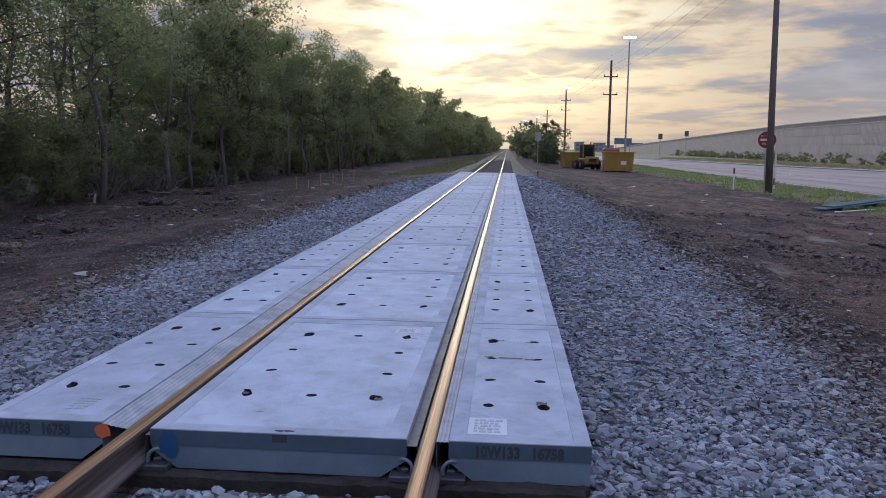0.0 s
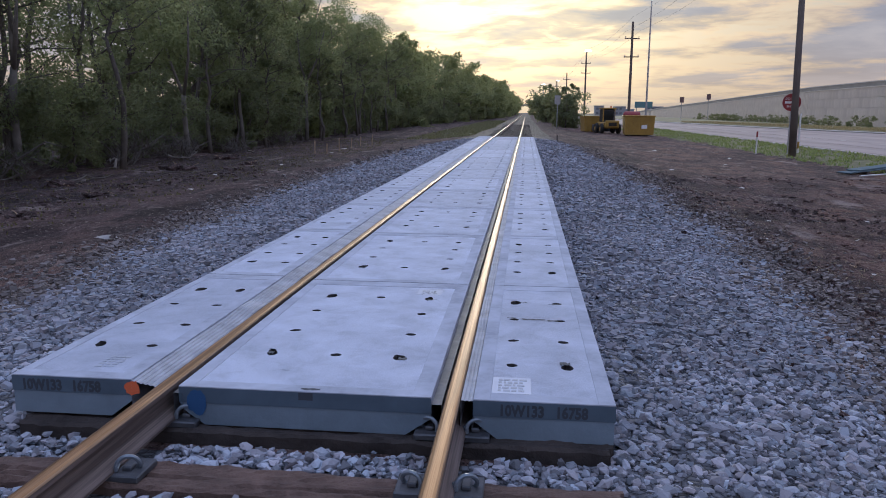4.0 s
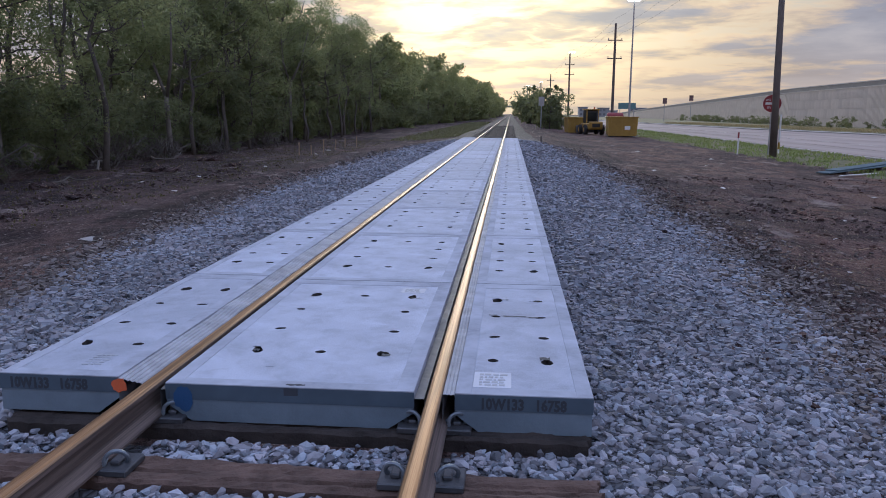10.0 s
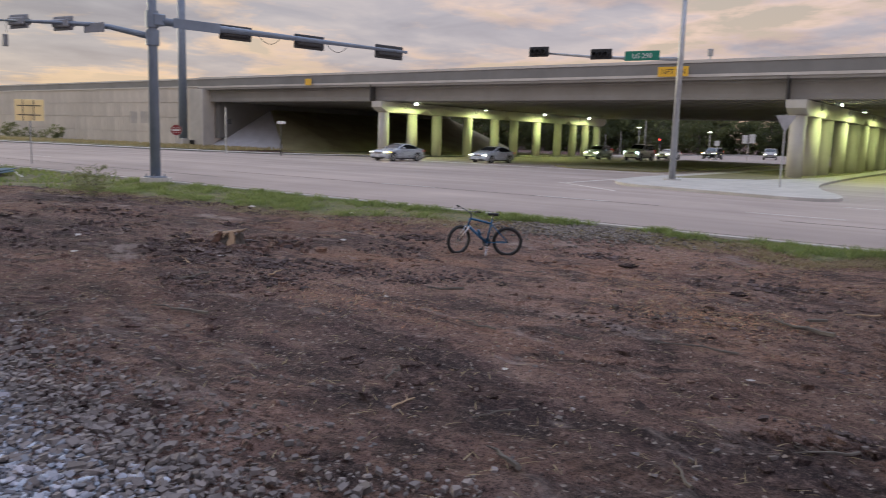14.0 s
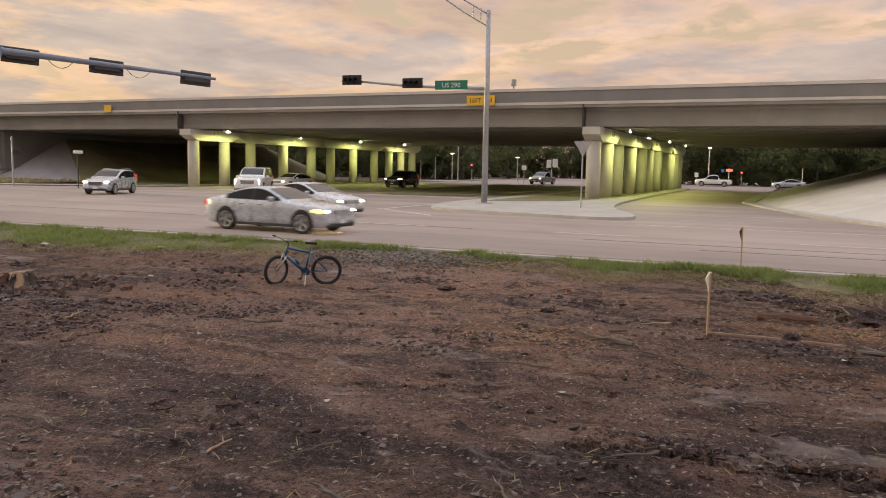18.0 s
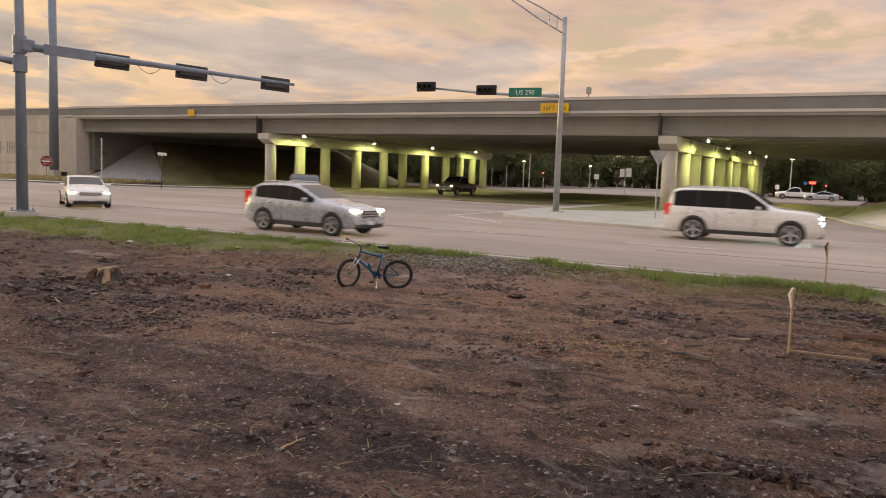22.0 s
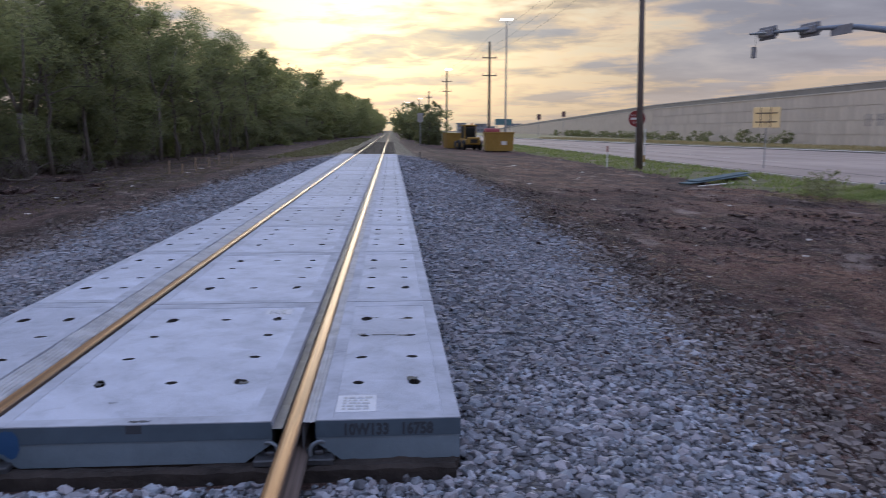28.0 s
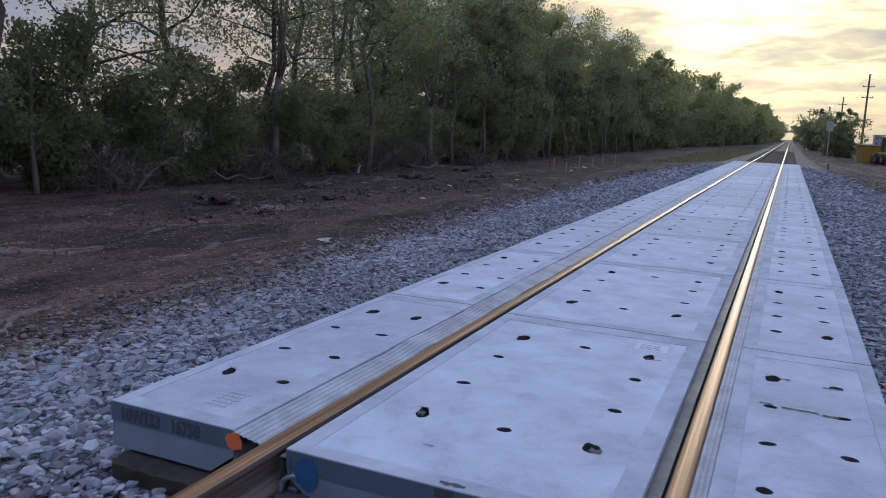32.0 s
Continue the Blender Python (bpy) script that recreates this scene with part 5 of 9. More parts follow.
part("collar", tubed([(0, 0, 6.22), (0, 0, 6.86)], 0.255, 16), M["bluepole"], mast)
part("arm_bracket", boxed((-0.10, -0.34, 6.30), (0.42, 0.06, 6.76), 0.04), M["bluepole"], mast, "bolted arm bracket")
arm_r, arm_l = Vector((9.10, -5.88, 5.97)), Vector((-2.98, 6.40, 6.50))
start, low = Vector((0, 0, 6.50)), Vector((0, 0, 5.85))
p1 = [start, start + (arm_r - start) * 0.25, start + (arm_r - start) * 0.6, arm_r]
part("arm", tubed(p1, [0.16, 0.135, 0.10, 0.06], 12), M["bluepole"], mast, "long tapered mast arm", smooth=True)
p2 = [low, Vector((-0.35, 0.75, 6.02)), Vector((-0.80, 1.72, 6.24)), Vector((-1.15, 2.5, 6.33)), Vector((-1.75, 3.8, 6.40)), arm_l]
part("arm", tubed(p2, [0.14, 0.125, 0.11, 0.10, 0.08, 0.05], 12), M["bluepole"], mast, "curved tapered mast arm", smooth=True)
turn_r = math.degrees(math.atan2(arm_r.y, arm_r.x))
u = (arm_r - start).normalized()
dip = math.degrees(math.atan2(start.z - arm_r.z, math.hypot(arm_r.x, arm_r.y)))
o = part("name_plate", boxed((-0.92, -0.03, -0.20), (0.92, 0.0, 0.20), 0.01), M["bluepole"], mast, "bare grey back of a street name plate")
o.matrix_basis = pose(*(start + u * 1.72), 0, dip, turn_r) @ pose(0, -0.17, -0.02)
for f_ in (0.303, 0.590, 0.925):
    at = start + (arm_r - start) * f_
    signal_head(mast, pose(at.x, at.y, at.z - 0.07, 0, dip, turn_r) @ pose(0, 0.20, 0), GREY_BOX)
turn_l = math.degrees(math.atan2(arm_l.y, arm_l.x))
for f_ in (0.60, 0.895):
    at = low + (arm_l - low) * f_
    signal_head(mast, pose(at.x, at.y, 6.24 + 0.25 * f_, 0, 0, turn_l - 17 + 180) @ pose(0, 0.20, 0) @ Matrix.Scale(0.95, 4), PALE_BOX)
o = part("sign_back", boxed((-0.62, -0.02, -0.22), (0.62, 0.0, 0.16), 0.01), PALE_BOX, mast, "pale bare back of a small sign")
o.matrix_basis = pose(-1.02, 2.25, 6.22, 0, 0, turn_l - 17 + 180) @ pose(0, -0.16, 0)
for f_ in (0.43, 0.70):
    at = start + (arm_r - start) * f_
    part("slack_cable", tubed([at + u * (0.45 * s_) + Vector((0, 0, -0.10 - 0.28 * (1 - s_ * s_))) for s_ in (-1, -0.6, -0.2, 0.2, 0.6, 1)], 0.012, 5), M["black"], mast, "hanging loop of cable")
part("slack_cable", tubed([arm_l + Vector((0.12, -0.30, 0)), arm_l + Vector((0.14, -0.34, -0.55))], 0.010, 5), M["black"], mast)
part("hanging_box", boxed((-2.98, 6.02, 5.42), (-2.80, 6.20, 5.92), 0.02), PALE_BOX, mast, "small pale box hung from the arm")

pole = root("signal_mast", "galvanised signal pole with a short arm and a lamp bracket", "traffic signal", (44.9, 11.5, -0.66))
part("footing", tubed([(0, 0, -0.2), (0, 0, 0.06)], 0.5, 12), M["kerb"], pole)
part("pole", tubed([(0, 0, 0.06), (0, 0, 6.5), (0, 0, 11.25)], [0.19, 0.165, 0.12], 14), M["galv"], pole, smooth=True)
part("arm", tubed([(0, 0, 6.75), (-0.3, 4.5, 6.95), (-0.65, 9.4, 7.42)], [0.11, 0.09, 0.06], 10), M["galv"], pole, smooth=True)
signal_head(pole, pose(-0.65, 8.6, 7.38, 0, 0, 94) @ pose(0, 0.16, 0))
signal_head(pole, pose(-0.35, 4.6, 7.13, 0, 0, 94) @ pose(0, 0.16, 0))
plate = part("street_sign", boxed((-1.02, 0, -0.27), (1.02, 0.025, 0.27), 0.01), M["sign_green"], pole, "green street sign")
plate.matrix_basis = pose(-0.32, 2.15, 6.98, 0, 0, -86)
lettering("US 290", 0.40, M["white"], plate, (0, -0.004, -0.14), (90, 0, 0), align="CENTER")
bm = bmesh.new()
for z in (10.3, 11.0):
    tube(bm, [(0, 0, z), (-0.15, 1.5, z + 0.9), (-0.3, 3.4, 11.0 + (z - 10.3) * 0.6 + 1.5)], 0.045, 6)
for k in (0.3, 0.6):
    tube(bm, [(-0.15 * k * 2, 1.5 * k * 2 * 0.5, 10.3 + 0.6 * k * 1.5), (-0.15 * k * 2, 1.5 * k, 11.1 + 0.9 * k)], 0.03, 5)
part("lamp_bracket", bm, M["galv"], pole, "trussed lamp bracket")
part("lamp_head", boxed((-0.5, 3.2, 12.85), (-0.15, 4.0, 13.0), 0.04), M["galv"], pole)


def octagon(r, y0, y1, m=None):
    bm = bmesh.new()
    prism(bm, [(r * math.cos(t), r * math.sin(t)) for t in [k * math.pi / 16 for k in range(32)]], y0, y1)
    if m is not None:
        bmesh.ops.transform(bm, matrix=m, verts=bm.verts)
    return bm


def no_entry_sign(parent, m, r):
    plate = part("sign_plate", octagon(r, 0.0, 0.02), M["red"], parent, "round red no-entry face")
    plate.matrix_basis = m
    part("bar", boxed((-r * 0.72, -0.006, -r * 0.13), (r * 0.72, -0.0005, r * 0.13)), M["white"], plate, "white bar")
    ob = part("rim", octagon(r * 1.03, 0.004, 0.018), M["white"], plate, "white rim")
    lettering("DO NOT", r * 0.34, M["white"], plate, (0, -0.004, r * 0.30), (90, 0, 0), align="CENTER")
    lettering("ENTER", r * 0.34, M["white"], plate, (0, -0.004, -r * 0.58), (90, 0, 0), align="CENTER")


upole = root("utility_pole", "tall dark weathered timber pole", "utility pole", (16.9, 44.3, -0.95))
part("shaft", tubed([(0, 0, -0.5), (-0.12, 0.02, 5), (-0.28, 0.06, 13.5)], [0.22, 0.19, 0.15], 12), M["wood_pole"], upole, smooth=True)
part("warning_sleeve", tubed([(0.27, -0.05, 0.1), (0.27, -0.05, 2.4)], 0.055, 10), M["white"], upole, "white plastic cable guard")
part("sleeve_band", tubed([(0.27, -0.05, 0.35), (0.27, -0.05, 0.75)], 0.062, 10), M["yellow"], upole, "yellow band")
dne = root("no_entry_sign", "round red do-not-enter sign on a slim post beside a timber pole", "road sign", (16.9, 45.2, -0.9))
part("post", tubed([(0, 0.03, -0.4), (0, 0.03, 3.6)], 0.04, 8), M["galv"], dne)
no_entry_sign(dne, pose(0, -0.03, 3.0, 0, 0, -20), 0.52)
dne = root("no_entry_sign", "round red do-not-enter sign by the bridge corner", "road sign", (56.2, 74.2, -0.7))
part("post", tubed([(0, 0.03, -0.4), (0, 0.03, 2.5)], 0.04, 8), M["galv"], dne)
no_entry_sign(dne, pose(0, -0.03, 1.85, 0, 0, -38), 0.60)

lampp = root("highway_lamp_post", "tall grey lamp post before the retaining wall", "lamp post", (58.6, 76.2, -0.7))
part("plinth", boxed((-0.5, -0.5, -0.2), (0.5, 0.5, 0.9), 0.05), M["coping"], lampp, "concrete plinth")
part("shaft", tubed([(0, 0, 0.9), (0, 0, 24)], [0.52, 0.40], 14), M["bluepole"], lampp, smooth=True)
box_ = part("cabinet", boxed((0.7, -0.3, -0.2), (1.4, 0.3, 0.7), 0.04), M["trim_black"], lampp, "small black cabinet")

post = root("crossing_signal_post", "slim post with a pedestrian signal box", "pedestrian signal", (47.6, 54.4, -0.72))
part("post", tubed([(0, 0, -0.2), (0, 0, 4.1)], 0.07, 8), M["galv"], post)
part("signal_box", boxed((0.08, -0.2, 2.6), (0.5, 0.2, 3.1), 0.03), M["black"], post)
post = root("small_sign_post", "slim post with a small flat box on top", "sign post", (49.0, 48.6, -0.72))
part("post", tubed([(0, 0, -0.2), (0, 0, 2.8)], 0.05, 8), M["trim_black"], post)
part("top_box", boxed((-0.25, -0.25, 2.75), (0.35, 0.25, 3.0), 0.03), M["white"], post)

ysign = root("yield_sign", "yield sign seen from its bare metal back on a slim post", "road sign", (43.6, 5.4, -0.66))
part("post", tubed([(0, 0, -0.2), (0, 0, 3.7)], 0.04, 8), M["galv"], ysign)
bm = bmesh.new()
prism(bm, [(-0.5, 3.65), (0.5, 3.65), (0.0, 2.8)], -0.06, -0.04)
ob = part("plate", bm, M["galv"], ysign, "triangular bare metal plate")
ob.matrix_basis = pose(0, 0, 0, 0, 0, -70)

board = root("sign_board", "cream sign board on one post, seen from its braced back", "road sign", (22.5, 39.7, -0.88), -62)
part("post", tubed([(0.2, 0.062, -0.3), (0.2, 0.062, 3.4)], 0.035, 8), M["galv"], board)
part("board", boxed((-0.66, 0.0, 2.40), (1.10, 0.025, 3.56), 0.012), M["board"], board)
for z in (2.72, 3.22):
    part("brace", boxed((-0.46, -0.03, z - 0.03), (0.92, -0.001, z + 0.03)), M["wood_pole"], board, "dark brace")
for u_ in (-0.12, 0.52):
    part("batten", boxed((u_ - 0.02, -0.045, 2.42), (u_ + 0.02, -0.031, 3.54)), M["wood_pole"], board, "slim upright batten")


# ---- far poles, lights, wires, skyline ----
def power_pole(x, y, h, arms, lamp=False):
    ob = root("power_pole", "distant timber power pole with crossarms", "utility pole", (x, y, -0.8), group="power poles along the track")
    part("shaft", tubed([(0, 0, -0.5), (0, 0, h)], [0.2, 0.13], 8), M["wood_pole"], ob)
    for z in arms:
        arm = part("crossarm", boxed((-0.9, -0.06, z - 0.06), (0.9, 0.06, z + 0.06)), M["wood_pole"], ob)
        for dx in (-0.8, 0.0, 0.8):
            part("insulator", tubed([(dx, 0, z + 0.06), (dx, 0, z + 0.28)], 0.05, 6), M["galv"], arm)
    if lamp:
        part("lamp_arm", tubed([(0, 0, h - 0.4), (0.35, -0.2, h + 0.1)], 0.04, 6), M["galv"], ob)
        part("lamp_head", boxed((-0.25, -0.5, h + 0.05), (0.95, 0.1, h + 0.28), 0.04), M["street_lit"], ob, "lit lamp head")
    return ob


POLES = [(13.8, 95.6, 13.2, (11.2, 9.0)), (12.0, 146, 13.4, (11.3, 9.5)), (11.0, 196, 12.0, (10.4,)), (10.4, 250, 12.0, (10.4,)), (10.0, 310, 12.0, (10.4,))]
for k, (x, y, h, arms) in enumerate(POLES):
    power_pole(x, y, h, arms, k == 1)
tall = root("street_lamp", "tall grey street lamp with a lit head", "street lamp", (18.8, 115, -0.8))
part("shaft", tubed([(0, 0, -0.3), (0, 0, 18.6)], [0.16, 0.09], 8), M["galv"], tall)
part("lamp_head", boxed((-0.9, -0.3, 18.5), (0.9, 0.3, 18.75), 0.05), M["street_lit"], tall, "lit lamp head")
for x, y, h in ((8.1, 330, 13.7), (10.5, 330, 13.4), (13.8, 330, 15.3)):
    tall = root("street_lamp", "distant street lamp with a lit head", "street lamp", (x, y, -0.8), group="far street lamps")
    part("shaft", tubed([(0, 0, -0.3), (0, 0, h)], [0.16, 0.09], 6), M["galv"], tall)
    part("lamp_head", boxed((-0.65, -0.3, h), (0.65, 0.3, h + 0.18), 0.04), M["street_lit"], tall, "lit lamp head")
for dx, z in ((-0.8, 0.28), (0.8, 0.28), (0.0, 2.0)):
    wire = root("overhead_wire", "thin sagging overhead wire between poles", "wire", group="overhead wires")
    bm = bmesh.new()
    chain = [(16.6, 44.3, 13.0)] + [(x, y, h - 2.2) for x, y, h, _ in POLES]
    for (x0, y0, z0), (x1, y1, z1) in zip(chain, chain[1:]):
        tube(bm, [(x0 + (x1 - x0) * s + dx, y0 + (y1 - y0) * s, z0 + (z1 - z0) * s + z - 3.2 * s * (1 - s)) for s in (0, 0.15, 0.3, 0.45, 0.6, 0.75, 0.9, 1.0)], 0.008, 4)
    part("span", bm, M["black"], wire)

rng = random.Random(4)
# panes kept close to the walls' tone, haze put into the colour
FAR_PANE = material("hazy_window", (0.17, 0.18, 0.21), 0.6, vary=0.2, grain=2, stain=0.4, bump=0.0, spec=0.2)
for x, y, w, h in ((56, 600, 6.5, 7), (72.5, 610, 8.5, 6.6), (97, 600, 12, 6.6), (114, 600, 6.5, 7.2), (63.5, 650, 8, 4.6), (84, 650, 9, 4.8), (106, 660, 8, 4.4)):
    b = root("far_building", "hazy flat-roofed building on the skyline", "building", (x, y, -0.9), group="skyline buildings")
    part("wall", boxed((-w / 2, -5, 0), (w / 2, 5, h), 0.1), M["far"], b)
    part("roof", boxed((-w / 2 - 0.3, -5.3, h), (w / 2 + 0.3, 5.3, h + 0.6)), M["far"], b)
    for i in range(int(w // 3)):
        for j in range(int(h // 3.2)):
            part("window", boxed((-w / 2 + 0.8 + i * 3, -5.06, 1.2 + j * 3.2), (-w / 2 + 2.6 + i * 3, -5.005, 2.9 + j * 3.2)), FAR_PANE, b)
for x, y, h in ((48, 240, 7.2), (57, 245, 8.2)):
    g = root("highway_sign", "highway sign on two posts seen from behind", "road sign", (x, y, -0.9))
    part("plate", boxed((-0.62, 0, h - 1.7), (0.62, 0.1, h)), material("weathered_sign_back", (0.16, 0.10, 0.10), 0.7, vary=0.2), g)
    part("post", tubed([(0, 0.15, 0), (0, 0.15, h)], 0.09, 6), M["galv"], g)
g = root("highway_sign", "green highway sign over the road", "road sign", (44, 290, -0.9))
part("plate", boxed((-3.2, 0, 4.2), (3.2, 0.15, 6.4)), material("far_green_sign", (0.12, 0.22, 0.25), 0.6, vary=0.1), g)
for s in (-2.5, 2.5):
    part("post", tubed([(s, 0.3, 0), (s, 0.3, 6.4)], 0.12, 6), M["galv"], g)
post = root("trackside_sign", "grey trackside post with a pale plate at its top", "railway sign", (5.6, 112, -0.8))
part("post", tubed([(0, 0, -0.3), (0, 0, 4.6)], 0.07, 8), M["galv"], post)
part("plate", boxed((-0.42, -0.06, 3.35), (0.42, -0.03, 4.65), 0.02), M["galv"], post, "pale bare metal plate")
post = root("marker_post", "short dark marker post beside the ballast", "post", (3.1, 46.5, -0.75))
part("shaft", boxed((-0.05, -0.03, -0.2), (0.05, 0.03, 0.74), 0.01), M["wood_pole"], post)
far_bridge = root("far_bridge", "small far bridge across the track", "bridge", (0, 900, 0))
part("deck", boxed((-60, 0, 8.6), (60, 8, 10.4)), M["far"], far_bridge)
for s in (-14, 14):
    part("pier", boxed((s - 1, 2, -1), (s + 1, 6, 8.6)), M["far"], far_bridge)

# yellow bins and a loader beside the track
def bin_(x, y, w, d, h, turn):
    ob = root("site_container", "scuffed yellow steel site container on bare soil", "container", (x, y, ground_z(x, y)), turn)
    bm = bmesh.new()
    prism(bm, [(-w / 2, 0.12), (w / 2, 0.12), (w / 2 + 0.12, h), (-w / 2 - 0.12, h)], -d / 2, d / 2)
    part("body", bm, M["yellow"], ob)
    for k in range(5):
        u = -w / 2 + w * (k + 0.5) / 5
        part("rib", boxed((u - 0.05, -d / 2 - 0.07, 0.15), (u + 0.05, -d / 2 - 0.001, h)), M["yellow"], ob)
    part("rim", boxed((-w / 2 - 0.2, -d / 2 - 0.1, h), (w / 2 + 0.2, d / 2 + 0.1, h + 0.12), 0.02), M["yellow"], ob)
    for s in (-1, 1):
        part("skid", boxed((s * w * 0.35 - 0.1, -d / 2, 0), (s * w * 0.35 + 0.1, d / 2, 0.12)), M["iron"], ob)
    return ob


b1 = bin_(13.6, 85.5, 3.0, 5.0, 2.1, -4)
part("notice", boxed((0.2, -2.585, 0.8), (0.8, -2.575, 1.2)), M["white"], b1, "small pale notice")
bin_(9.5, 95.5, 2.6, 4.0, 1.9, 3)
ld = root("wheel_loader", "small yellow wheel loader with a black cab on the soil", "loader", (10.75, 90.6, ground_z(10.75, 90.6)), 10)
ld.scale = (1.25, 1.25, 1.25)
part("chassis", boxed((-0.7, -1.4, 0.5), (0.7, 1.2, 1.1), 0.08), M["yellow"], ld)
part("cab", boxed((-0.6, -0.4, 1.1), (0.6, 0.8, 2.3), 0.08), M["trim_black"], ld, "black cab")
part("window", boxed((-0.5, -0.42, 1.3), (0.5, -0.401, 2.1)), M["window"], ld)
part("counterweight", boxed((-0.65, -1.75, 0.55), (0.65, -1.41, 1.25), 0.08), M["yellow"], ld)
part("nameplate", boxed((-0.38, -1.762, 0.72), (0.38, -1.752, 1.05), 0.004), M["trim_black"], ld, "dark plate")
part("exhaust", tubed([(0.35, -0.9, 1.1), (0.35, -0.9, 2.1)], 0.05, 8), M["iron"], ld)
part("roof", boxed((-0.68, -0.5, 2.3), (0.68, 0.9, 2.42), 0.03), M["yellow"], ld)
part("beacon", tubed([(0.3, 0.1, 2.42), (0.3, 0.1, 2.62)], 0.07, 8), M["orange"], ld)
for sx in (-1, 1):
    part("cab_post", boxed((sx * 0.55 - 0.05, -0.44, 1.1), (sx * 0.55 + 0.05, -0.34, 2.3), 0.01), M["yellow"], ld)
part("bucket", boxed((-0.95, 1.5, 0.15), (0.95, 2.2, 0.85), 0.1), M["iron"], ld)
for sx in (-1, 1):
    part("lift_arm", tubed([(sx * 0.5, 0.6, 1.2), (sx * 0.5, 1.8, 0.6)], 0.08, 6), M["yellow"], ld)
    for y in (-0.9, 0.9):
        bm = bmesh.new()
        lathe(bm, [(0.42, -0.16), (0.48, -0.1), (0.48, 0.1), (0.42, 0.16)], 16, pose(sx * 0.8, y, 0.48, 0, 90, 0))
        wh = part("wheel", bm, M["tyre"], ld)
        part("hub", tubed([(sx * 0.8 + sx * 0.15, y, 0.48), (sx * 0.8 + sx * 0.18, y, 0.48)], 0.2, 12), M["yellow"], wh)


tank = root("fuel_tank", "dull red fuel tank on a frame behind the yellow container", "tank", (13.4, 89.6, ground_z(13.4, 89.6)))
bm = bmesh.new()
lathe(bm, [(0.10, -1.0), (0.42, -0.92), (0.50, -0.8), (0.50, 0.8), (0.42, 0.92), (0.10, 1.0)], 16, pose(0, 0, 2.2, 0, 90, 0))
part("drum", bm, M["red"], tank, smooth=True)
for sx in (-0.7, 0.7):
    for sy in (-0.35, 0.35):
        part("leg", tubed([(sx, sy, 0), (sx, sy * 0.8, 1.9)], 0.04, 6), M["iron"], tank)


# ---- trees ----
def leaf_cloud(centres, radii, count, size, rng, flat=0.75):
    """Small leaf blades in clumps: two triangles each, in random turns."""
    idx = rng.integers(0, len(centres), count)
    d = rng.standard_normal((count, 3))
    d /= np.linalg.norm(d, axis=1)[:, None]
    r = rng.uniform(0.25, 1.0, count) ** 0.6
    p = centres[idx] + d * (r * radii[idx])[:, None] * (1, 1, flat)
    a = rng.standard_normal((count, 3))
    a /= np.linalg.norm(a, axis=1)[:, None]
    b = np.cross(a, rng.standard_normal((count, 3)))
    b /= np.linalg.norm(b, axis=1)[:, None]
    s = rng.uniform(0.6, 1.4, count)[:, None] * size
    a, b = a * s, b * s * 0.55
    quad = np.stack([p - a, p + b, p + a * 1.1, p - b], 1)
    return quad


def quads_mesh(name, quad):
    n = len(quad)
    return raw_mesh(name, quad.reshape(-1, 3), np.arange(4 * n).reshape(n, 4))


def tree_parts(seed, h, crown_from, spread_, leaves, size, gaps=0.35, lean=0.0, bare=0.0, loose=1.0, far=False):
    """Meshes of one tree: trunk with limbs, and a crown of leaf blades in clumps round the twigs."""
    rng = np.random.default_rng(seed)
    bm = bmesh.new()
    pts = [np.array([0, 0, -0.3])]
    n = 7
    for k in range(1, n + 1):
        pts.append(np.array([lean * k / n * h * 0.3 + rng.normal(0, 0.02 * h), rng.normal(0, 0.02 * h), h * 0.93 * k / n]))
    r0 = 0.012 * h + 0.03
    tube(bm, pts, [r0 * (1 - 0.85 * k / n) for k in range(n + 1)], 7)
    centres, radii = [], []
    limbs = 10 if far else int(rng.integers(11, 16))
    for i in range(limbs):
        u = crown_from + (0.97 - crown_from) * (i + rng.uniform(0, 0.8)) / limbs
        k = min(int(u * n), n - 1)
        at = pts[k] + (pts[k + 1] - pts[k]) * (u * n - k)
        az = rng.uniform(0, 2 * np.pi)
        out = spread_ * (1.05 - 0.65 * abs(u - 0.55) / 0.5) * rng.uniform(0.6, 1.15)
        mid = at + np.array([np.cos(az), np.sin(az), 0.35]) * out * 0.5 + rng.normal(0, 0.12, 3)
        tip = at + np.array([np.cos(az), np.sin(az), rng.uniform(0.2, 0.7)]) * out
        tube(bm, [at, mid, tip], [r0 * 0.42 * (1 - u * 0.5), r0 * 0.25 * (1 - u * 0.5), 0.012], 5, caps=False)
        for s in range(3):
            q = mid + (tip - mid) * rng.uniform(0.0, 0.8)
            e = q + rng.normal(0, 0.28, 3) * out
            tube(bm, [q, e], [r0 * 0.12, 0.008], 4, caps=False)
            if rng.random() > gaps:
                centres.append(e)
                radii.append(out * rng.uniform(0.18, 0.34) * loose)
        if rng.random() > gaps * 0.5:
            centres.append(tip)
            radii.append(out * rng.uniform(0.24, 0.42) * loose)
    trunk = bpy.data.meshes.new("trunk")
    bm.to_mesh(trunk)
    bm.free()
    trunk.materials.append(M["bark"])
    trunk.shade_smooth()
    centres, radii = np.array(centres), np.array(radii)
    quad = leaf_cloud(centres, radii, int(leaves * (1 - bare)), size, rng)
    if far:
        quad = quad[:, :3]
        n = len(quad)
        crown = raw_mesh("crown", quad.reshape(-1, 3), np.arange(3 * n).reshape(n, 3))
    else:
        crown = quads_mesh("crown", quad)
    return trunk, crown


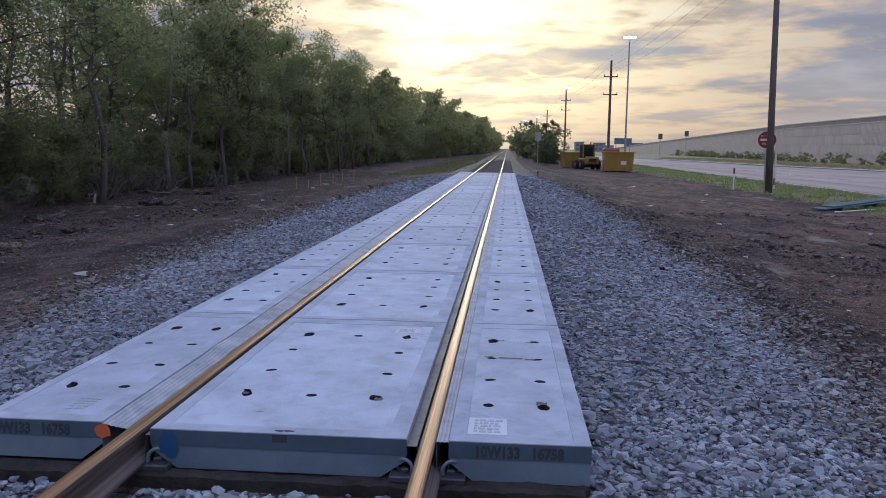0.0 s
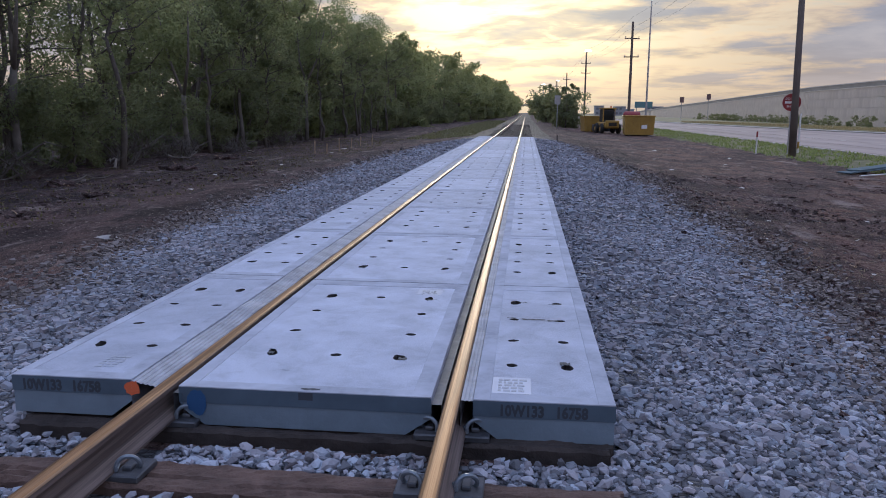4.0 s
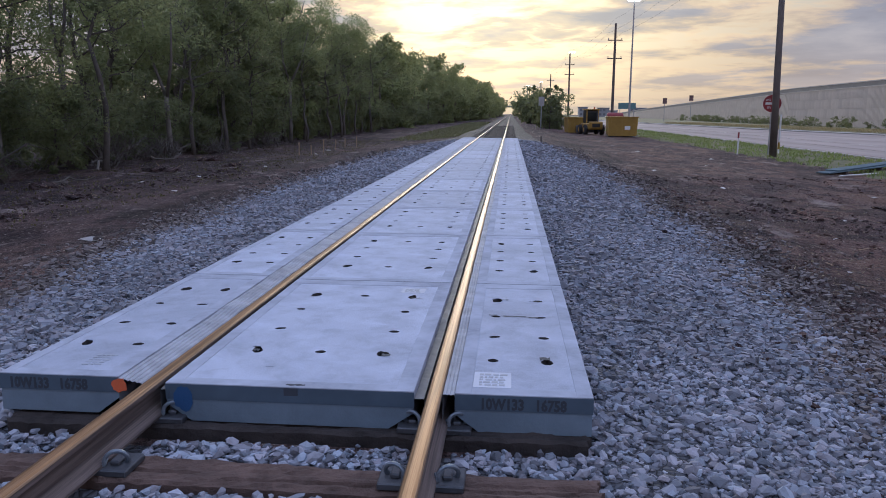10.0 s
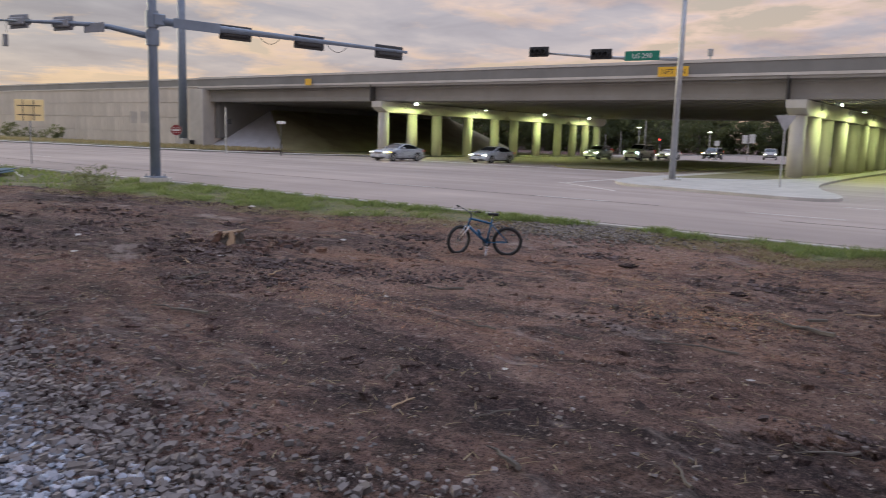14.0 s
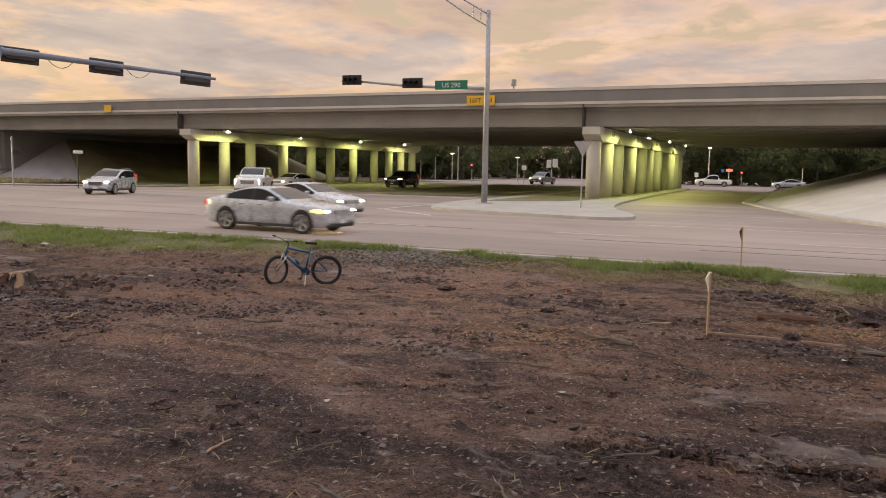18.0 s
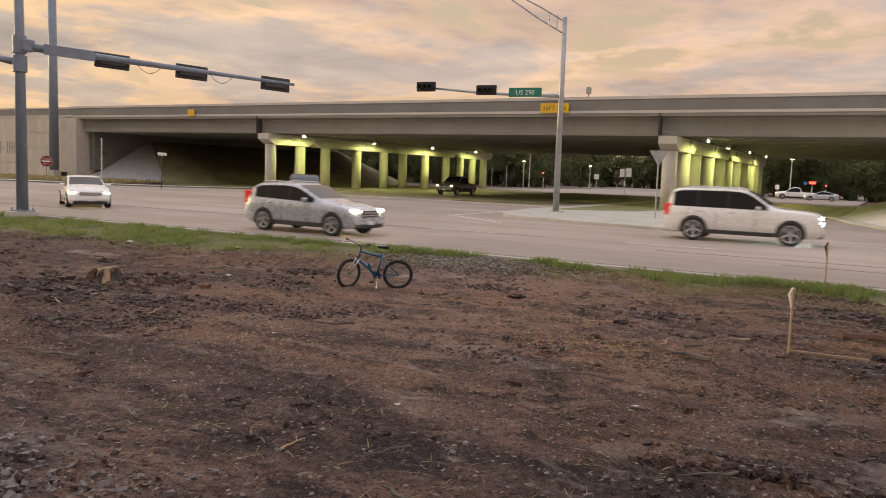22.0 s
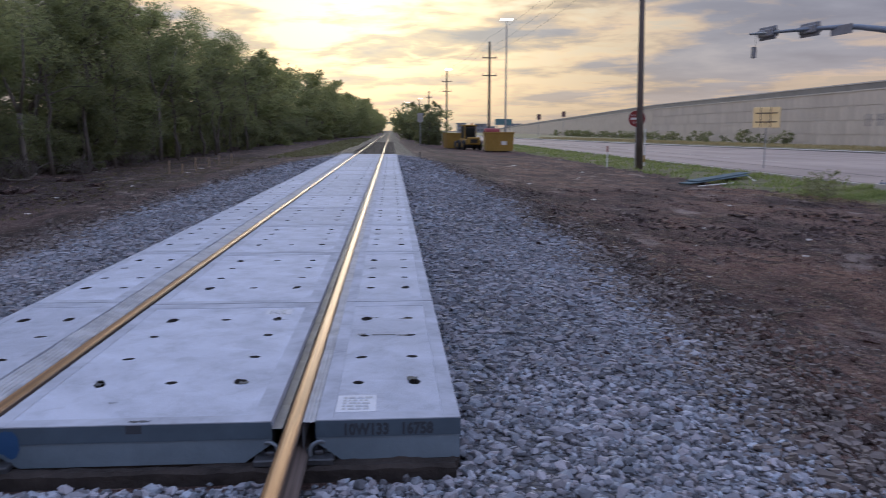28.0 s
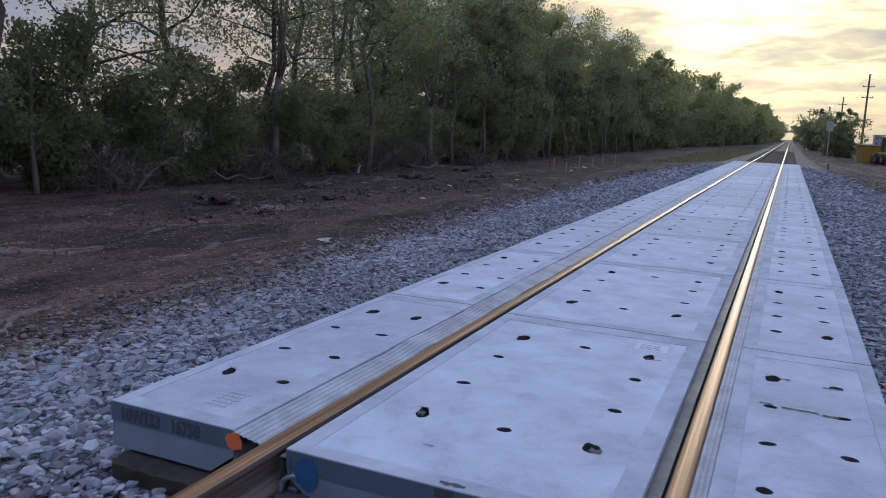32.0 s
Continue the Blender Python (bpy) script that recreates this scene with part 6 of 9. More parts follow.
def plant_tree(name, meshes, mat, x, y, turn, scale, label, category="tree", group=""):
    ob = root(name, label, category, (x, y, float(base_z(x, y)) - (0.05 if category == "tree" else 0.12 * scale)), turn, group)
    ob.scale = (scale, scale, scale * 1.0)
    for nm, me in zip(("trunk", "crown"), meshes):
        o = new(nm, me)
        o.parent = ob
        if not me.materials:
            me.materials.append(mat)
    return ob


TREES = [tree_parts(s, h, c, sp, n, sz, g, loose=1.5) for s, h, c, sp, n, sz, g in (
    (1, 10.5, 0.22, 3.4, 9400, 0.058, 0.28), (2, 11.5, 0.24, 3.2, 9000, 0.058, 0.32), (3, 9.5, 0.22, 3.2, 9000, 0.058, 0.28), (4, 12.0, 0.26, 3.6, 9600, 0.060, 0.32))]
DENSE = [tree_parts(s, h, 0.22, sp, 10500, 0.072, 0.30, loose=1.35) for s, h, sp in ((41, 11.5, 3.4), (42, 12.5, 3.2))]
LOW = [tree_parts(s, h, 0.06, sp, 3000, 0.26, 0.10, loose=1.6, far=True) for s, h, sp in ((51, 10.5, 3.6), (52, 11.5, 3.4), (53, 9.5, 3.8))]
THIN = [tree_parts(s, h, c, sp, n, sz, g) for s, h, c, sp, n, sz, g in ((11, 8.5, 0.45, 2.0, 3800, 0.07, 0.45), (12, 10.5, 0.55, 2.2, 4000, 0.07, 0.5))]
SHRUBS = [tree_parts(s, h, 0.02, sp, n, 0.066, 0.12, loose=1.4) for s, h, sp, n in ((21, 3.6, 1.9, 5000), (22, 2.8, 1.8, 4600), (23, 4.4, 2.1, 5400))]
FAR_SHRUBS = [tree_parts(s, h, 0.02, sp, 1500, 0.17, 0.10, loose=1.3, far=True) for s, h, sp in ((24, 3.6, 1.9), (25, 2.8, 1.8), (26, 4.4, 2.1))]
BEYOND = [tree_parts(s, h, 0.06, sp, 1300, 0.38, 0.10, loose=1.6, far=True) for s, h, sp in ((54, 10.5, 3.6), (55, 11.5, 3.4), (56, 9.5, 3.8))]
BEYOND_SHRUBS = [tree_parts(s, h, 0.02, sp, 700, 0.24, 0.10, loose=1.3, far=True) for s, h, sp in ((27, 3.6, 1.9), (28, 2.8, 1.8), (29, 4.4, 2.1))]
BARE = tree_parts(31, 13.0, 0.5, 3.0, 2600, 0.09, 0.6)
for me in TREES + LOW + DENSE:
    me[1].materials.append(M["leaf"])
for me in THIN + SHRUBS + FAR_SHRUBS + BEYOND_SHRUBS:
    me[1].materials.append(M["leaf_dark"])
BARE[1].materials.append(M["leaf_brown"])


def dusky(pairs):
    """The same trees with dusk's shade put into a darker leaf colour."""
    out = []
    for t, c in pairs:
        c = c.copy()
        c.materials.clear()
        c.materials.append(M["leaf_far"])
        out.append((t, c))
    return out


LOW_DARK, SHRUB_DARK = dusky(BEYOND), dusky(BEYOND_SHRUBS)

rng = random.Random(7)
EDGE = "leafy dark green tree at the wood's edge"
y = 2.0
while y < 150:
    dense = y > 38
    pick = (DENSE + LOW[:1] if y < 90 else LOW)[rng.randrange(3)] if dense else TREES[rng.randrange(4)]
    plant_tree("tree", pick, M["leaf"], rng.uniform(-17.8, -15.6), y + rng.uniform(-1.0, 1.0), rng.uniform(0, 360), rng.uniform(0.85, 1.1), EDGE, group="trees of the wood")
    if (dense and y < 110 and rng.random() < 0.5) or rng.random() < 0.15:
        plant_tree("tree", TREES[rng.randrange(4)] if not dense else LOW[rng.randrange(3)], M["leaf"], rng.uniform(-24, -20.5), y + rng.uniform(-1.0, 1.0), rng.uniform(0, 360), rng.uniform(0.9, 1.12), EDGE, group="trees of the wood")
    if rng.random() < 0.7 and y < 90:
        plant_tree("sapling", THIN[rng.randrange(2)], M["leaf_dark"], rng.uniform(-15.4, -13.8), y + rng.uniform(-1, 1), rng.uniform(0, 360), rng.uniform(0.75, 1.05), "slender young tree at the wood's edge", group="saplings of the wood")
    y += 3.7 if y < 38 else 3.4 if y < 60 else 4.2
y = 0.0
while y < 300:
    k = rng.randrange(3)
    near = float(np.interp(y, (140, 260, 300), (0.0, 5.5, 6.0)))
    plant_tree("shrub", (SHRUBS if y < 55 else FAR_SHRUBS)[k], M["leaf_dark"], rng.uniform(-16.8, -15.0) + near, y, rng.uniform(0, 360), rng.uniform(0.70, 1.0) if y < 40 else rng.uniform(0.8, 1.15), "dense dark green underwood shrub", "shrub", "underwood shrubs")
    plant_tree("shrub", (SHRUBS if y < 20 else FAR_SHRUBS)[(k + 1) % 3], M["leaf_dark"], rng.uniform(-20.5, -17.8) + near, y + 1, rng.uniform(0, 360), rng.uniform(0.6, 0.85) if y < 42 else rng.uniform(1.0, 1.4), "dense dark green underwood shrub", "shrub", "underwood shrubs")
    y += 1.5 if y < 45 else 2.6 if y < 140 else 4.0
plant_tree("tree", BARE, M["leaf_brown"], -17.0, 45.0, 40, 1.05, "tall tree with sparse brown foliage")
plant_tree("tree", BARE, M["leaf_brown"], -18.5, 52.0, 160, 1.0, "tall tree with sparse brown foliage")



def brush_pile(x, y, w, h, seed):
    """A tangle of dead stems and twigs heaped at the wood's edge."""
    rng = random.Random(seed)
    ob = root("brush_pile", "tangled heap of bare grey-brown dead brush at the wood's edge", "brush pile", (x, y, ground_z(x, y)), rng.uniform(0, 360), "brush piles by the wood")
    for k in range(7):
        a, lean = rng.uniform(0, 6.28), rng.uniform(0.5, 1.2)
        p = Vector((rng.uniform(-0.4, 0.4) * w, rng.uniform(-0.25, 0.25) * w, -0.05))
        q = p + Vector((math.cos(a) * lean * h, math.sin(a) * lean * h, h * rng.uniform(0.5, 0.9)))
        e = q + Vector((math.cos(a) * h * 0.4, math.sin(a) * h * 0.4, rng.uniform(-0.25, 0.35) * h))
        part("dead_stem", tubed([p, (p + q) / 2 + Vector((0, 0, 0.10 * h)), q, e], [0.035, 0.03, 0.022, 0.01], 5), M["bark"], ob, "bent bare stem")
    bm = bmesh.new()
    for k in range(210):
        a = rng.uniform(0, 6.28)
        p = Vector((rng.gauss(0, 0.30) * w, rng.gauss(0, 0.22) * w, rng.uniform(0, 0.5) * h))
        q = p + Vector((math.cos(a) * 0.45, math.sin(a) * 0.45, rng.uniform(0.0, 0.5) * h))
        e = q + Vector((rng.uniform(-0.4, 0.4), rng.uniform(-0.4, 0.4), rng.uniform(-0.25, 0.25)))
        tube(bm, [p, q, e], [0.011, 0.008, 0.003], 3, caps=False)
    tagged(part("tangle", bm, M["bark"], ob, "tangle of thin dead twigs"), kind="stuff")


for k, (x, y, w, h) in enumerate(((-15.2, 26.5, 2.6, 1.6), (-14.9, 30.5, 2.2, 1.3), (-15.0, 18.0, 2.4, 1.5), (-14.6, 36.5, 2.0, 1.0), (-15.0, 12.5, 2.2, 1.4), (-14.8, 45.0, 2.4, 1.1))):
    brush_pile(x, y, w, h, 70 + k)


def forked_trunk(x, y, h, fork, seed):
    """A slim pale trunk that forks, its crown lost among the others."""
    rng = random.Random(seed)
    ob = root("tree", "slim pale forked trunk at the wood's edge", "tree", (x, y, ground_z(x, y) - 0.1), rng.uniform(0, 360), "trees of the wood")
    base = [Vector((rng.uniform(-0.05, 0.05) * k, rng.uniform(-0.05, 0.05) * k, fork * k / 3)) for k in range(4)]
    part("trunk", tubed(base, [0.15, 0.125, 0.115, 0.105], 9), M["pale_bark"], ob, smooth=True)
    for sgn in (-1, 1):
        tip = base[-1] + Vector((sgn * (h - fork) * rng.uniform(0.15, 0.4), rng.uniform(-0.5, 0.5), h - fork))
        mid = base[-1].lerp(tip, 0.4) + Vector((sgn * 0.22, 0, 0))
        part("limb", tubed([base[-1] - Vector((0, 0, 0.1)), mid, tip], [0.085, 0.06, 0.02], 7), M["pale_bark"], ob, smooth=True)
    quad = leaf_cloud(np.array([(rng.uniform(-1.6, 1.6), rng.uniform(-1.6, 1.6), fork + (h - fork) * rng.uniform(0.5, 1.1)) for _ in range(12)]), np.full(12, 0.9), 3000, 0.06, np.random.default_rng(seed))
    mesh_part("crown", quads_mesh("crown", quad), M["leaf"], ob)


for k, (x, y, h, fork) in enumerate(((-15.4, 41.5, 8.5, 3.4), (-16.6, 39.0, 9.0, 4.6), (-14.8, 31.5, 7.0, 3.0), (-15.3, 24.0, 7.5, 4.2), (-14.9, 52.0, 8.0, 4.4), (-15.2, 57.0, 8.5, 5.0), (-15.0, 19.5, 7.0, 3.6))):
    forked_trunk(x, y, h, fork, 90 + k)

# the wood goes on far along the track
y = 150.0
while y < 620:
    k = rng.randrange(4)
    plant_tree("tree", LOW[k % 3], M["leaf"], float(np.interp(y, (150, 260, 620), (-15.5, -10.0, -6.5))) + rng.uniform(-1.5, 1.0), y, rng.uniform(0, 360), rng.uniform(1.0, 1.35), "leafy tree far along the track", group="trees of the wood")
    y += 5.5 if y < 300 else 11
for x, y, s in ((6.9, 118, 0.60), (7.5, 120, 0.56), (7.1, 116, 0.50), (7.3, 122, 0.64), (6.5, 121, 0.42), (8.4, 119, 0.26), (8.9, 117, 0.22), (8.2, 116, 0.28), (5.5, 170, 0.80), (6.4, 173, 0.74), (4.9, 176, 0.66), (7.2, 168, 0.56), (5.9, 180, 0.72), (5.8, 230, 0.7), (8.5, 300, 0.8), (6.0, 380, 0.9), (7.0, 470, 1.0), (5.5, 560, 1.1)):
    plant_tree("tree", FAR_SHRUBS[rng.randrange(3)], M["leaf_dark"], x, y, rng.uniform(0, 360), s * 2.6, "small leafy tree beside the track", group="trees by the line")

# young plants along the retaining wall
for k in range(96):
    y = 107 + k * 1.9 + rng.uniform(-1, 1)
    x = bx(y) - rng.uniform(1.6, 7.5 if y > 125 else 3.0)
    plant_tree("young_plant", BEYOND_SHRUBS[k % 3], M["leaf_dark"], x, y, rng.uniform(0, 360), rng.uniform(0.22, 0.58), "young green shrub before the retaining wall", "shrub", "plants along the wall")

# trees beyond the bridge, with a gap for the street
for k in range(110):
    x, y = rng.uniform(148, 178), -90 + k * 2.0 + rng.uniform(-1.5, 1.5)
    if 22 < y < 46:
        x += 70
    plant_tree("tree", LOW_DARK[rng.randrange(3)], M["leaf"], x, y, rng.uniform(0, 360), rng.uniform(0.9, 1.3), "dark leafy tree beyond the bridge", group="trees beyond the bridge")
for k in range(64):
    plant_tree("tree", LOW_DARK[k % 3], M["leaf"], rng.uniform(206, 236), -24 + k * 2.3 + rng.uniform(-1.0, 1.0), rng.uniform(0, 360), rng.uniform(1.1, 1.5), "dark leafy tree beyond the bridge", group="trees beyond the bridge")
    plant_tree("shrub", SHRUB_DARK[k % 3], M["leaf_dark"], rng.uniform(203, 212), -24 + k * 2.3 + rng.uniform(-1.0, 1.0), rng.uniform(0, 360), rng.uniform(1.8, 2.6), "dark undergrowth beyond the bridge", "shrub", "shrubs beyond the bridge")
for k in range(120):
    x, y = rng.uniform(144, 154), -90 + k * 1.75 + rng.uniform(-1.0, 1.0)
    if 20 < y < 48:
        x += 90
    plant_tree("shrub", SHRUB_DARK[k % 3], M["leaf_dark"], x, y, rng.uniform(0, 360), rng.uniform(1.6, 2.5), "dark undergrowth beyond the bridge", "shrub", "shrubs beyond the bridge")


# ---- vehicles ----
def skin(bm, rows, mi=0, close_ends=True):
    """Faces across rows of points of one length."""
    vs = [[bm.verts.new(p) for p in r] for r in rows]
    for a, b in zip(vs, vs[1:]):
        for i in range(len(a) - 1):
            bm.faces.new([a[i], a[i + 1], b[i + 1], b[i]]).material_index = mi
    if close_ends:
        bm.faces.new(vs[0])
        bm.faces.new(vs[-1][::-1])
    bmesh.ops.recalc_face_normals(bm, faces=bm.faces)
    return vs


# side views: (distance from the tail, height), (distance from the nose, height), belt at tail and nose, and where the glass lies
SHAPES = {
    "long_sedan": dict(tail=((0, 0.62), (0.02, 0.92), (0.06, 1.05), (0.30, 1.10), (0.62, 1.13), (1.20, 1.33), (1.70, 1.445), (2.2, 1.48)), nose=((2.75, 1.475), (2.40, 1.42), (1.95, 1.22), (1.62, 1.06), (1.30, 1.02), (0.70, 0.97), (0.18, 0.90), (0.04, 0.80), (0, 0.50)),
                       belt=(1.055, 1.00), sill=0.20, lamp=0.74, blunt=0.62, screen=(2.42, 1.66), back=(0.70, 1.62), side=(1.02, 1.86), cuts=(0.0, 0.50, 1.0)),
    "saloon": dict(tail=((0, 0.66), (0.03, 0.95), (0.12, 1.06), (0.55, 1.09), (1.05, 1.26), (1.60, 1.41), (2.1, 1.455)), nose=((2.55, 1.45), (2.15, 1.37), (1.70, 1.18), (1.30, 1.03), (0.85, 0.98), (0.34, 0.89), (0.07, 0.78), (0, 0.50)),
                   belt=(0.99, 0.93), sill=0.19, lamp=0.70, blunt=0.55, screen=(2.22, 1.36), back=(0.66, 1.50), side=(0.80, 1.54), cuts=(0.0, 0.14, 0.54, 1.0)),
    "crossover": dict(tail=((0, 0.62), (0.03, 0.95), (0.10, 1.12), (0.30, 1.42), (0.48, 1.58), (0.80, 1.65), (1.7, 1.68)), nose=((2.75, 1.67), (2.35, 1.60), (1.85, 1.36), (1.42, 1.17), (1.15, 1.11), (0.65, 1.06), (0.22, 0.95), (0.06, 0.80), (0, 0.50)),
                      belt=(1.16, 1.00), sill=0.25, lamp=0.86, blunt=0.56, screen=(2.42, 1.48), back=(0.13, 0.46), side=(0.55, 1.74), cuts=(0.0, 0.22, 0.60, 1.0)),
    "wagon": dict(tail=((0, 0.62), (0.02, 1.05), (0.08, 1.18), (0.22, 1.50), (0.34, 1.68), (0.60, 1.77), (1.8, 1.80)), nose=((2.75, 1.79), (2.38, 1.72), (1.92, 1.46), (1.55, 1.24), (1.35, 1.18), (0.70, 1.13), (0.18, 1.05), (0.05, 0.90), (0, 0.52)),
                  belt=(1.16, 1.10), sill=0.26, lamp=0.92, blunt=0.60, screen=(2.44, 1.62), back=(0.10, 0.33), side=(0.42, 1.82), cuts=(0.0, 0.26, 0.62, 1.0)),
    "large": dict(tail=((0, 0.68), (0.02, 1.14), (0.06, 1.29), (0.15, 1.68), (0.26, 1.89), (0.50, 1.97), (1.9, 1.99)), nose=((2.85, 1.98), (2.48, 1.91), (2.05, 1.62), (1.70, 1.37), (1.52, 1.31), (0.70, 1.27), (0.14, 1.20), (0.03, 1.02), (0, 0.54)),
                  belt=(1.27, 1.22), sill=0.29, lamp=1.03, blunt=0.68, screen=(2.54, 1.78), back=(0.07, 0.25), side=(0.32, 1.90), cuts=(0.0, 0.27, 0.60, 1.0)),
    "pickup": dict(tail=((0, 0.70), (0.02, 1.12), (0.20, 1.16), (1.86, 1.16), (1.96, 1.20), (2.08, 1.55), (2.20, 1.80), (2.55, 1.90)), nose=((2.70, 1.89), (2.36, 1.81), (1.90, 1.52), (1.50, 1.27), (1.28, 1.21), (0.70, 1.18), (0.20, 1.10), (0.05, 0.90), (0, 0.58)),
                   belt=(1.13, 1.13), sill=0.34, lamp=0.93, blunt=0.62, screen=(2.46, 1.55), back=(1.99, 2.16), side=(2.16, 1.70), cuts=(0.0, 0.42, 1.0)),
}


def car(label, paint, L, W, shape, kind="sedan", lights="head_on", wheel_r=0.33, amber=False):
    """A car headed along +y, wheels on z = 0: sections drawn along its side view, with panes laid on them."""
    ob = root(kind, label, {"pickup_truck": "pickup truck", "sedan": "car", "suv": "car"}[kind])
    h, f, r = W / 2, L / 2, -L / 2
    form = SHAPES[shape]
    top_line = [(r + d, z) for d, z in form["tail"]] + [(f - d, z) for d, z in form["nose"]]
    H, sill, zl, blunt, cuts = max(z for _, z in top_line), form["sill"], form["lamp"], form["blunt"], form["cuts"]
    screen, back, side = (f - form["screen"][0], f - form["screen"][1]), (r + form["back"][0], r + form["back"][1]), (r + form["side"][0], f - form["side"][1])

    def belt(y):
        u = min(1.0, max(0.0, (y - r) / L))
        return form["belt"][0] * (1 - u) + form["belt"][1] * u

    line = rounded(top_line, 2)
    ty, tz = [p[0] for p in line], [p[1] for p in line]
    roof_w = 0.77 if kind == "sedan" else 0.83

    def top(y):
        return float(np.interp(y, ty, tz))

    def half_w(y):
        e = max(0.0, abs(y) - (f - 0.75)) / 0.75
        return h * (1.0 - 0.13 * e * e)

    def crown(y):
        """Half width where the roof or bonnet turns over."""
        u = min(1.0, max(0.0, (top(y) - belt(y) - 0.06) / (H - belt(y) - 0.06)))
        return half_w(y) * (0.91 * (1 - u) + roof_w * u)

    rows = []
    for y in sorted(set(round(v, 3) for v in ty)):
        w, t = half_w(y), top(y)
        e = max(0.0, abs(y) - (f - 0.35)) / 0.35
        z0 = sill + 0.10 * e * e
        b = min(belt(y), t - 0.045)
        half = [(w * 0.86, z0), (w * 0.965, z0 + 0.07), (w * 0.995, z0 + (b - z0) * 0.40), (w, z0 + (b - z0) * 0.62), (w * 0.985, b - 0.07), (w * 0.945, b)]
        c = crown(y)
        half += [(c + (w * 0.945 - c) * 0.05, max(b + 0.005, t - 0.055)), (c * 0.90, t - 0.012), (c * 0.5, t + 0.008)]
        rows.append([(-x, y, z) for x, z in half] + [(x, y, z) for x, z in half[::-1]])
    bm = bmesh.new()
    skin(bm, rows)
    body = part("body", bm, paint, ob, smooth=True)

    def sheet(name, grid, mat, thick, label=""):
        """A thin shell over a grid of points, its outer side where the grid is."""
        bm = bmesh.new()
        vs = [[bm.verts.new(p) for p in g] for g in grid]
        for a, b in zip(vs, vs[1:]):
            for i in range(len(a) - 1):
                bm.faces.new([a[i], a[i + 1], b[i + 1], b[i]])
        bmesh.ops.recalc_face_normals(bm, faces=bm.faces)
        part(name, bm, mat, ob, label, True)

    def across(name, y0, y1):
        grid = []
        for k in range(9):
            y = y0 + (y1 - y0) * k / 8
            s = (top(y + 0.02) - top(y - 0.02)) / 0.04
            n = Vector((0, -s, 1)).normalized() * 0.012
            c = crown(y) * 0.90
            grid.append([(c * u, y + n.y, top(y) - 0.012 + 0.02 * (1 - u * u) + n.z) for u in (-1, -0.75, -0.4, 0, 0.4, 0.75, 1)])
        sheet(name, grid, M["window"], 0.0)

    across("windscreen", *screen)
    across("rear_window", *back)

    def flank(s, y, z, out):
        """A point on the glasshouse's side, pushed outwards."""
        w, c, t, bt = half_w(y) * 0.945, crown(y), top(y) - 0.055, belt(y)
        return (s * (w + (c + (w - c) * 0.05 - w) * (z - bt) / max(0.05, t - bt) + out), y, z)

    def glazing(name, s, y0, y1, rise, drop, out, mat, label=""):
        grid = []
        for k in range(15):
            y = y0 + (y1 - y0) * k / 14
            lo = belt(y) + rise
            hi = max(lo + 0.005, top(y) - 0.055 - drop)
            grid.append([flank(s, y, z, out) for z in (lo, (lo + hi) / 2, hi)])
        sheet(name, grid, mat, 0.0, label)

    drop = 0.03 if kind == "sedan" else 0.06
    for s in (-1, 1):
        glazing("window_surround", s, side[0] - 0.04, side[1] + 0.06, 0.006, drop - 0.022, 0.004, M["trim_black"], "black window surround")
        for u, v in zip(cuts, cuts[1:]):
            glazing("side_window", s, side[0] + (side[1] - side[0]) * u + 0.025, side[0] + (side[1] - side[0]) * v - 0.025, 0.028, drop, 0.009, M["side_glass"])
    # wheels in dark arches
    track, axles = h - 0.10, (r + 0.20 * L, f - 0.185 * L)
    for y in axles:
        for s in (-1, 1):
            bm = bmesh.new()
            R = wheel_r * 1.17
            prism(bm, [(y + R * math.cos(t), wheel_r + R * math.sin(t)) for t in [math.pi * k / 14 for k in range(15)]] + [(y - R, sill + 0.01), (y + R, sill + 0.01)], min(s * (h - 0.2), s * (h + 0.004)), max(s * (h - 0.2), s * (h + 0.004)), "x")
            part("wheel_arch", bm, M["trim_black"], body, "black wheel arch")
            w = root_part("wheel", ob, (s * (track + 0.010), y, wheel_r))
            bm = bmesh.new()
            lathe(bm, [(wheel_r * 0.70, -0.10), (wheel_r * 0.96, -0.115), (wheel_r, -0.08), (wheel_r, 0.08), (wheel_r * 0.96, 0.115), (wheel_r * 0.70, 0.10)], 24, pose(0, 0, 0, 0, 90, 0))
            w.data = bm_mesh("wheel", bm, M["tyre"])
            bm = bmesh.new()
            lathe(bm, [(wheel_r * 0.68, -0.09), (wheel_r * 0.74, 0.112), (wheel_r * 0.64, 0.104), (wheel_r * 0.60, 0.05), (wheel_r * 0.16, 0.06), (0.02, 0.07)], 20, pose(0, 0, 0, 0, 90 * s, 0))
            for k in range(5):
                t = 2 * math.pi * k / 5
                box(bm, (0.06, -0.045, 0.0), (0.114, 0.045, wheel_r * 0.66), 0.0, 0, pose(0, 0, 0, math.degrees(t), 0, 0) if s > 0 else pose(0, 0, 0, math.degrees(t), 0, 180))
            part("rim", bm, M["rim"], w, "alloy rim")
    # lamps, grille, bumper, mirrors, handles, sills, plates
    def sided(s, a, b):
        return (min(s * a, s * b), max(s * a, s * b))

    tz_ = (0.88, 1.00, 1.0)[("sedan", "suv", "pickup_truck").index(kind)]
    for s in (-1, 1):
        x0, x1 = sided(s, h * (blunt + 0.06), h * 0.885)
        o = part("headlight", boxed((x0, f - 0.26, zl - 0.05), (x1, f - 0.040, zl + 0.042), 0.03), M[lights], ob, "lit headlight")
        if amber:
            x0, x1 = sided(s, h * 0.84, h * 0.985)
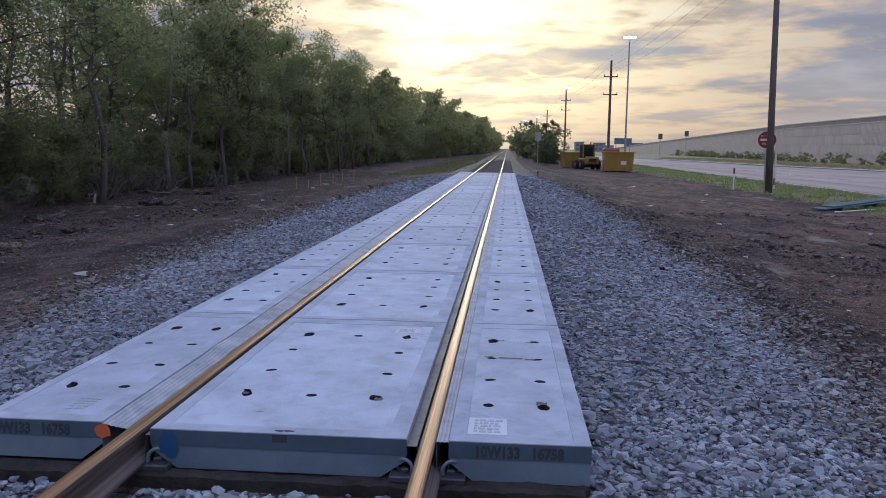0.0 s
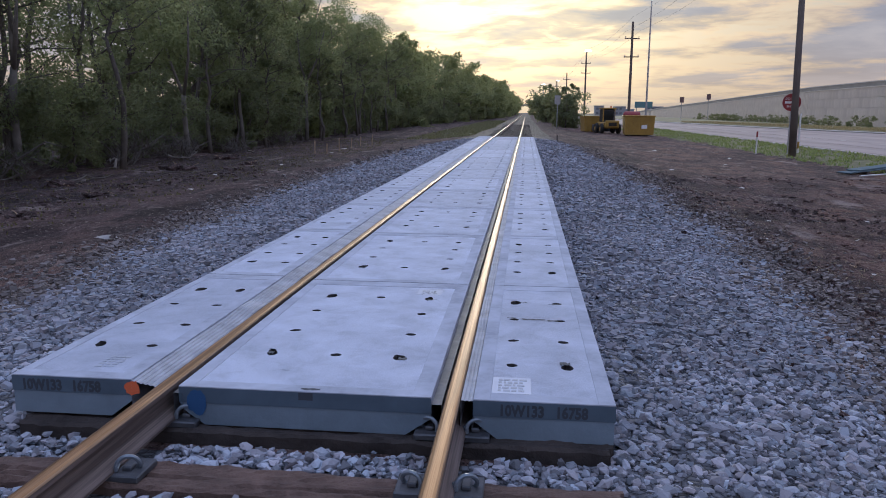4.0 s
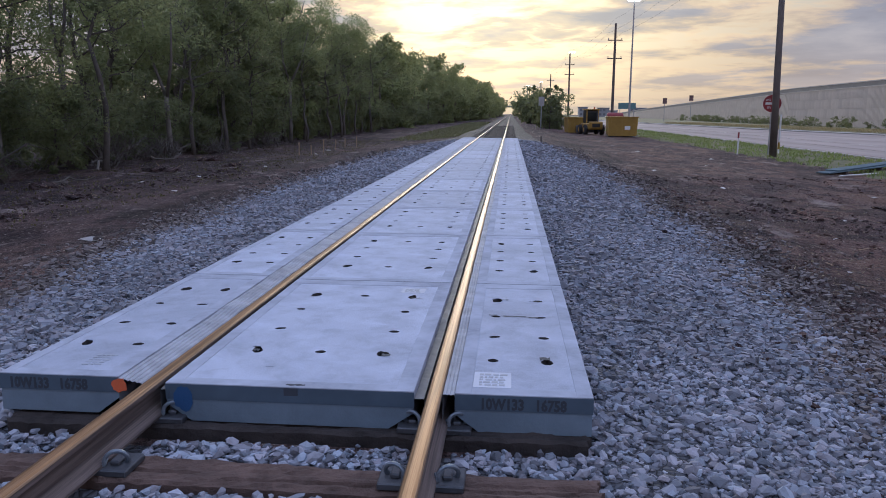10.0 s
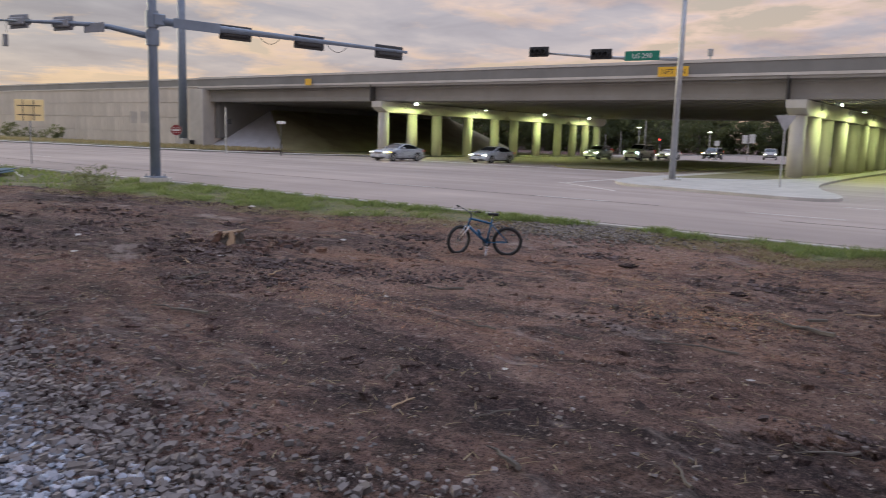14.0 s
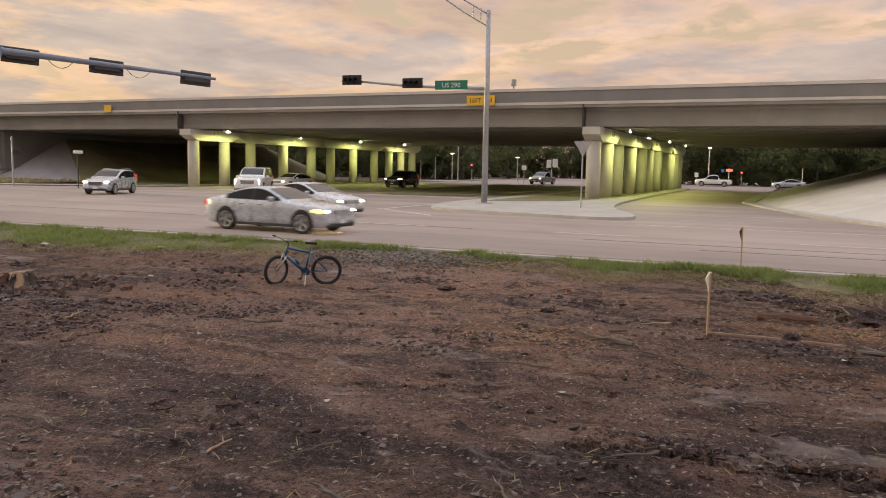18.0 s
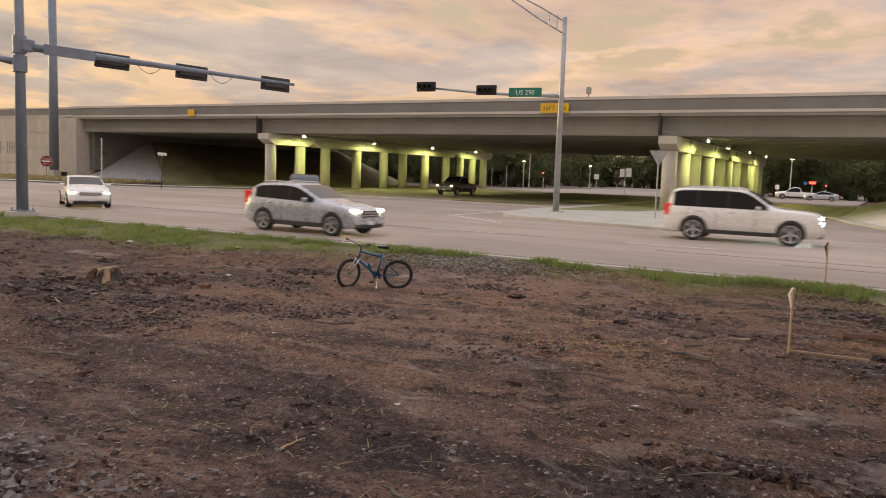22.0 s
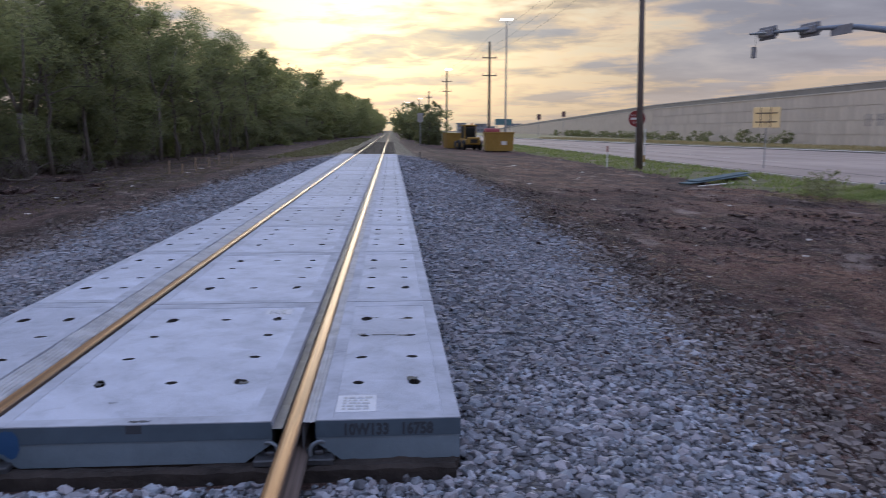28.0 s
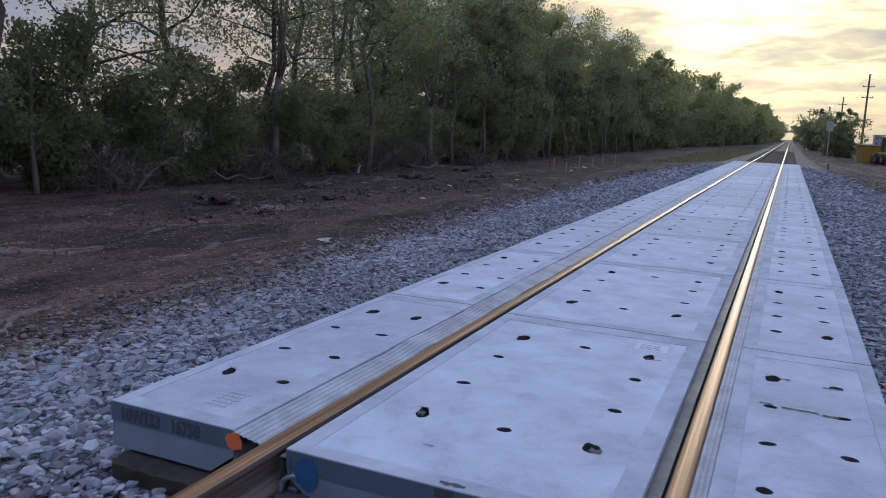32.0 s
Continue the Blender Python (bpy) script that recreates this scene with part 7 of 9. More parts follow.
            part("turn_lamp", boxed((x0, f - 0.58, zl - 0.05), (x1, f - 0.20, zl + 0.07), 0.03), M["signal_amber"], ob, "lit amber lamp")
        x0, x1 = sided(s, h * 0.66, h * 0.915)
        hi = 0.36 if kind == "suv" else 0.08
        part("tail_lamp", boxed((x0, r - 0.012, tz_ - 0.10), (x1, r + 0.20, tz_ + hi), 0.03), M["tail"], ob, "red tail lamp")
        ym = side[1] - 0.30
        x0, x1 = sided(s, h - 0.04, h + 0.19)
        m = part("mirror", boxed((x0, ym, belt(ym) - 0.02), (x1, ym + 0.13, belt(ym) + 0.15), 0.045), paint, ob)
        x0, x1 = sided(s, h + 0.02, h + 0.17)
        part("mirror_glass", boxed((x0, ym - 0.004, belt(ym) + 0.01), (x1, ym - 0.001, belt(ym) + 0.12)), M["chrome"], m)
        x0, x1 = sided(s, h * 0.90, h * 1.002)
        part("sill", boxed((x0, axles[0] + wheel_r * 1.2, sill), (x1, axles[1] - wheel_r * 1.2, sill + (0.15 if kind == "suv" else 0.09)), 0.02), M["trim_black"], ob, "dark sill")
        for u in (0.30, 0.66):
            y = side[0] + (side[1] - side[0]) * u
            x0, x1 = sided(s, h * 0.97, h * 1.008)
            part("door_handle", boxed((x0, y - 0.10, belt(y) - 0.16), (x1, y + 0.10, belt(y) - 0.125), 0.008), M["chrome"], ob)
        for u in (0.16, 0.48, 0.90):
            y = side[0] + (side[1] - side[0]) * u
            x0, x1 = sided(s, h * 0.96, h * 1.0022)
            part("door_gap", boxed((x0, y - 0.006, sill + 0.12), (x1, y + 0.006, belt(y) - 0.08)), M["trim_black"], ob)
    big = kind != "sedan"
    part("grille", boxed((-h * 0.50, f - 0.10, zl - (0.26 if big else 0.12)), (h * 0.50, f + 0.006, zl + 0.03), 0.03), M["chrome"] if big else M["trim_black"], ob, "front grille")
    for k in range(3):
        z = zl - (0.20 if big else 0.09) + k * (0.085 if big else 0.045)
        part("grille_bar", boxed((-h * 0.46, f + 0.004, z - 0.018), (h * 0.46, f + 0.012, z + 0.018)), M["trim_black"] if big else M["chrome"], ob, "dark grille slot" if big else "chrome grille bar")
    part("bumper", boxed((-h * 0.80, f - 0.20, sill + 0.02), (h * 0.80, f + 0.02, sill + 0.18), 0.05), M["trim_black"], ob, "dark lower bumper")
    part("bumper", boxed((-h * 0.82, r - 0.02, sill + 0.12), (h * 0.82, r + 0.2, sill + 0.30), 0.05), M["trim_black"] if big else paint, ob)
    part("number_plate", boxed((-0.16, f + 0.021, sill + 0.14), (0.16, f + 0.028, sill + 0.26)), M["white"], ob)
    part("number_plate", boxed((-0.16, r - 0.030, 0.66), (0.16, r - 0.005, 0.78)), M["white"], ob)
    if shape == "large":
        for s in (-1, 1):
            x0, x1 = sided(s, h * 0.80, h * 0.87)
            part("running_lamp", boxed((x0, f - 0.16, 0.55), (x1, f - 0.02, 0.92), 0.02), M[lights], ob, "upright lit running lamp")
    if kind == "suv":
        hr = h * roof_w
        for s in (-1, 1):
            part("roof_rail", tubed([(s * hr * 0.84, r + 0.7, H - 0.03), (s * hr * 0.84, r + 0.85, H + 0.04), (s * hr * 0.84, f - 2.9, H + 0.035), (s * hr * 0.84, f - 2.7, H - 0.03)], 0.02, 6), M["chrome"], ob)
    if kind == "pickup_truck":
        part("bed", boxed((-h * 0.80, r + 0.10, 0.80), (h * 0.80, r + 1.80, 1.178), 0.01), M["trim_black"], ob, "dark load bed")
    return ob


def root_part(name, parent, at):
    ob = new(name, bpy.data.meshes.new(name))
    ob.parent = parent
    ob.location = at
    return ob


def bm_mesh(name, bm, mat):
    me = bpy.data.meshes.new(name)
    bm.to_mesh(me)
    bm.free()
    me.materials.append(mat)
    return me


def paint(name, c, metal=0.35, coat=0.7):
    return material(name, c, 0.27, metal, spec=0.5 if coat > 0.5 else 0.2, vary=0.05, grain=8, stain=0.8, bump=0.0, coat=coat)


silver, white, champagne, black = paint("silver_paint", (0.55, 0.585, 0.64), 0.30), paint("white_paint", (0.84, 0.85, 0.86), 0.0), paint("silver_grey_paint", (0.48, 0.51, 0.56), 0.35), paint("black_paint", (0.010, 0.010, 0.012), 0.0, 0.25)
pearl, grey, bronze = paint("pearl_paint", (0.80, 0.79, 0.77), 0.1), paint("dark_grey_paint", (0.22, 0.215, 0.21)), paint("pale_silver_paint", (0.60, 0.64, 0.70), 0.25)
CARS = {
    "silver_sedan": car("silver four-door sedan with lit headlights driving past", silver, 5.08, 1.89, "long_sedan", "sedan", "head_on", 0.365, True),
    "pale_sedan": car("pale silver four-door sedan driving past", bronze, 4.90, 1.82, "saloon", "sedan", "head_on", 0.335),
    "white_suv": car("large white sport utility with bright cool headlights", pearl, 5.50, 2.08, "large", "suv", "head_cool", 0.435),
    "grey_suv": car("silver-grey crossover turning with lit headlights", champagne, 4.85, 1.89, "crossover", "suv", "head_on", 0.37),
    "white_sedan": car("white four-door sedan turning with lit headlights", white, 4.86, 1.85, "saloon", "sedan", "head_on", 0.345),
    "black_suv": car("black sport utility turning with amber lamps lit", black, 5.0, 2.0, "wagon", "suv", "head_on", 0.39, True),
    "grey_pickup": car("dark grey pickup truck turning with lit headlights", grey, 5.8, 2.03, "pickup", "pickup_truck", "head_on", 0.40),
    "white_pickup": car("white pickup truck waiting with red lamps beyond the bridge", white, 5.8, 2.03, "pickup", "pickup_truck", "head_on", 0.40),
    "far_sedan": car("silver sedan rolling up beyond the bridge", silver, 4.8, 1.82, "saloon", "sedan", "head_on", 0.33),
    "far_car": car("car approaching far along the frontage road with lit headlights", grey, 4.8, 1.85, "saloon", "sedan", "head_cool", 0.33),
}


# ---- bicycle ----
def bicycle(front, back):
    fx, bk = Vector(front), Vector(back)
    mid, d = (fx + bk) / 2, fx - bk
    z = min(ground_z(front[0], front[1]), ground_z(back[0], back[1])) - 0.01
    ob = root("bicycle", "blue mountain bicycle standing on its kickstand on bare soil", "bicycle", (mid.x, mid.y, z), math.degrees(math.atan2(d.y, d.x)))
    lean = pose(0, 0, 0, -7, 0, 0)
    blue = material("blue_frame_paint", (0.010, 0.085, 0.20), 0.4, 0.1, vary=0.15, grain=20, coat=0.6, bump=0.0)
    R, wb = 0.33, 0.53

    def bar(name, pts, r, mat, parent=None, label=""):
        o = part(name, tubed(pts, r, 8), mat, parent or ob, label, True)
        if parent is None:
            o.matrix_basis = lean
        return o

    for x, steer in ((wb, 42.0), (-wb, 0.0)):
        bm = bmesh.new()
        n, m = 32, 8
        rings = [[bm.verts.new(((R - 0.036 + 0.036 * math.cos(2 * math.pi * j / m)) * math.cos(2 * math.pi * i / n), 0.036 * math.sin(2 * math.pi * j / m), (R - 0.036 + 0.036 * math.cos(2 * math.pi * j / m)) * math.sin(2 * math.pi * i / n))) for j in range(m)] for i in range(n)]
        for i in range(n):
            for j in range(m):
                bm.faces.new([rings[i][j], rings[i][(j + 1) % m], rings[(i + 1) % n][(j + 1) % m], rings[(i + 1) % n][j]])
        w = part("wheel", bm, M["tyre"], ob, "black knobbly tyre", True)
        w.matrix_basis = lean @ pose(x, 0, R, 0, 0, steer)
        bm = bmesh.new()
        lathe(bm, [(R - 0.060, -0.013), (R - 0.076, -0.013), (R - 0.076, 0.013), (R - 0.060, 0.013)], 32, pose(0, 0, 0, 90, 0, 0), close=True)
        part("rim", bm, M["iron"], w, "dark metal rim")
        for k in range(16):
            t = 2 * math.pi * k / 16
            part("spoke", tubed([(0.02 * math.cos(t + 1.2), 0.015 * (-1) ** k, 0.02 * math.sin(t + 1.2)), ((R - 0.06) * math.cos(t), 0, (R - 0.06) * math.sin(t))], 0.0022, 4), M["chrome"], w)
        part("hub", tubed([(0, -0.05, 0), (0, 0.05, 0)], 0.022, 8), M["iron"], w)
    head_lo, head_hi, seat, bb = (wb - 0.19, 0, 0.66), (wb - 0.24, 0, 0.82), (-0.18, 0, 0.80), (-0.08, 0, 0.29)
    for pts, r in (([bb, head_lo], 0.032), ([(-0.17, 0, 0.72), head_hi], 0.026), ([bb, seat], 0.022), ([head_lo, head_hi], 0.024)):
        bar("frame_tube", pts, r, blue, label="blue frame tube")
    for s in (-1, 1):
        bar("chain_stay", [(-0.08, s * 0.03, 0.29), (-wb, s * 0.06, R)], 0.010, blue)
        bar("seat_stay", [(-0.16, s * 0.02, 0.72), (-wb, s * 0.06, R)], 0.009, blue)
        bar("fork_blade", [(wb - 0.19 - s * 0.034, s * 0.037, 0.66), (wb - 0.06 - s * 0.037, s * 0.041, 0.45), (wb - s * 0.037, s * 0.041, R)], 0.016, M["chrome"], label="silver suspension fork")
    bar("stem", [head_hi, (wb - 0.26, 0, 0.93), (wb - 0.20, 0, 0.96)], 0.016, M["iron"])
    bar("handlebar", [(wb + 0.02, -0.24, 1.03), (wb - 0.08, -0.12, 1.01), (wb - 0.19, 0, 0.97), (wb - 0.29, 0.12, 1.00), (wb - 0.38, 0.24, 1.02)], 0.012, M["iron"])
    for s, x in ((-1, wb + 0.00), (1, wb - 0.37)):
        bar("grip", [(x, s * 0.225, 1.025), (x - 0.075 * s, s * 0.30, 1.03)], 0.018, M["tyre"])
        bar("brake_lever", [(x + 0.05 + 0.02 * s, s * 0.17, 1.01), (x + 0.06 - 0.06 * s, s * 0.26, 0.975)], 0.007, M["iron"])
    bar("seat_post", [seat, (-0.205, 0, 0.90)], 0.013, M["chrome"])
    bm = bmesh.new()
    prism(bm, [(-0.32, -0.068), (-0.32, 0.068), (-0.22, 0.045), (-0.08, 0.014), (-0.08, -0.014), (-0.22, -0.045)], 0.905, 0.95, "z")
    o = part("saddle", bm, M["tyre"], ob, "black saddle")
    o.matrix_basis = lean
    bm = bmesh.new()
    lathe(bm, [(0.085, -0.004), (0.095, 0.0), (0.085, 0.004)], 20, pose(-0.08, -0.05, 0.29, 90, 0, 0))
    o = part("chainring", bm, M["iron"], ob)
    o.matrix_basis = lean
    for s in (-1, 1):
        bar("crank", [(-0.08, s * 0.06, 0.29), (-0.08 + s * 0.12, s * 0.085, 0.29 - s * 0.11)], 0.011, M["iron"])
        o = part("pedal", boxed((-0.08 + s * 0.12 - 0.05, s * 0.13 - 0.04, 0.29 - s * 0.11 - 0.012), (-0.08 + s * 0.12 + 0.05, s * 0.13 + 0.04, 0.29 - s * 0.11 + 0.012), 0.005), M["tyre"], ob)
        o.matrix_basis = lean
    for z0 in (0.40, 0.22):
        bar("chain", [(-0.08, -0.05, 0.29 + (0.085 if z0 > 0.3 else -0.085)), (-wb, -0.05, R + (0.04 if z0 > 0.3 else -0.04))], 0.005, M["iron"])
    part("kickstand", tubed([(-0.10, 0.04, 0.27), (-0.06, 0.24, 0.0)], 0.012, 6), M["chrome"], ob)
    bar("bottle", [(0.06, 0, 0.46), (0.12, 0, 0.58)], 0.030, blue)


bicycle((15.23, 5.74), (15.81, 4.86))


# ---- stump, stakes, scraps ----
def stump(x, y, turn):
    """What a digger left of a tree: a hollow dark core, torn legs of wood, a ragged slab on top."""
    ob = root("tree_stump", "broken hollow tree stump of pale torn wood in dark earth", "tree stump", (x, y, ground_z(x, y)), turn)
    rng = random.Random(3)
    bm = bmesh.new()
    bmesh.ops.create_icosphere(bm, subdivisions=3, radius=1.0)
    for v in bm.verts:
        q = 1 + 0.5 * noise.noise(v.co * 1.9 + Vector((4, 0, 0))) + 0.3 * noise.noise(v.co * 5.0)
        v.co = Vector((v.co.x * 0.24 * q, v.co.y * 0.22 * q + 0.06, max(-0.05, 0.10 + v.co.z * 0.20 * q)))
    part("core", bm, M["bark"], ob, "dark rotten core")
    legs = (("torn_leg", "cut_wood", [(0.05, -0.13, 0.34), (0.07, -0.16, 0.18), (0.03, -0.20, -0.03)], 0.055, 0.030, "pale torn leg of wood"),
            ("torn_leg", "rotten_wood", [(-0.16, -0.08, 0.33), (-0.22, -0.13, 0.17), (-0.34, -0.18, -0.03)], 0.060, 0.045, "reddish brown torn leg"),
            ("torn_leg", "bark", [(0.24, -0.02, 0.30), (0.27, -0.02, 0.14), (0.36, -0.05, -0.03)], 0.045, 0.035, "dark leg with bark"),
            ("torn_leg", "bark", [(0.02, 0.20, 0.30), (0.04, 0.28, 0.12), (0.10, 0.40, -0.03)], 0.07, 0.04, "dark leg with bark"))
    for name, mat, pts, w, d, label in legs:
        bm = bmesh.new()
        rows = []
        for i in range(7):
            f = i / 6 * 2
            p, q = Vector(pts[min(1, int(f))]), Vector(pts[min(1, int(f)) + 1])
            c = p.lerp(q, f - min(1, int(f)))
            rows.append([(c.x + (w + 0.02 * f) * math.cos(t) * rng.uniform(0.75, 1.2), c.y + d * math.sin(t) * rng.uniform(0.75, 1.2), c.z) for t in [2 * math.pi * j / 9 for j in range(9)]])
        skin(bm, rows)
        part(name, bm, M[mat], ob, label)
    n = 26
    bm = bmesh.new()
    rim = [(0.27 * math.cos(t) * (1 + rng.uniform(-0.45, 0.18)) + 0.05, 0.11 * math.sin(t) * (1 + rng.uniform(-0.4, 0.3)) - 0.04) for t in [2 * math.pi * i / n for i in range(n)]]
    lo = [bm.verts.new((u * 0.95, v * 0.95, 0.30 + 0.10 * u + rng.uniform(-0.03, 0.012))) for u, v in rim]
    hi = [bm.verts.new((u, v, 0.325 + 0.11 * u + rng.uniform(-0.022, 0.026))) for u, v in rim]
    mid = bm.verts.new((0.02, 0.0, 0.332))
    base = bm.verts.new((0.02, 0.0, 0.30))
    for i in range(n):
        bm.faces.new([lo[i], lo[(i + 1) % n], hi[(i + 1) % n], hi[i]])
        bm.faces.new([hi[i], hi[(i + 1) % n], mid])
        bm.faces.new([lo[(i + 1) % n], lo[i], base])
    part("cut_face", bm, M["old_wood"], ob, "weathered ragged top")
    for k in range(9):
        t = rng.uniform(0, 6.28)
        p, q = Vector((0.24 * math.cos(t), 0.13 * math.sin(t), 0.32)), Vector((0.40 * math.cos(t), 0.24 * math.sin(t), 0.33 + rng.uniform(-0.14, 0.06)))
        part("splinter", tubed([p, q], [0.018, 0.004], 5), M["cut_wood" if k % 2 else "old_wood"], ob, "pale torn splinter")
    return ob


M["rotten_wood"] = material("rotten_wood", (0.115, 0.060, 0.040), 0.9, vary=0.4, grain=18, stain=3, bump=0.5)
stump(11.8, 9.25, -38)


def stake(x, y, h, top):
    ob = root("survey_stake", "thin wooden survey stake with a ribbon on its top", "stake", (x, y, ground_z(x, y)), 20)
    part("stick", boxed((-0.02, -0.012, -0.2), (0.02, 0.012, h), 0.003), M["cut_wood"], ob)
    bm = bmesh.new()
    for k in range(3):
        tube(bm, [(0.0, 0.0, h), (0.03 + 0.01 * k, 0.02 * k, h - 0.10), (0.03 - 0.015 * k, 0.01, h - 0.30)], [0.022, 0.018, 0.008], 5)
    part("ribbon", bm, top, ob, "tied plastic ribbon")
    return ob


stake(14.1, -3.08, 0.98, M["white"])
stake(20.4, -3.4, 1.05, M["trim_black"])


def plank(x, y, l, w, turn, mat, tilt=0.0, name="plank", label="loose weathered wooden lath lying on the soil"):
    ob = part(name, boxed((-l / 2, -w / 2, -0.01), (l / 2, w / 2, 0.025), 0.004), mat)
    ob.matrix_basis = pose(x, y, ground_z(x, y) + 0.03 + abs(math.sin(radians(tilt))) * l / 2, 0, tilt, turn)
    return tagged(ob, label, "wood scrap", "wood scraps on the soil")


plank(14.09, -3.62, 1.05, 0.035, 90, M["old_wood"])
plank(14.03, -4.72, 0.60, 0.030, 86, M["old_wood"])
plank(13.07, -1.86, 0.30, 0.06, 130, M["bark"])


def branch(x, y, l, turn, r=0.02, mat="bark", seed=0, rise=0.03, name="branch", label="dead branch lying on the soil"):
    rng = random.Random(seed)
    bm = bmesh.new()
    pts = [(l * (k / 5 - 0.5), rng.uniform(-0.06, 0.06) * l, rise * (1 + rng.uniform(-0.3, 1.0))) for k in range(6)]
    tube(bm, pts, [r * (1.2 - 0.15 * k) for k in range(6)], 5)
    for k in (2, 4):
        p = pts[k]
        tube(bm, [p, (p[0] + 0.16 * l, p[1] + rng.choice((-1, 1)) * 0.14 * l, p[2] + rng.uniform(0.0, 0.08) * l)], [r * 0.6, r * 0.2], 4)
    ob = part(name, bm, M[mat])
    ob.matrix_basis = pose(x, y, ground_z(x, y) + 0.01, 0, 0, turn)
    return tagged(ob, label, "branch", "branches on the soil")


for k, (x, y, l, turn, r) in enumerate(((7.35, 4.6, 0.95, 100, 0.02), (7.0, 0.8, 0.5, 20, 0.012), (5.8, -1.2, 0.4, 60, 0.02), (9.5, 1.5, 0.7, 75, 0.014), (10.4, -1.0, 1.0, 95, 0.014), (8.2, -5.4, 1.2, 100, 0.014), (13.5, -6.0, 1.8, 85, 0.05), (6.4, -2.2, 0.35, 40, 0.012), (11.2, 3.2, 0.6, 110, 0.02), (9.0, 6.6, 0.7, 15, 0.02), (12.4, -1.8, 0.9, 70, 0.03), (7.6, -2.9, 0.5, 130, 0.012))):
    branch(x, y, l, turn, r, seed=k)
for k, (x, y, l, turn, r, rise) in enumerate(((-13.2, 15.5, 1.6, 40, 0.035, 0.25), (-13.0, 21.5, 2.6, 120, 0.04, 0.3), (-12.2, 18.8, 1.6, 75, 0.035, 0.15), (-11.6, 13.2, 1.4, 10, 0.03, 0.1), (-13.4, 28, 2.4, 80, 0.04, 0.25), (-12.6, 34, 2.0, 95, 0.04, 0.2), (-10.8, 22, 1.2, 50, 0.02, 0.06), (-11.2, 30, 1.3, 140, 0.025, 0.06))):
    branch(x, y, l, turn, r, "bark", 40 + k, rise)


def litter(x, y, s, seed):
    rng = random.Random(seed)
    bm = bmesh.new()
    n = 7
    c = bm.verts.new((0, 0, s * 0.35))
    ring = [bm.verts.new((s * rng.uniform(0.5, 1.2) * math.cos(t), s * rng.uniform(0.4, 0.9) * math.sin(t), s * rng.uniform(0.0, 0.35))) for t in [2 * math.pi * k / n for k in range(n)]]
    for k in range(n):
        bm.faces.new([c, ring[k], ring[(k + 1) % n]])
    bmesh.ops.solidify(bm, geom=bm.faces[:], thickness=0.006)
    ob = part("litter", bm, M["litter"])
    ob.matrix_basis = pose(x, y, ground_z(x, y) + 0.012, 0, 0, rng.uniform(0, 360))
    return tagged(ob, "crumpled pale scrap of litter on the soil", "litter", "litter on the soil")


for k, (x, y, s) in enumerate(((6.0, 7.5, 0.05), (7.9, 21.4, 0.14), (-5.85, 8.4, 0.20), (-6.1, 8.7, 0.14), (9.0, 10.2, 0.09), (10.4, 12.6, 0.10), (8.6, 14.0, 0.08), (7.2, 11.0, 0.07), (17.8, 15.6, 0.20), (18.6, 12.0, 0.16), (12.0, 20.2, 0.14), (6.2, 13.0, 0.07), (5.4, 10.4, 0.06), (10.8, 8.2, 0.08), (13.8, 9.4, 0.12), (14.4, 8.4, 0.09), (7.1, 29, 0.14), (10.5, 34, 0.16), (12.2, 40, 0.2), (4.4, 30, 0.10), (9.3, 47, 0.2), (-9.5, 41, 0.22), (-9.0, 36, 0.14), (-8.2, 17, 0.10), (-9.6, 22, 0.12), (-8.8, 27, 0.12), (-10.4, 19.5, 0.12), (4.6, -4.4, 0.05), (5.6, -3.6, 0.04), (9.4, -1.9, 0.05), (6.9, -3.3, 0.04), (11.8, -6.2, 0.08), (12.9, -4.9, 0.06), (10.0, 3.4, 0.05), (7.4, 2.6, 0.04), (8.1, 0.2, 0.04))):
    litter(x, y, s, k)

# a sheet of folded metal panels with a white pole, left at the verge
tp = root("panel_stack", "flat blue-grey metal panels with a white pole dumped on the verge", "metal panel", (16.6, 32.0, ground_z(16.6, 32.0)), 32)
for k, (a, b) in enumerate(((-2.4, 2.2), (-1.9, 2.6))):
    o = part("panel_sheet", boxed((a, -0.32, 0.0), (b, 0.32, 0.05), 0.01), M["tarp"], tp)
    o.matrix_basis = pose(0.1 * k, k * 0.12, 0.22 + 0.065 * k, 0, -3.0, 3 * k)
    for s in (-1.2, 1.2):
        q = part("batten", boxed((s - 0.05, -0.3, -0.22 - 0.065 * k), (s + 0.05, 0.3, -0.001)), M["wood_pole"], tp)
        q.matrix_basis = o.matrix_basis.copy()
part("pole", tubed([(0.9, -1.7, 0.04), (2.5, -0.1, 0.29)], 0.035, 6), M["white"], tp, "white pole")
part("pole", tubed([(-2.4, -0.8, 0.05), (0.2, -0.9, 0.10)], 0.03, 6), M["white"], tp, "white pole")


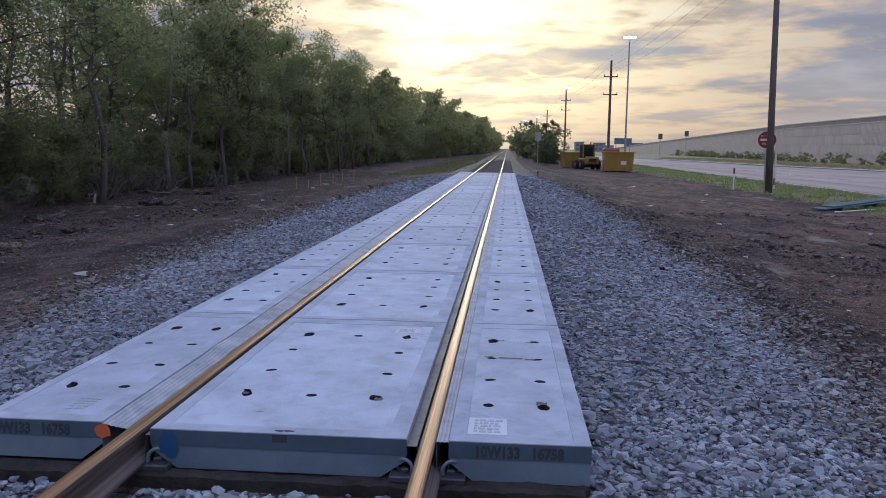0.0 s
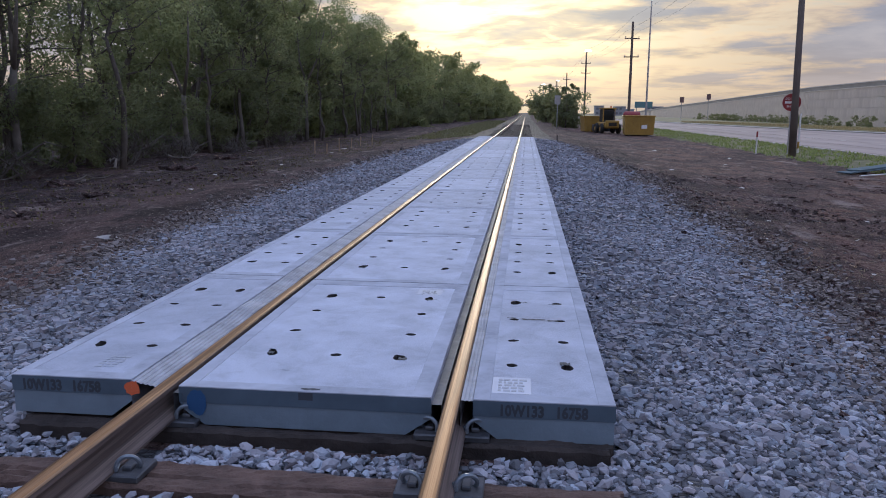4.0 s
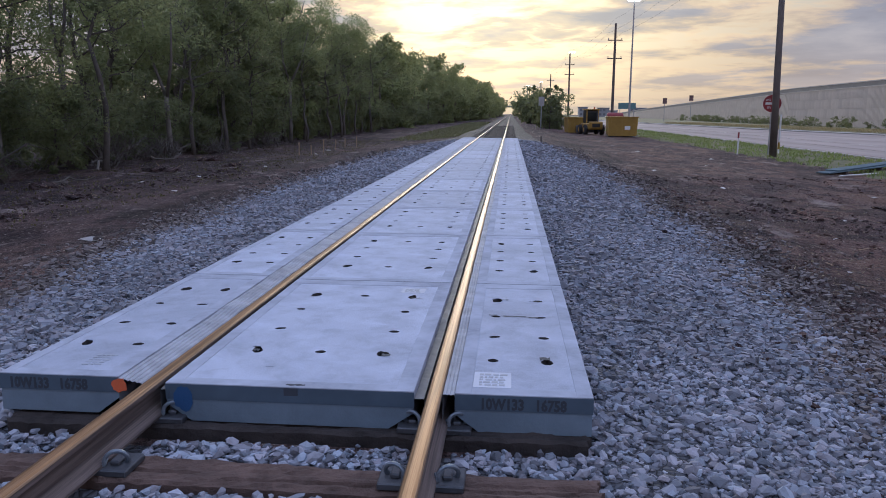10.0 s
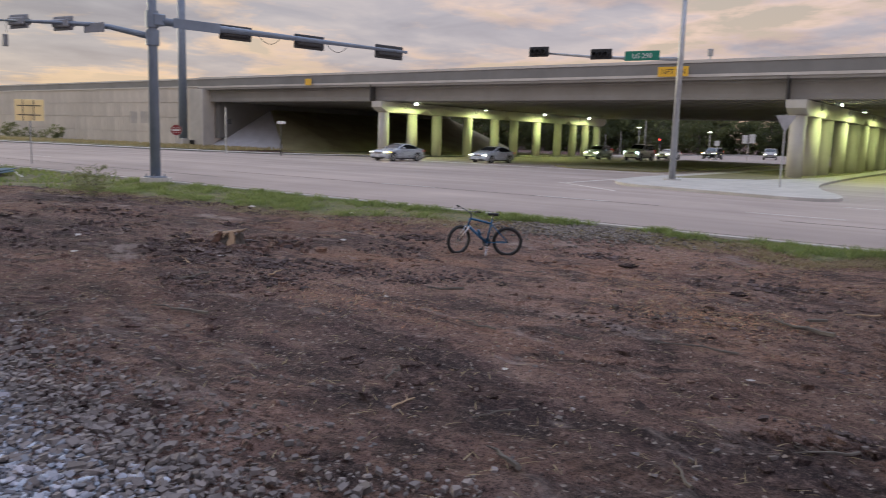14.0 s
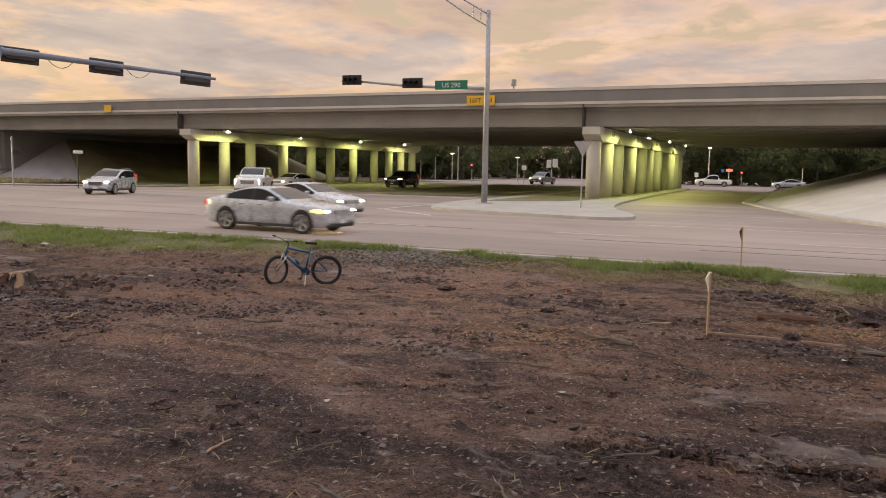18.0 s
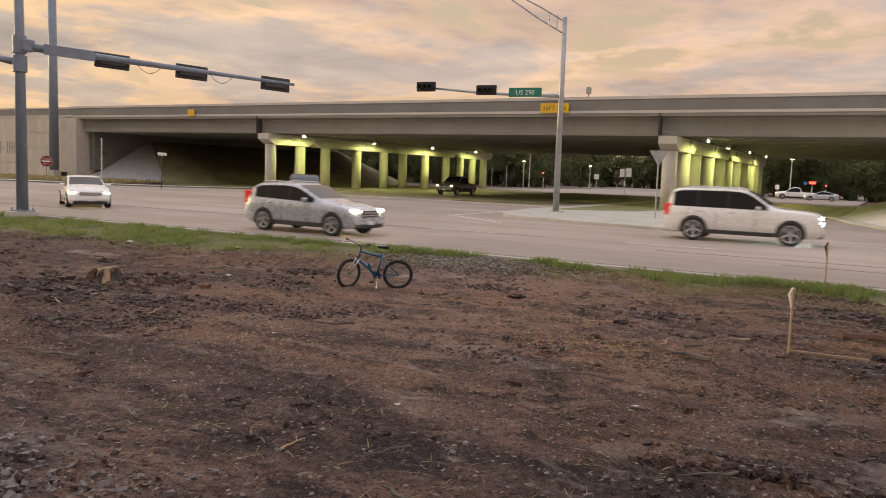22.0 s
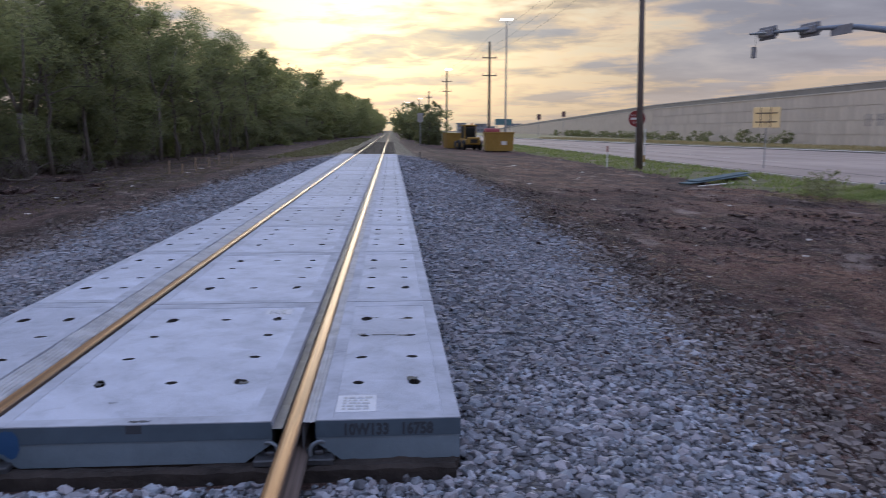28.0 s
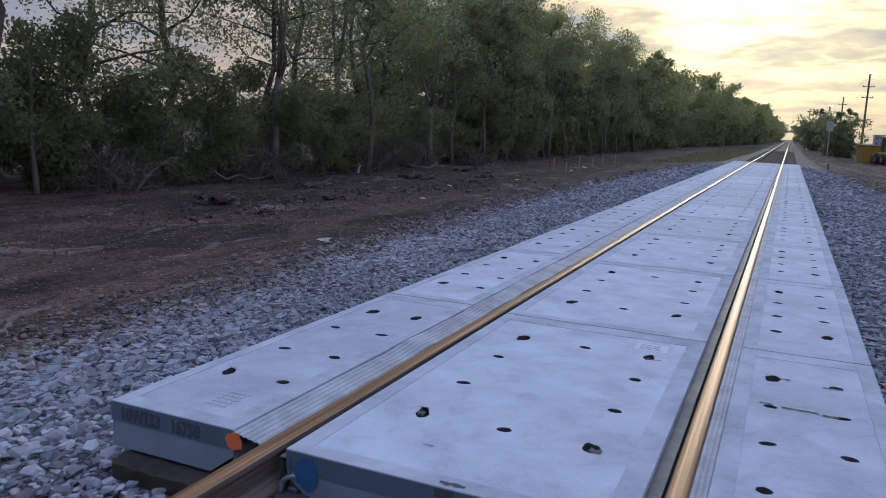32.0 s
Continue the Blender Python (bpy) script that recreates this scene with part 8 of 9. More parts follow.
# ---- grass, weeds and loose stones ----
def blades(name, spots, height, mat, label, seed, width=0.012, category="grass", lay=0.0):
    rng = np.random.default_rng(seed)
    n = len(spots)
    a = rng.uniform(0, 2 * np.pi, n)
    h = height * rng.uniform(0.5, 1.35, n)
    lean = rng.uniform(0.1, 0.7, n) * h
    lean, h = (lean * (1 - lay) + lay * h * 1.6, h * (1 - 0.88 * lay))
    w = width * rng.uniform(0.7, 1.5, n)
    dx, dy = np.cos(a), np.sin(a)
    b = rng.uniform(0, 2 * np.pi, n)
    base = spots
    root_l = base + np.stack([-dy * w, dx * w, 0 * w], -1)
    root_r = base + np.stack([dy * w, -dx * w, 0 * w], -1)
    mid = np.stack([np.cos(b) * lean * 0.35, np.sin(b) * lean * 0.35, h * 0.6], -1)
    tip = base + np.stack([np.cos(b) * lean, np.sin(b) * lean, h], -1)
    ml, mr = root_l + mid, root_r + mid
    verts = np.stack([root_l, root_r, mr, ml, tip], 1).reshape(-1, 3)
    i = np.arange(n)[:, None] * 5
    f = np.concatenate([i + np.array([[0, 1, 2]]), i + np.array([[0, 2, 3]]), i + np.array([[3, 2, 4]])], 0)
    ob = mesh_part(name, raw_mesh(name, verts, f), mat)
    return tagged(ob, label, category, kind="stuff")


def verge_spots(rng, n, y0, y1, inner, outer, patch):
    y = rng.uniform(y0, y1, n)
    lo = np.array([inner(v) for v in y])
    x = lo + (outer - lo) * rng.uniform(0, 1, n) ** 0.8
    keep = np.array([noise.noise(Vector((a * 0.9, b * 0.5, patch))) for a, b in zip(x, y)]) > rng.uniform(-0.42, 0.40, n)
    x, y = x[keep], y[keep]
    z = base_z(x, y) + rough_z(x, y)
    return np.stack([x, y, z], -1)


rng = np.random.default_rng(21)


def tufts(rng):
    """Grass in thick tufts."""
    c = verge_spots(rng, 560, -9, 26, inner_edge, 20.5, 2.0)
    p = np.repeat(c, 60, 0) + rng.normal(0, 1, (len(c) * 60, 3)) * (0.11, 0.11, 0.0)
    p[:, 2] = base_z(p[:, 0], p[:, 1]) + 0.0
    return p[p[:, 0] < 20.6]


def inner_edge(y):
    return float(np.interp(y, (-10, -6.4, -5.2, -4.4, -3.2, -2.1, -0.8, 0.7, 3, 6.5, 8, 10.5, 12.4, 16, 20, 24, 30, 60, 120), (18.6, 19.1, 18.6, 19.4, 19.9, 20.2, 19.2, 19.7, 20.2, 20.1, 19.3, 18.9, 18.0, 17.8, 17.6, 17.1, 16.2, 16.0, 15.5))) + 0.4 * noise.noise(Vector((y * 0.6, 1.0, 4.0)))


def turf_strip():
    """The matted sod under the verge's grass, with a ragged inner edge."""
    ys_ = np.concatenate([np.arange(-10, 26, 0.18), np.arange(26, 130, 1.2)])
    cols = []
    for k in range(9):
        lo = np.array([inner_edge(v) + 0.45 * noise.noise(Vector((v * 1.7, 7.0, 1.0))) for v in ys_])
        x = lo + (20.58 - lo) * k / 8
        lump = np.array([noise.noise(Vector((a * 3.0, b * 3.0, 9.0))) for a, b in zip(x, ys_)])
        cols.append(np.stack([x, ys_, base_z(x, ys_) + rough_z(x, ys_) + (0.035 + 0.03 * lump if 0 < k < 8 else -0.03)], -1))
    v = np.array(cols)
    i = np.arange(v.shape[0] * v.shape[1]).reshape(v.shape[:2])
    f = np.stack([i[:-1, :-1], i[1:, :-1], i[1:, 1:], i[:-1, 1:]], -1).reshape(-1, 4)
    ob = mesh_part("verge_sod", raw_mesh("verge_sod", v.reshape(-1, 3), f), material("matted_sod", (0.115, 0.135, 0.055), 0.95, vary=0.5, grain=14, stain=1.6, bump=0.6, tint=(0.21, 0.175, 0.10)), smooth=True)
    tagged(ob, "matted green and straw sod along the road", "grass", kind="structure")


turf_strip()
blades("verge_grass", verge_spots(rng, 90000, -9, 26, inner_edge, 20.55, 2.0), 0.13, M["grass"], "green grass strip along the road's edge", 3, 0.007, lay=0.35)
blades("verge_tufts", tufts(rng), 0.20, M["grass"], "taller green grass tufts on the verge", 13, 0.008, lay=0.15)
blades("verge_grass_far", verge_spots(rng, 16000, 26, 120, inner_edge, 20.3, 2.0), 0.16, M["grass"], "green grass along the road further on", 4, 0.03)
p = verge_spots(rng, 34000, -9, 26, lambda v: inner_edge(v) - 1.3, 20.5, 9.0)
ex = verge_spots(rng, 16000, -3.0, 4.2, lambda v: inner_edge(v) - 0.9, 20.5, 5.0)
blades("dry_grass", np.concatenate([p, ex]), 0.16, M["dry_grass"], "dry straw-coloured grass at the verge", 5, 0.007, lay=0.7)
ys_ = rng.uniform(60, 190, 9000)
xs_ = np.interp(ys_, (60, 85, 112, 190), (52, 49, 44, 38)) + rng.uniform(0, 9, 9000)
blades("wall_grass", np.stack([xs_, ys_, np.full(9000, -0.70)], -1), 0.30, M["dry_grass"], "tall dry grass along the retaining wall", 6, 0.05)
n = 9000
x = rng.uniform(4.5, 19, n)
y = rng.uniform(-9, 22, n)
blades("straw", np.stack([x, y, base_z(x, y) + rough_z(x, y) + 0.004], -1), 0.09, M["dry_grass"], "scattered straw and rootlets on the soil", 8, 0.005, "straw", lay=0.95)
n = 6000
x = rng.uniform(-14.5, -8, n)
y = rng.uniform(5, 60, n)
blades("leaf_litter", np.stack([x, y, base_z(x, y) + rough_z(x, y)], -1), 0.05, M["leaf_brown"], "dead leaves and low weeds before the wood", 9, 0.015, "leaf litter")

n = 9000
y = rng.uniform(58, 190, n)
x = -rng.uniform(3.2, 8.5, n)
blades("track_weeds", np.stack([x, y, base_z(x, y)], -1), 0.20, leaf_material("track_weed", (0.085, 0.092, 0.050), (0.16, 0.150, 0.085), 0.3), "low green weeds along the track beyond the crossing", 23, 0.04, lay=0.3)

# patch of gravel at the road's edge, and stones thrown over the soil
n = 2600
x, y = rng.normal(20.0, 0.75, n), rng.normal(4.9, 1.25, n)
k = x < 20.7
scatter_stones("verge_gravel", np.stack([x, y, base_z(x, y) + 0.02], -1)[k], rng.uniform(0.02, 0.05, n)[k], M["gravel"], "patch of grey gravel at the road's edge", "gravel", seed=6)
n = 7000
x, y = 3.9 + rng.exponential(1.5, n), rng.uniform(-9, 26, n)
k = x < 19
z = base_z(x, y) + rough_z(x, y)
scatter_stones("strewn_stones", np.stack([x, y, z], -1)[k], np.clip(rng.exponential(0.009, n), 0.005, 0.030)[k], M["dusty"], "small stones strewn over the soil", "gravel", seed=7)
n = 52000
x, y = rng.uniform(4.8, 19, n), rng.uniform(-9, 28, n)
clump = np.array([noise.noise(Vector((a * 0.9, b * 0.45, 6.0))) for a, b in zip(x, y)]) > rng.uniform(-0.1, 0.5, n)
x, y = x[clump], y[clump]
n = len(x)
z = base_z(x, y) + rough_z(x, y)
scatter_stones("soil_clods", np.stack([x, y, z - 0.01], -1), np.clip(rng.exponential(0.017, n), 0.006, 0.075), M["soil"], "clods of dark churned soil", "soil", sink=0.0, seed=8)

# soil spilt over the ballast's edge
n = 3200
x, y = rng.normal(4.2, 0.7, n), rng.uniform(-6, 24, n)
scatter_stones("spilt_soil", np.stack([x, y, base_z(x, y) + 0.02], -1), np.clip(rng.exponential(0.014, n), 0.007, 0.04), M["soil"], "dark soil spilt over the ballast's edge", "soil", seed=14)
# a row of clods pushed up beside the digger's path, and broken ground round the stump
n = 520
u = rng.uniform(0, 1, n)
x, y = 7.95 + 0.2 * u + rng.normal(0, 0.09, n), -2.3 - 2.8 * u + rng.normal(0, 0.05, n)
scatter_stones("clod_row", np.stack([x, y, base_z(x, y) + rough_z(x, y)], -1), np.clip(rng.exponential(0.018, n), 0.010, 0.055), M["soil"], "row of dark clods pushed up on the soil", "soil", seed=15)
n = 700
x, y = rng.normal(12.2, 0.8, n), rng.normal(9.1, 0.5, n)
scatter_stones("stump_debris", np.stack([x, y, base_z(x, y) + rough_z(x, y)], -1), np.clip(rng.exponential(0.035, n), 0.012, 0.11), M["soil"], "broken dark soil and bark round the stump", "soil", seed=16)

# dark clods turned up in heaps and bands, each (x, y, spread along x, spread along y, count, size)
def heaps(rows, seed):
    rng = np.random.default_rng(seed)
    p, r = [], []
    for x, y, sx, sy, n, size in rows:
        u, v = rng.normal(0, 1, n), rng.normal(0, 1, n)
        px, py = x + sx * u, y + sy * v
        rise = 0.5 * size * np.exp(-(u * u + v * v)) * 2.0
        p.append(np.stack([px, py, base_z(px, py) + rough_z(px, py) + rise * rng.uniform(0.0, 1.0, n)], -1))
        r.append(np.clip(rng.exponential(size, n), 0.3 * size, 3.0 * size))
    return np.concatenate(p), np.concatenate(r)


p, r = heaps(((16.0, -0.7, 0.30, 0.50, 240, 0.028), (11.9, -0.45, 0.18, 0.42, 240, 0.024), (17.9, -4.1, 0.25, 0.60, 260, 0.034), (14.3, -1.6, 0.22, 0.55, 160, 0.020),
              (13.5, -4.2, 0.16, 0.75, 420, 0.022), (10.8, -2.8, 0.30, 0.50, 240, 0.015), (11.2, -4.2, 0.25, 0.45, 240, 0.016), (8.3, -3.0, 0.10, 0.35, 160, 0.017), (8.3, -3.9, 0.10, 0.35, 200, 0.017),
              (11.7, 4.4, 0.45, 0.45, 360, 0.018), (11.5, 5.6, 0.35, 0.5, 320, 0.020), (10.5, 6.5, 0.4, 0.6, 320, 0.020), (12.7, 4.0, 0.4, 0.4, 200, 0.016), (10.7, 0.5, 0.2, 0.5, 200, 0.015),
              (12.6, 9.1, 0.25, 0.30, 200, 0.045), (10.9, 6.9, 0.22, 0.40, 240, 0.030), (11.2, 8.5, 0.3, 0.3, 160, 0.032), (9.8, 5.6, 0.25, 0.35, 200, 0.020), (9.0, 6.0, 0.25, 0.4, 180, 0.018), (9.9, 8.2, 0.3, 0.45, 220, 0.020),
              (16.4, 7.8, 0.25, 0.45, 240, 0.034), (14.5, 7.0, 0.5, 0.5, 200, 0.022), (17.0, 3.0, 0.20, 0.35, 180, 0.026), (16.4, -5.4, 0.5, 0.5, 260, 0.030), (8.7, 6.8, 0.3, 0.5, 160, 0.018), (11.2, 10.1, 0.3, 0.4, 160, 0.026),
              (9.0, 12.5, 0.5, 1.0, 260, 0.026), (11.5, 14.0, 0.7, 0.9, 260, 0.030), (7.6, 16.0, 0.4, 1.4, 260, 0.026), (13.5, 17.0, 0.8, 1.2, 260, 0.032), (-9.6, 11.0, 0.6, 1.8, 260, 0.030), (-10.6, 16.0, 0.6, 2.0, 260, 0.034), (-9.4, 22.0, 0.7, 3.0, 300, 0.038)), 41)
scatter_stones("damp_clods", p, 0.72 * r, M["peat"], "dark clods of turned-up earth", "soil", sink=0.15, seed=18)
# reddish shreds of bark and roots that a machine spread on the soil
p, r = heaps(((12.5, 0.0, 0.5, 0.6, 900, 0.02), (11.8, -0.8, 0.4, 0.5, 700, 0.02), (14.2, 0.9, 0.6, 0.8, 900, 0.02), (16.6, -5.5, 0.5, 0.6, 1300, 0.03), (15.0, -5.6, 0.4, 0.5, 900, 0.02), (15.0, -4.7, 0.3, 0.6, 700, 0.02), (12.7, -1.1, 0.4, 0.5, 600, 0.02), (17.4, 0.8, 0.5, 1.2, 1100, 0.02), (16.6, -1.8, 0.5, 1.0, 800, 0.02), (9.5, 3.4, 0.6, 0.9, 500, 0.02), (17.2, 10.5, 0.7, 1.5, 900, 0.02)), 43)
blades("bark_mulch", p + (0, 0, 0.004), 0.055, M["mulch"], "reddish shreds of bark and roots strewn on the soil", 19, 0.006, "mulch", lay=0.93)
blades("rootlets", p[::5] + (0, 0, 0.004), 0.15, M["dry_grass"], "pale rootlets and stalks among the bark shreds", 20, 0.004, "straw", lay=0.85)

# pale chips of wood and stone on the soil
n = 2600
x, y = rng.uniform(4.6, 19.2, n), rng.uniform(-9, 28, n)
scatter_stones("wood_chips", np.stack([x, y, base_z(x, y) + rough_z(x, y)], -1), np.clip(rng.exponential(0.0045, n), 0.002, 0.018), M["old_wood"], "pale chips of wood and stone on the soil", "wood chips", seed=12)

post = root("delineator_post", "slim white delineator post with a red band on top", "post", (15.95, 48.3, ground_z(15.95, 48.3)))
part("shaft", tubed([(0, 0, -0.2), (0, 0, 1.05)], 0.05, 8), M["white"], post)
part("band", tubed([(0, 0, 1.05), (0, 0, 1.42)], 0.056, 8), M["red"], post, "red band")

# weeds by the mast
WEED = tree_parts(61, 3.6, 0.10, 2.4, 700, 0.11, 0.3)
WEED[1].materials.append(M["leaf_dark"])
for k, (x, y, s, name) in enumerate(((16.6, 22.6, 0.30, "weed_bush"), (15.9, 21.6, 0.22, "weed_bush"), (17.4, 23.6, 0.18, "weed_bush"), (16.2, 23.2, 0.22, "weed_bush"))):
    plant_tree(name, WEED, M["leaf_dark"], x, y, 40 * k, s, "scraggly brown-green weed bush on the verge", "weed")


# ---- small things beyond the bridge ----
def far_post(name, label, category, x, y, h, plates, mat="galv"):
    """A slim post with flat plates: (offset along y, width, height of centre, plate height, material)."""
    ob = root(name, label, category, (x, y, -0.85))
    part("post", tubed([(0, 0, 0), (0, 0, h)], 0.05, 6), M[mat], ob)
    for dy, w, z, ph, m in plates:
        part("plate", boxed((-0.06, dy - w / 2, z - ph / 2), (-0.035, dy + w / 2, z + ph / 2), 0.01), M[m], ob, "flat sign plate")
    return ob


far_post("road_sign", "pair of pale road signs beyond the bridge", "road sign", 118, 26.3, 3.9, ((-0.55, 0.8, 3.3, 1.3, "white"), (0.45, 0.7, 3.2, 1.2, "white")))
far_post("road_sign", "small square road sign beyond the bridge", "road sign", 118, 30.7, 2.9, ((0.0, 0.75, 2.5, 0.75, "white"),))
far_post("road_sign", "small square road sign beyond the bridge", "road sign", 136, 6.3, 2.4, ((0.0, 0.6, 1.9, 0.7, "white"),))
far_post("marker_post", "slim pale marker post beyond the bridge", "post", 118, 48.4, 3.4, ())
far_post("marker_post", "slim pale marker post beyond the bridge", "post", 118, 45.8, 4.0, ())
far_post("marker_post", "slim pale marker post beyond the bridge", "post", 134, -9.6, 3.2, ())
M["red_lit"] = glow("lit_red_lamp", (1.0, 0.06, 0.04), 4.0)
M["blue_lit"] = glow("lit_blue_sign", (0.15, 0.35, 1.0), 0.25)
for x, y, h in ((118, 39.4, 2.6), (136, -0.7, 2.2)):
    ob = root("traffic_signal", "small traffic signal showing red beyond the bridge", "traffic signal", (x, y, -0.85))
    part("post", tubed([(0, 0, 0), (0, 0, h)], 0.06, 6), M["galv"], ob)
    hd = part("signal_head", boxed((-0.2, -0.2, h - 0.5), (0.1, 0.2, h + 0.5), 0.03), M["black"], ob)
    part("lamp", tubed([(-0.23, 0, h + 0.2), (-0.205, 0, h + 0.2)], 0.14, 10), M["red_lit"], hd, "lit red lamp")
for x, y, h in ((118, 41.8, 6.2), (136, 4.4, 6.3), (139, 38.2, 4.4), (141, 52.0, 5.0)):
    ob = root("street_lamp", "slim street lamp with a lit head beyond the bridge", "street lamp", (x, y, -0.85), group="street lamps beyond the bridge")
    part("shaft", tubed([(0, 0, 0), (0, 0, h)], [0.10, 0.07], 6), M["galv"], ob)
    part("lamp_head", boxed((-0.2, -0.28, h), (0.12, 0.28, h + 0.09), 0.03), M["street_lit"] if h != 6.2 else M["galv"], ob, "lit lamp head" if h != 6.2 else "flat lamp head")
ob = root("shop_sign", "small red and blue lit sign beyond the bridge", "sign", (138, 1.3, -0.85))
part("post", tubed([(0, 0, 0), (0, 0, 2.6)], 0.07, 6), M["galv"], ob)
part("red_panel", boxed((-0.08, -0.5, 2.55), (0.08, 0.5, 2.95), 0.02), M["red_lit"], ob, "lit red panel")
part("blue_panel", boxed((-0.08, 0.8, 2.4), (0.08, 1.25, 2.9), 0.02), M["blue_lit"], ob, "lit blue panel")


# ---- debris by the stakes ----
def log_(x, y, l, r, turn, seed):
    rng = random.Random(seed)
    ob = root("rotten_log", "short reddish rotten log half sunk in the soil", "log", (x, y, ground_z(x, y) + r * 0.4), turn)
    bm = bmesh.new()
    pts = [(l * (k / 6 - 0.5), rng.uniform(-0.02, 0.02), rng.uniform(-0.02, 0.02)) for k in range(7)]
    tube(bm, pts, [r * rng.uniform(0.85, 1.1) for _ in pts], 9)
    part("trunk", bm, M["rotten_wood"], ob)
    for k in range(3):
        p = pts[1 + 2 * k]
        bm = bmesh.new()
        tube(bm, [p, (p[0] + rng.uniform(-0.1, 0.1), p[1] + rng.uniform(-0.12, 0.12), p[2] + rng.uniform(0.1, 0.25))], [r * 0.4, r * 0.12], 5)
        part("branch_stub", bm, M["bark"], ob)
    return ob


log_(15.9, -4.25, 1.0, 0.095, -75, 1)


def root_mass(x, y, s, seed):
    """An upturned clump of roots and earth."""
    rng = random.Random(seed)
    ob = root("root_clump", "upturned clump of dark roots and reddish earth", "root clump", (x, y, ground_z(x, y)), rng.uniform(0, 360))
    bm = bmesh.new()
    bmesh.ops.create_icosphere(bm, subdivisions=3, radius=1.0)
    for v in bm.verts:
        n = noise.noise(v.co * 2.0 + Vector((seed, 0, 0))) * 0.5 + noise.noise(v.co * 5.0) * 0.25
        v.co = Vector((v.co.x * s * (1.2 + n), v.co.y * s * (0.8 + n), max(-0.1, v.co.z * s * (0.38 + 0.5 * n))))
    part("earth", bm, M["soil"], ob, "lump of dark earth")
    for k in range(12):
        t = rng.uniform(0, 6.28)
        a = Vector((math.cos(t) * s * 0.9, math.sin(t) * s * 0.6, rng.uniform(0.02, 0.2) * s))
        bm = bmesh.new()
        tube(bm, [a, a * 1.3 + Vector((0, 0, rng.uniform(0.05, 0.25) * s)), a * 1.6 + Vector((rng.uniform(-0.2, 0.2) * s, rng.uniform(-0.2, 0.2) * s, rng.uniform(-0.02, 0.3) * s))], [0.025 * s + 0.006, 0.012 * s + 0.005, 0.004], 5)
        part("root", bm, M["bark"] if k % 3 else M["cut_wood"], ob, "twisted root")
    return ob


for k, (x, y, s) in enumerate(((16.6, -5.7, 0.50), (17.1, -5.3, 0.30), (14.3, -4.3, 0.14), (17.0, -4.6, 0.16), (13.4, 1.2, 0.10), (12.6, 3.0, 0.10), (14.6, -0.4, 0.13), (16.2, 2.2, 0.14), (11.4, 9.4, 0.24), (13.4, 9.2, 0.26), (12.0, 11.2, 0.24), (14.6, 12.6, 0.25), (9.6, 14.0, 0.22), (11.0, 17.5, 0.25), (16.2, 8.0, 0.22), (-11.5, 12.2, 0.5), (-12.4, 17.6, 0.5), (-11.8, 24.0, 0.55), (-12.6, 31.0, 0.6), (-9.8, 15.0, 0.3), (-9.2, 11.2, 0.25), (-10.4, 27.5, 0.35))):
    root_mass(x, y, s, k)
rng = random.Random(5)
for k in range(46):
    x, y = rng.uniform(5.5, 18.5), rng.uniform(-7.5, 18)
    branch(x, y, rng.uniform(0.18, 0.55), rng.uniform(0, 180), rng.uniform(0.006, 0.014), "cut_wood" if k % 2 else "bark", 100 + k, 0.012, "twig", "thin dry twig lying on the soil")
for k, (x, y, h) in enumerate(((-9.7, 35.3, 0.7), (-9.2, 35.8, 0.5), (-9.35, 39.1, 0.75), (-9.4, 42.4, 0.6), (-9.3, 44.6, 0.6), (-9.2, 47.8, 0.7))):
    stake(x, y, h, M["old_wood"])


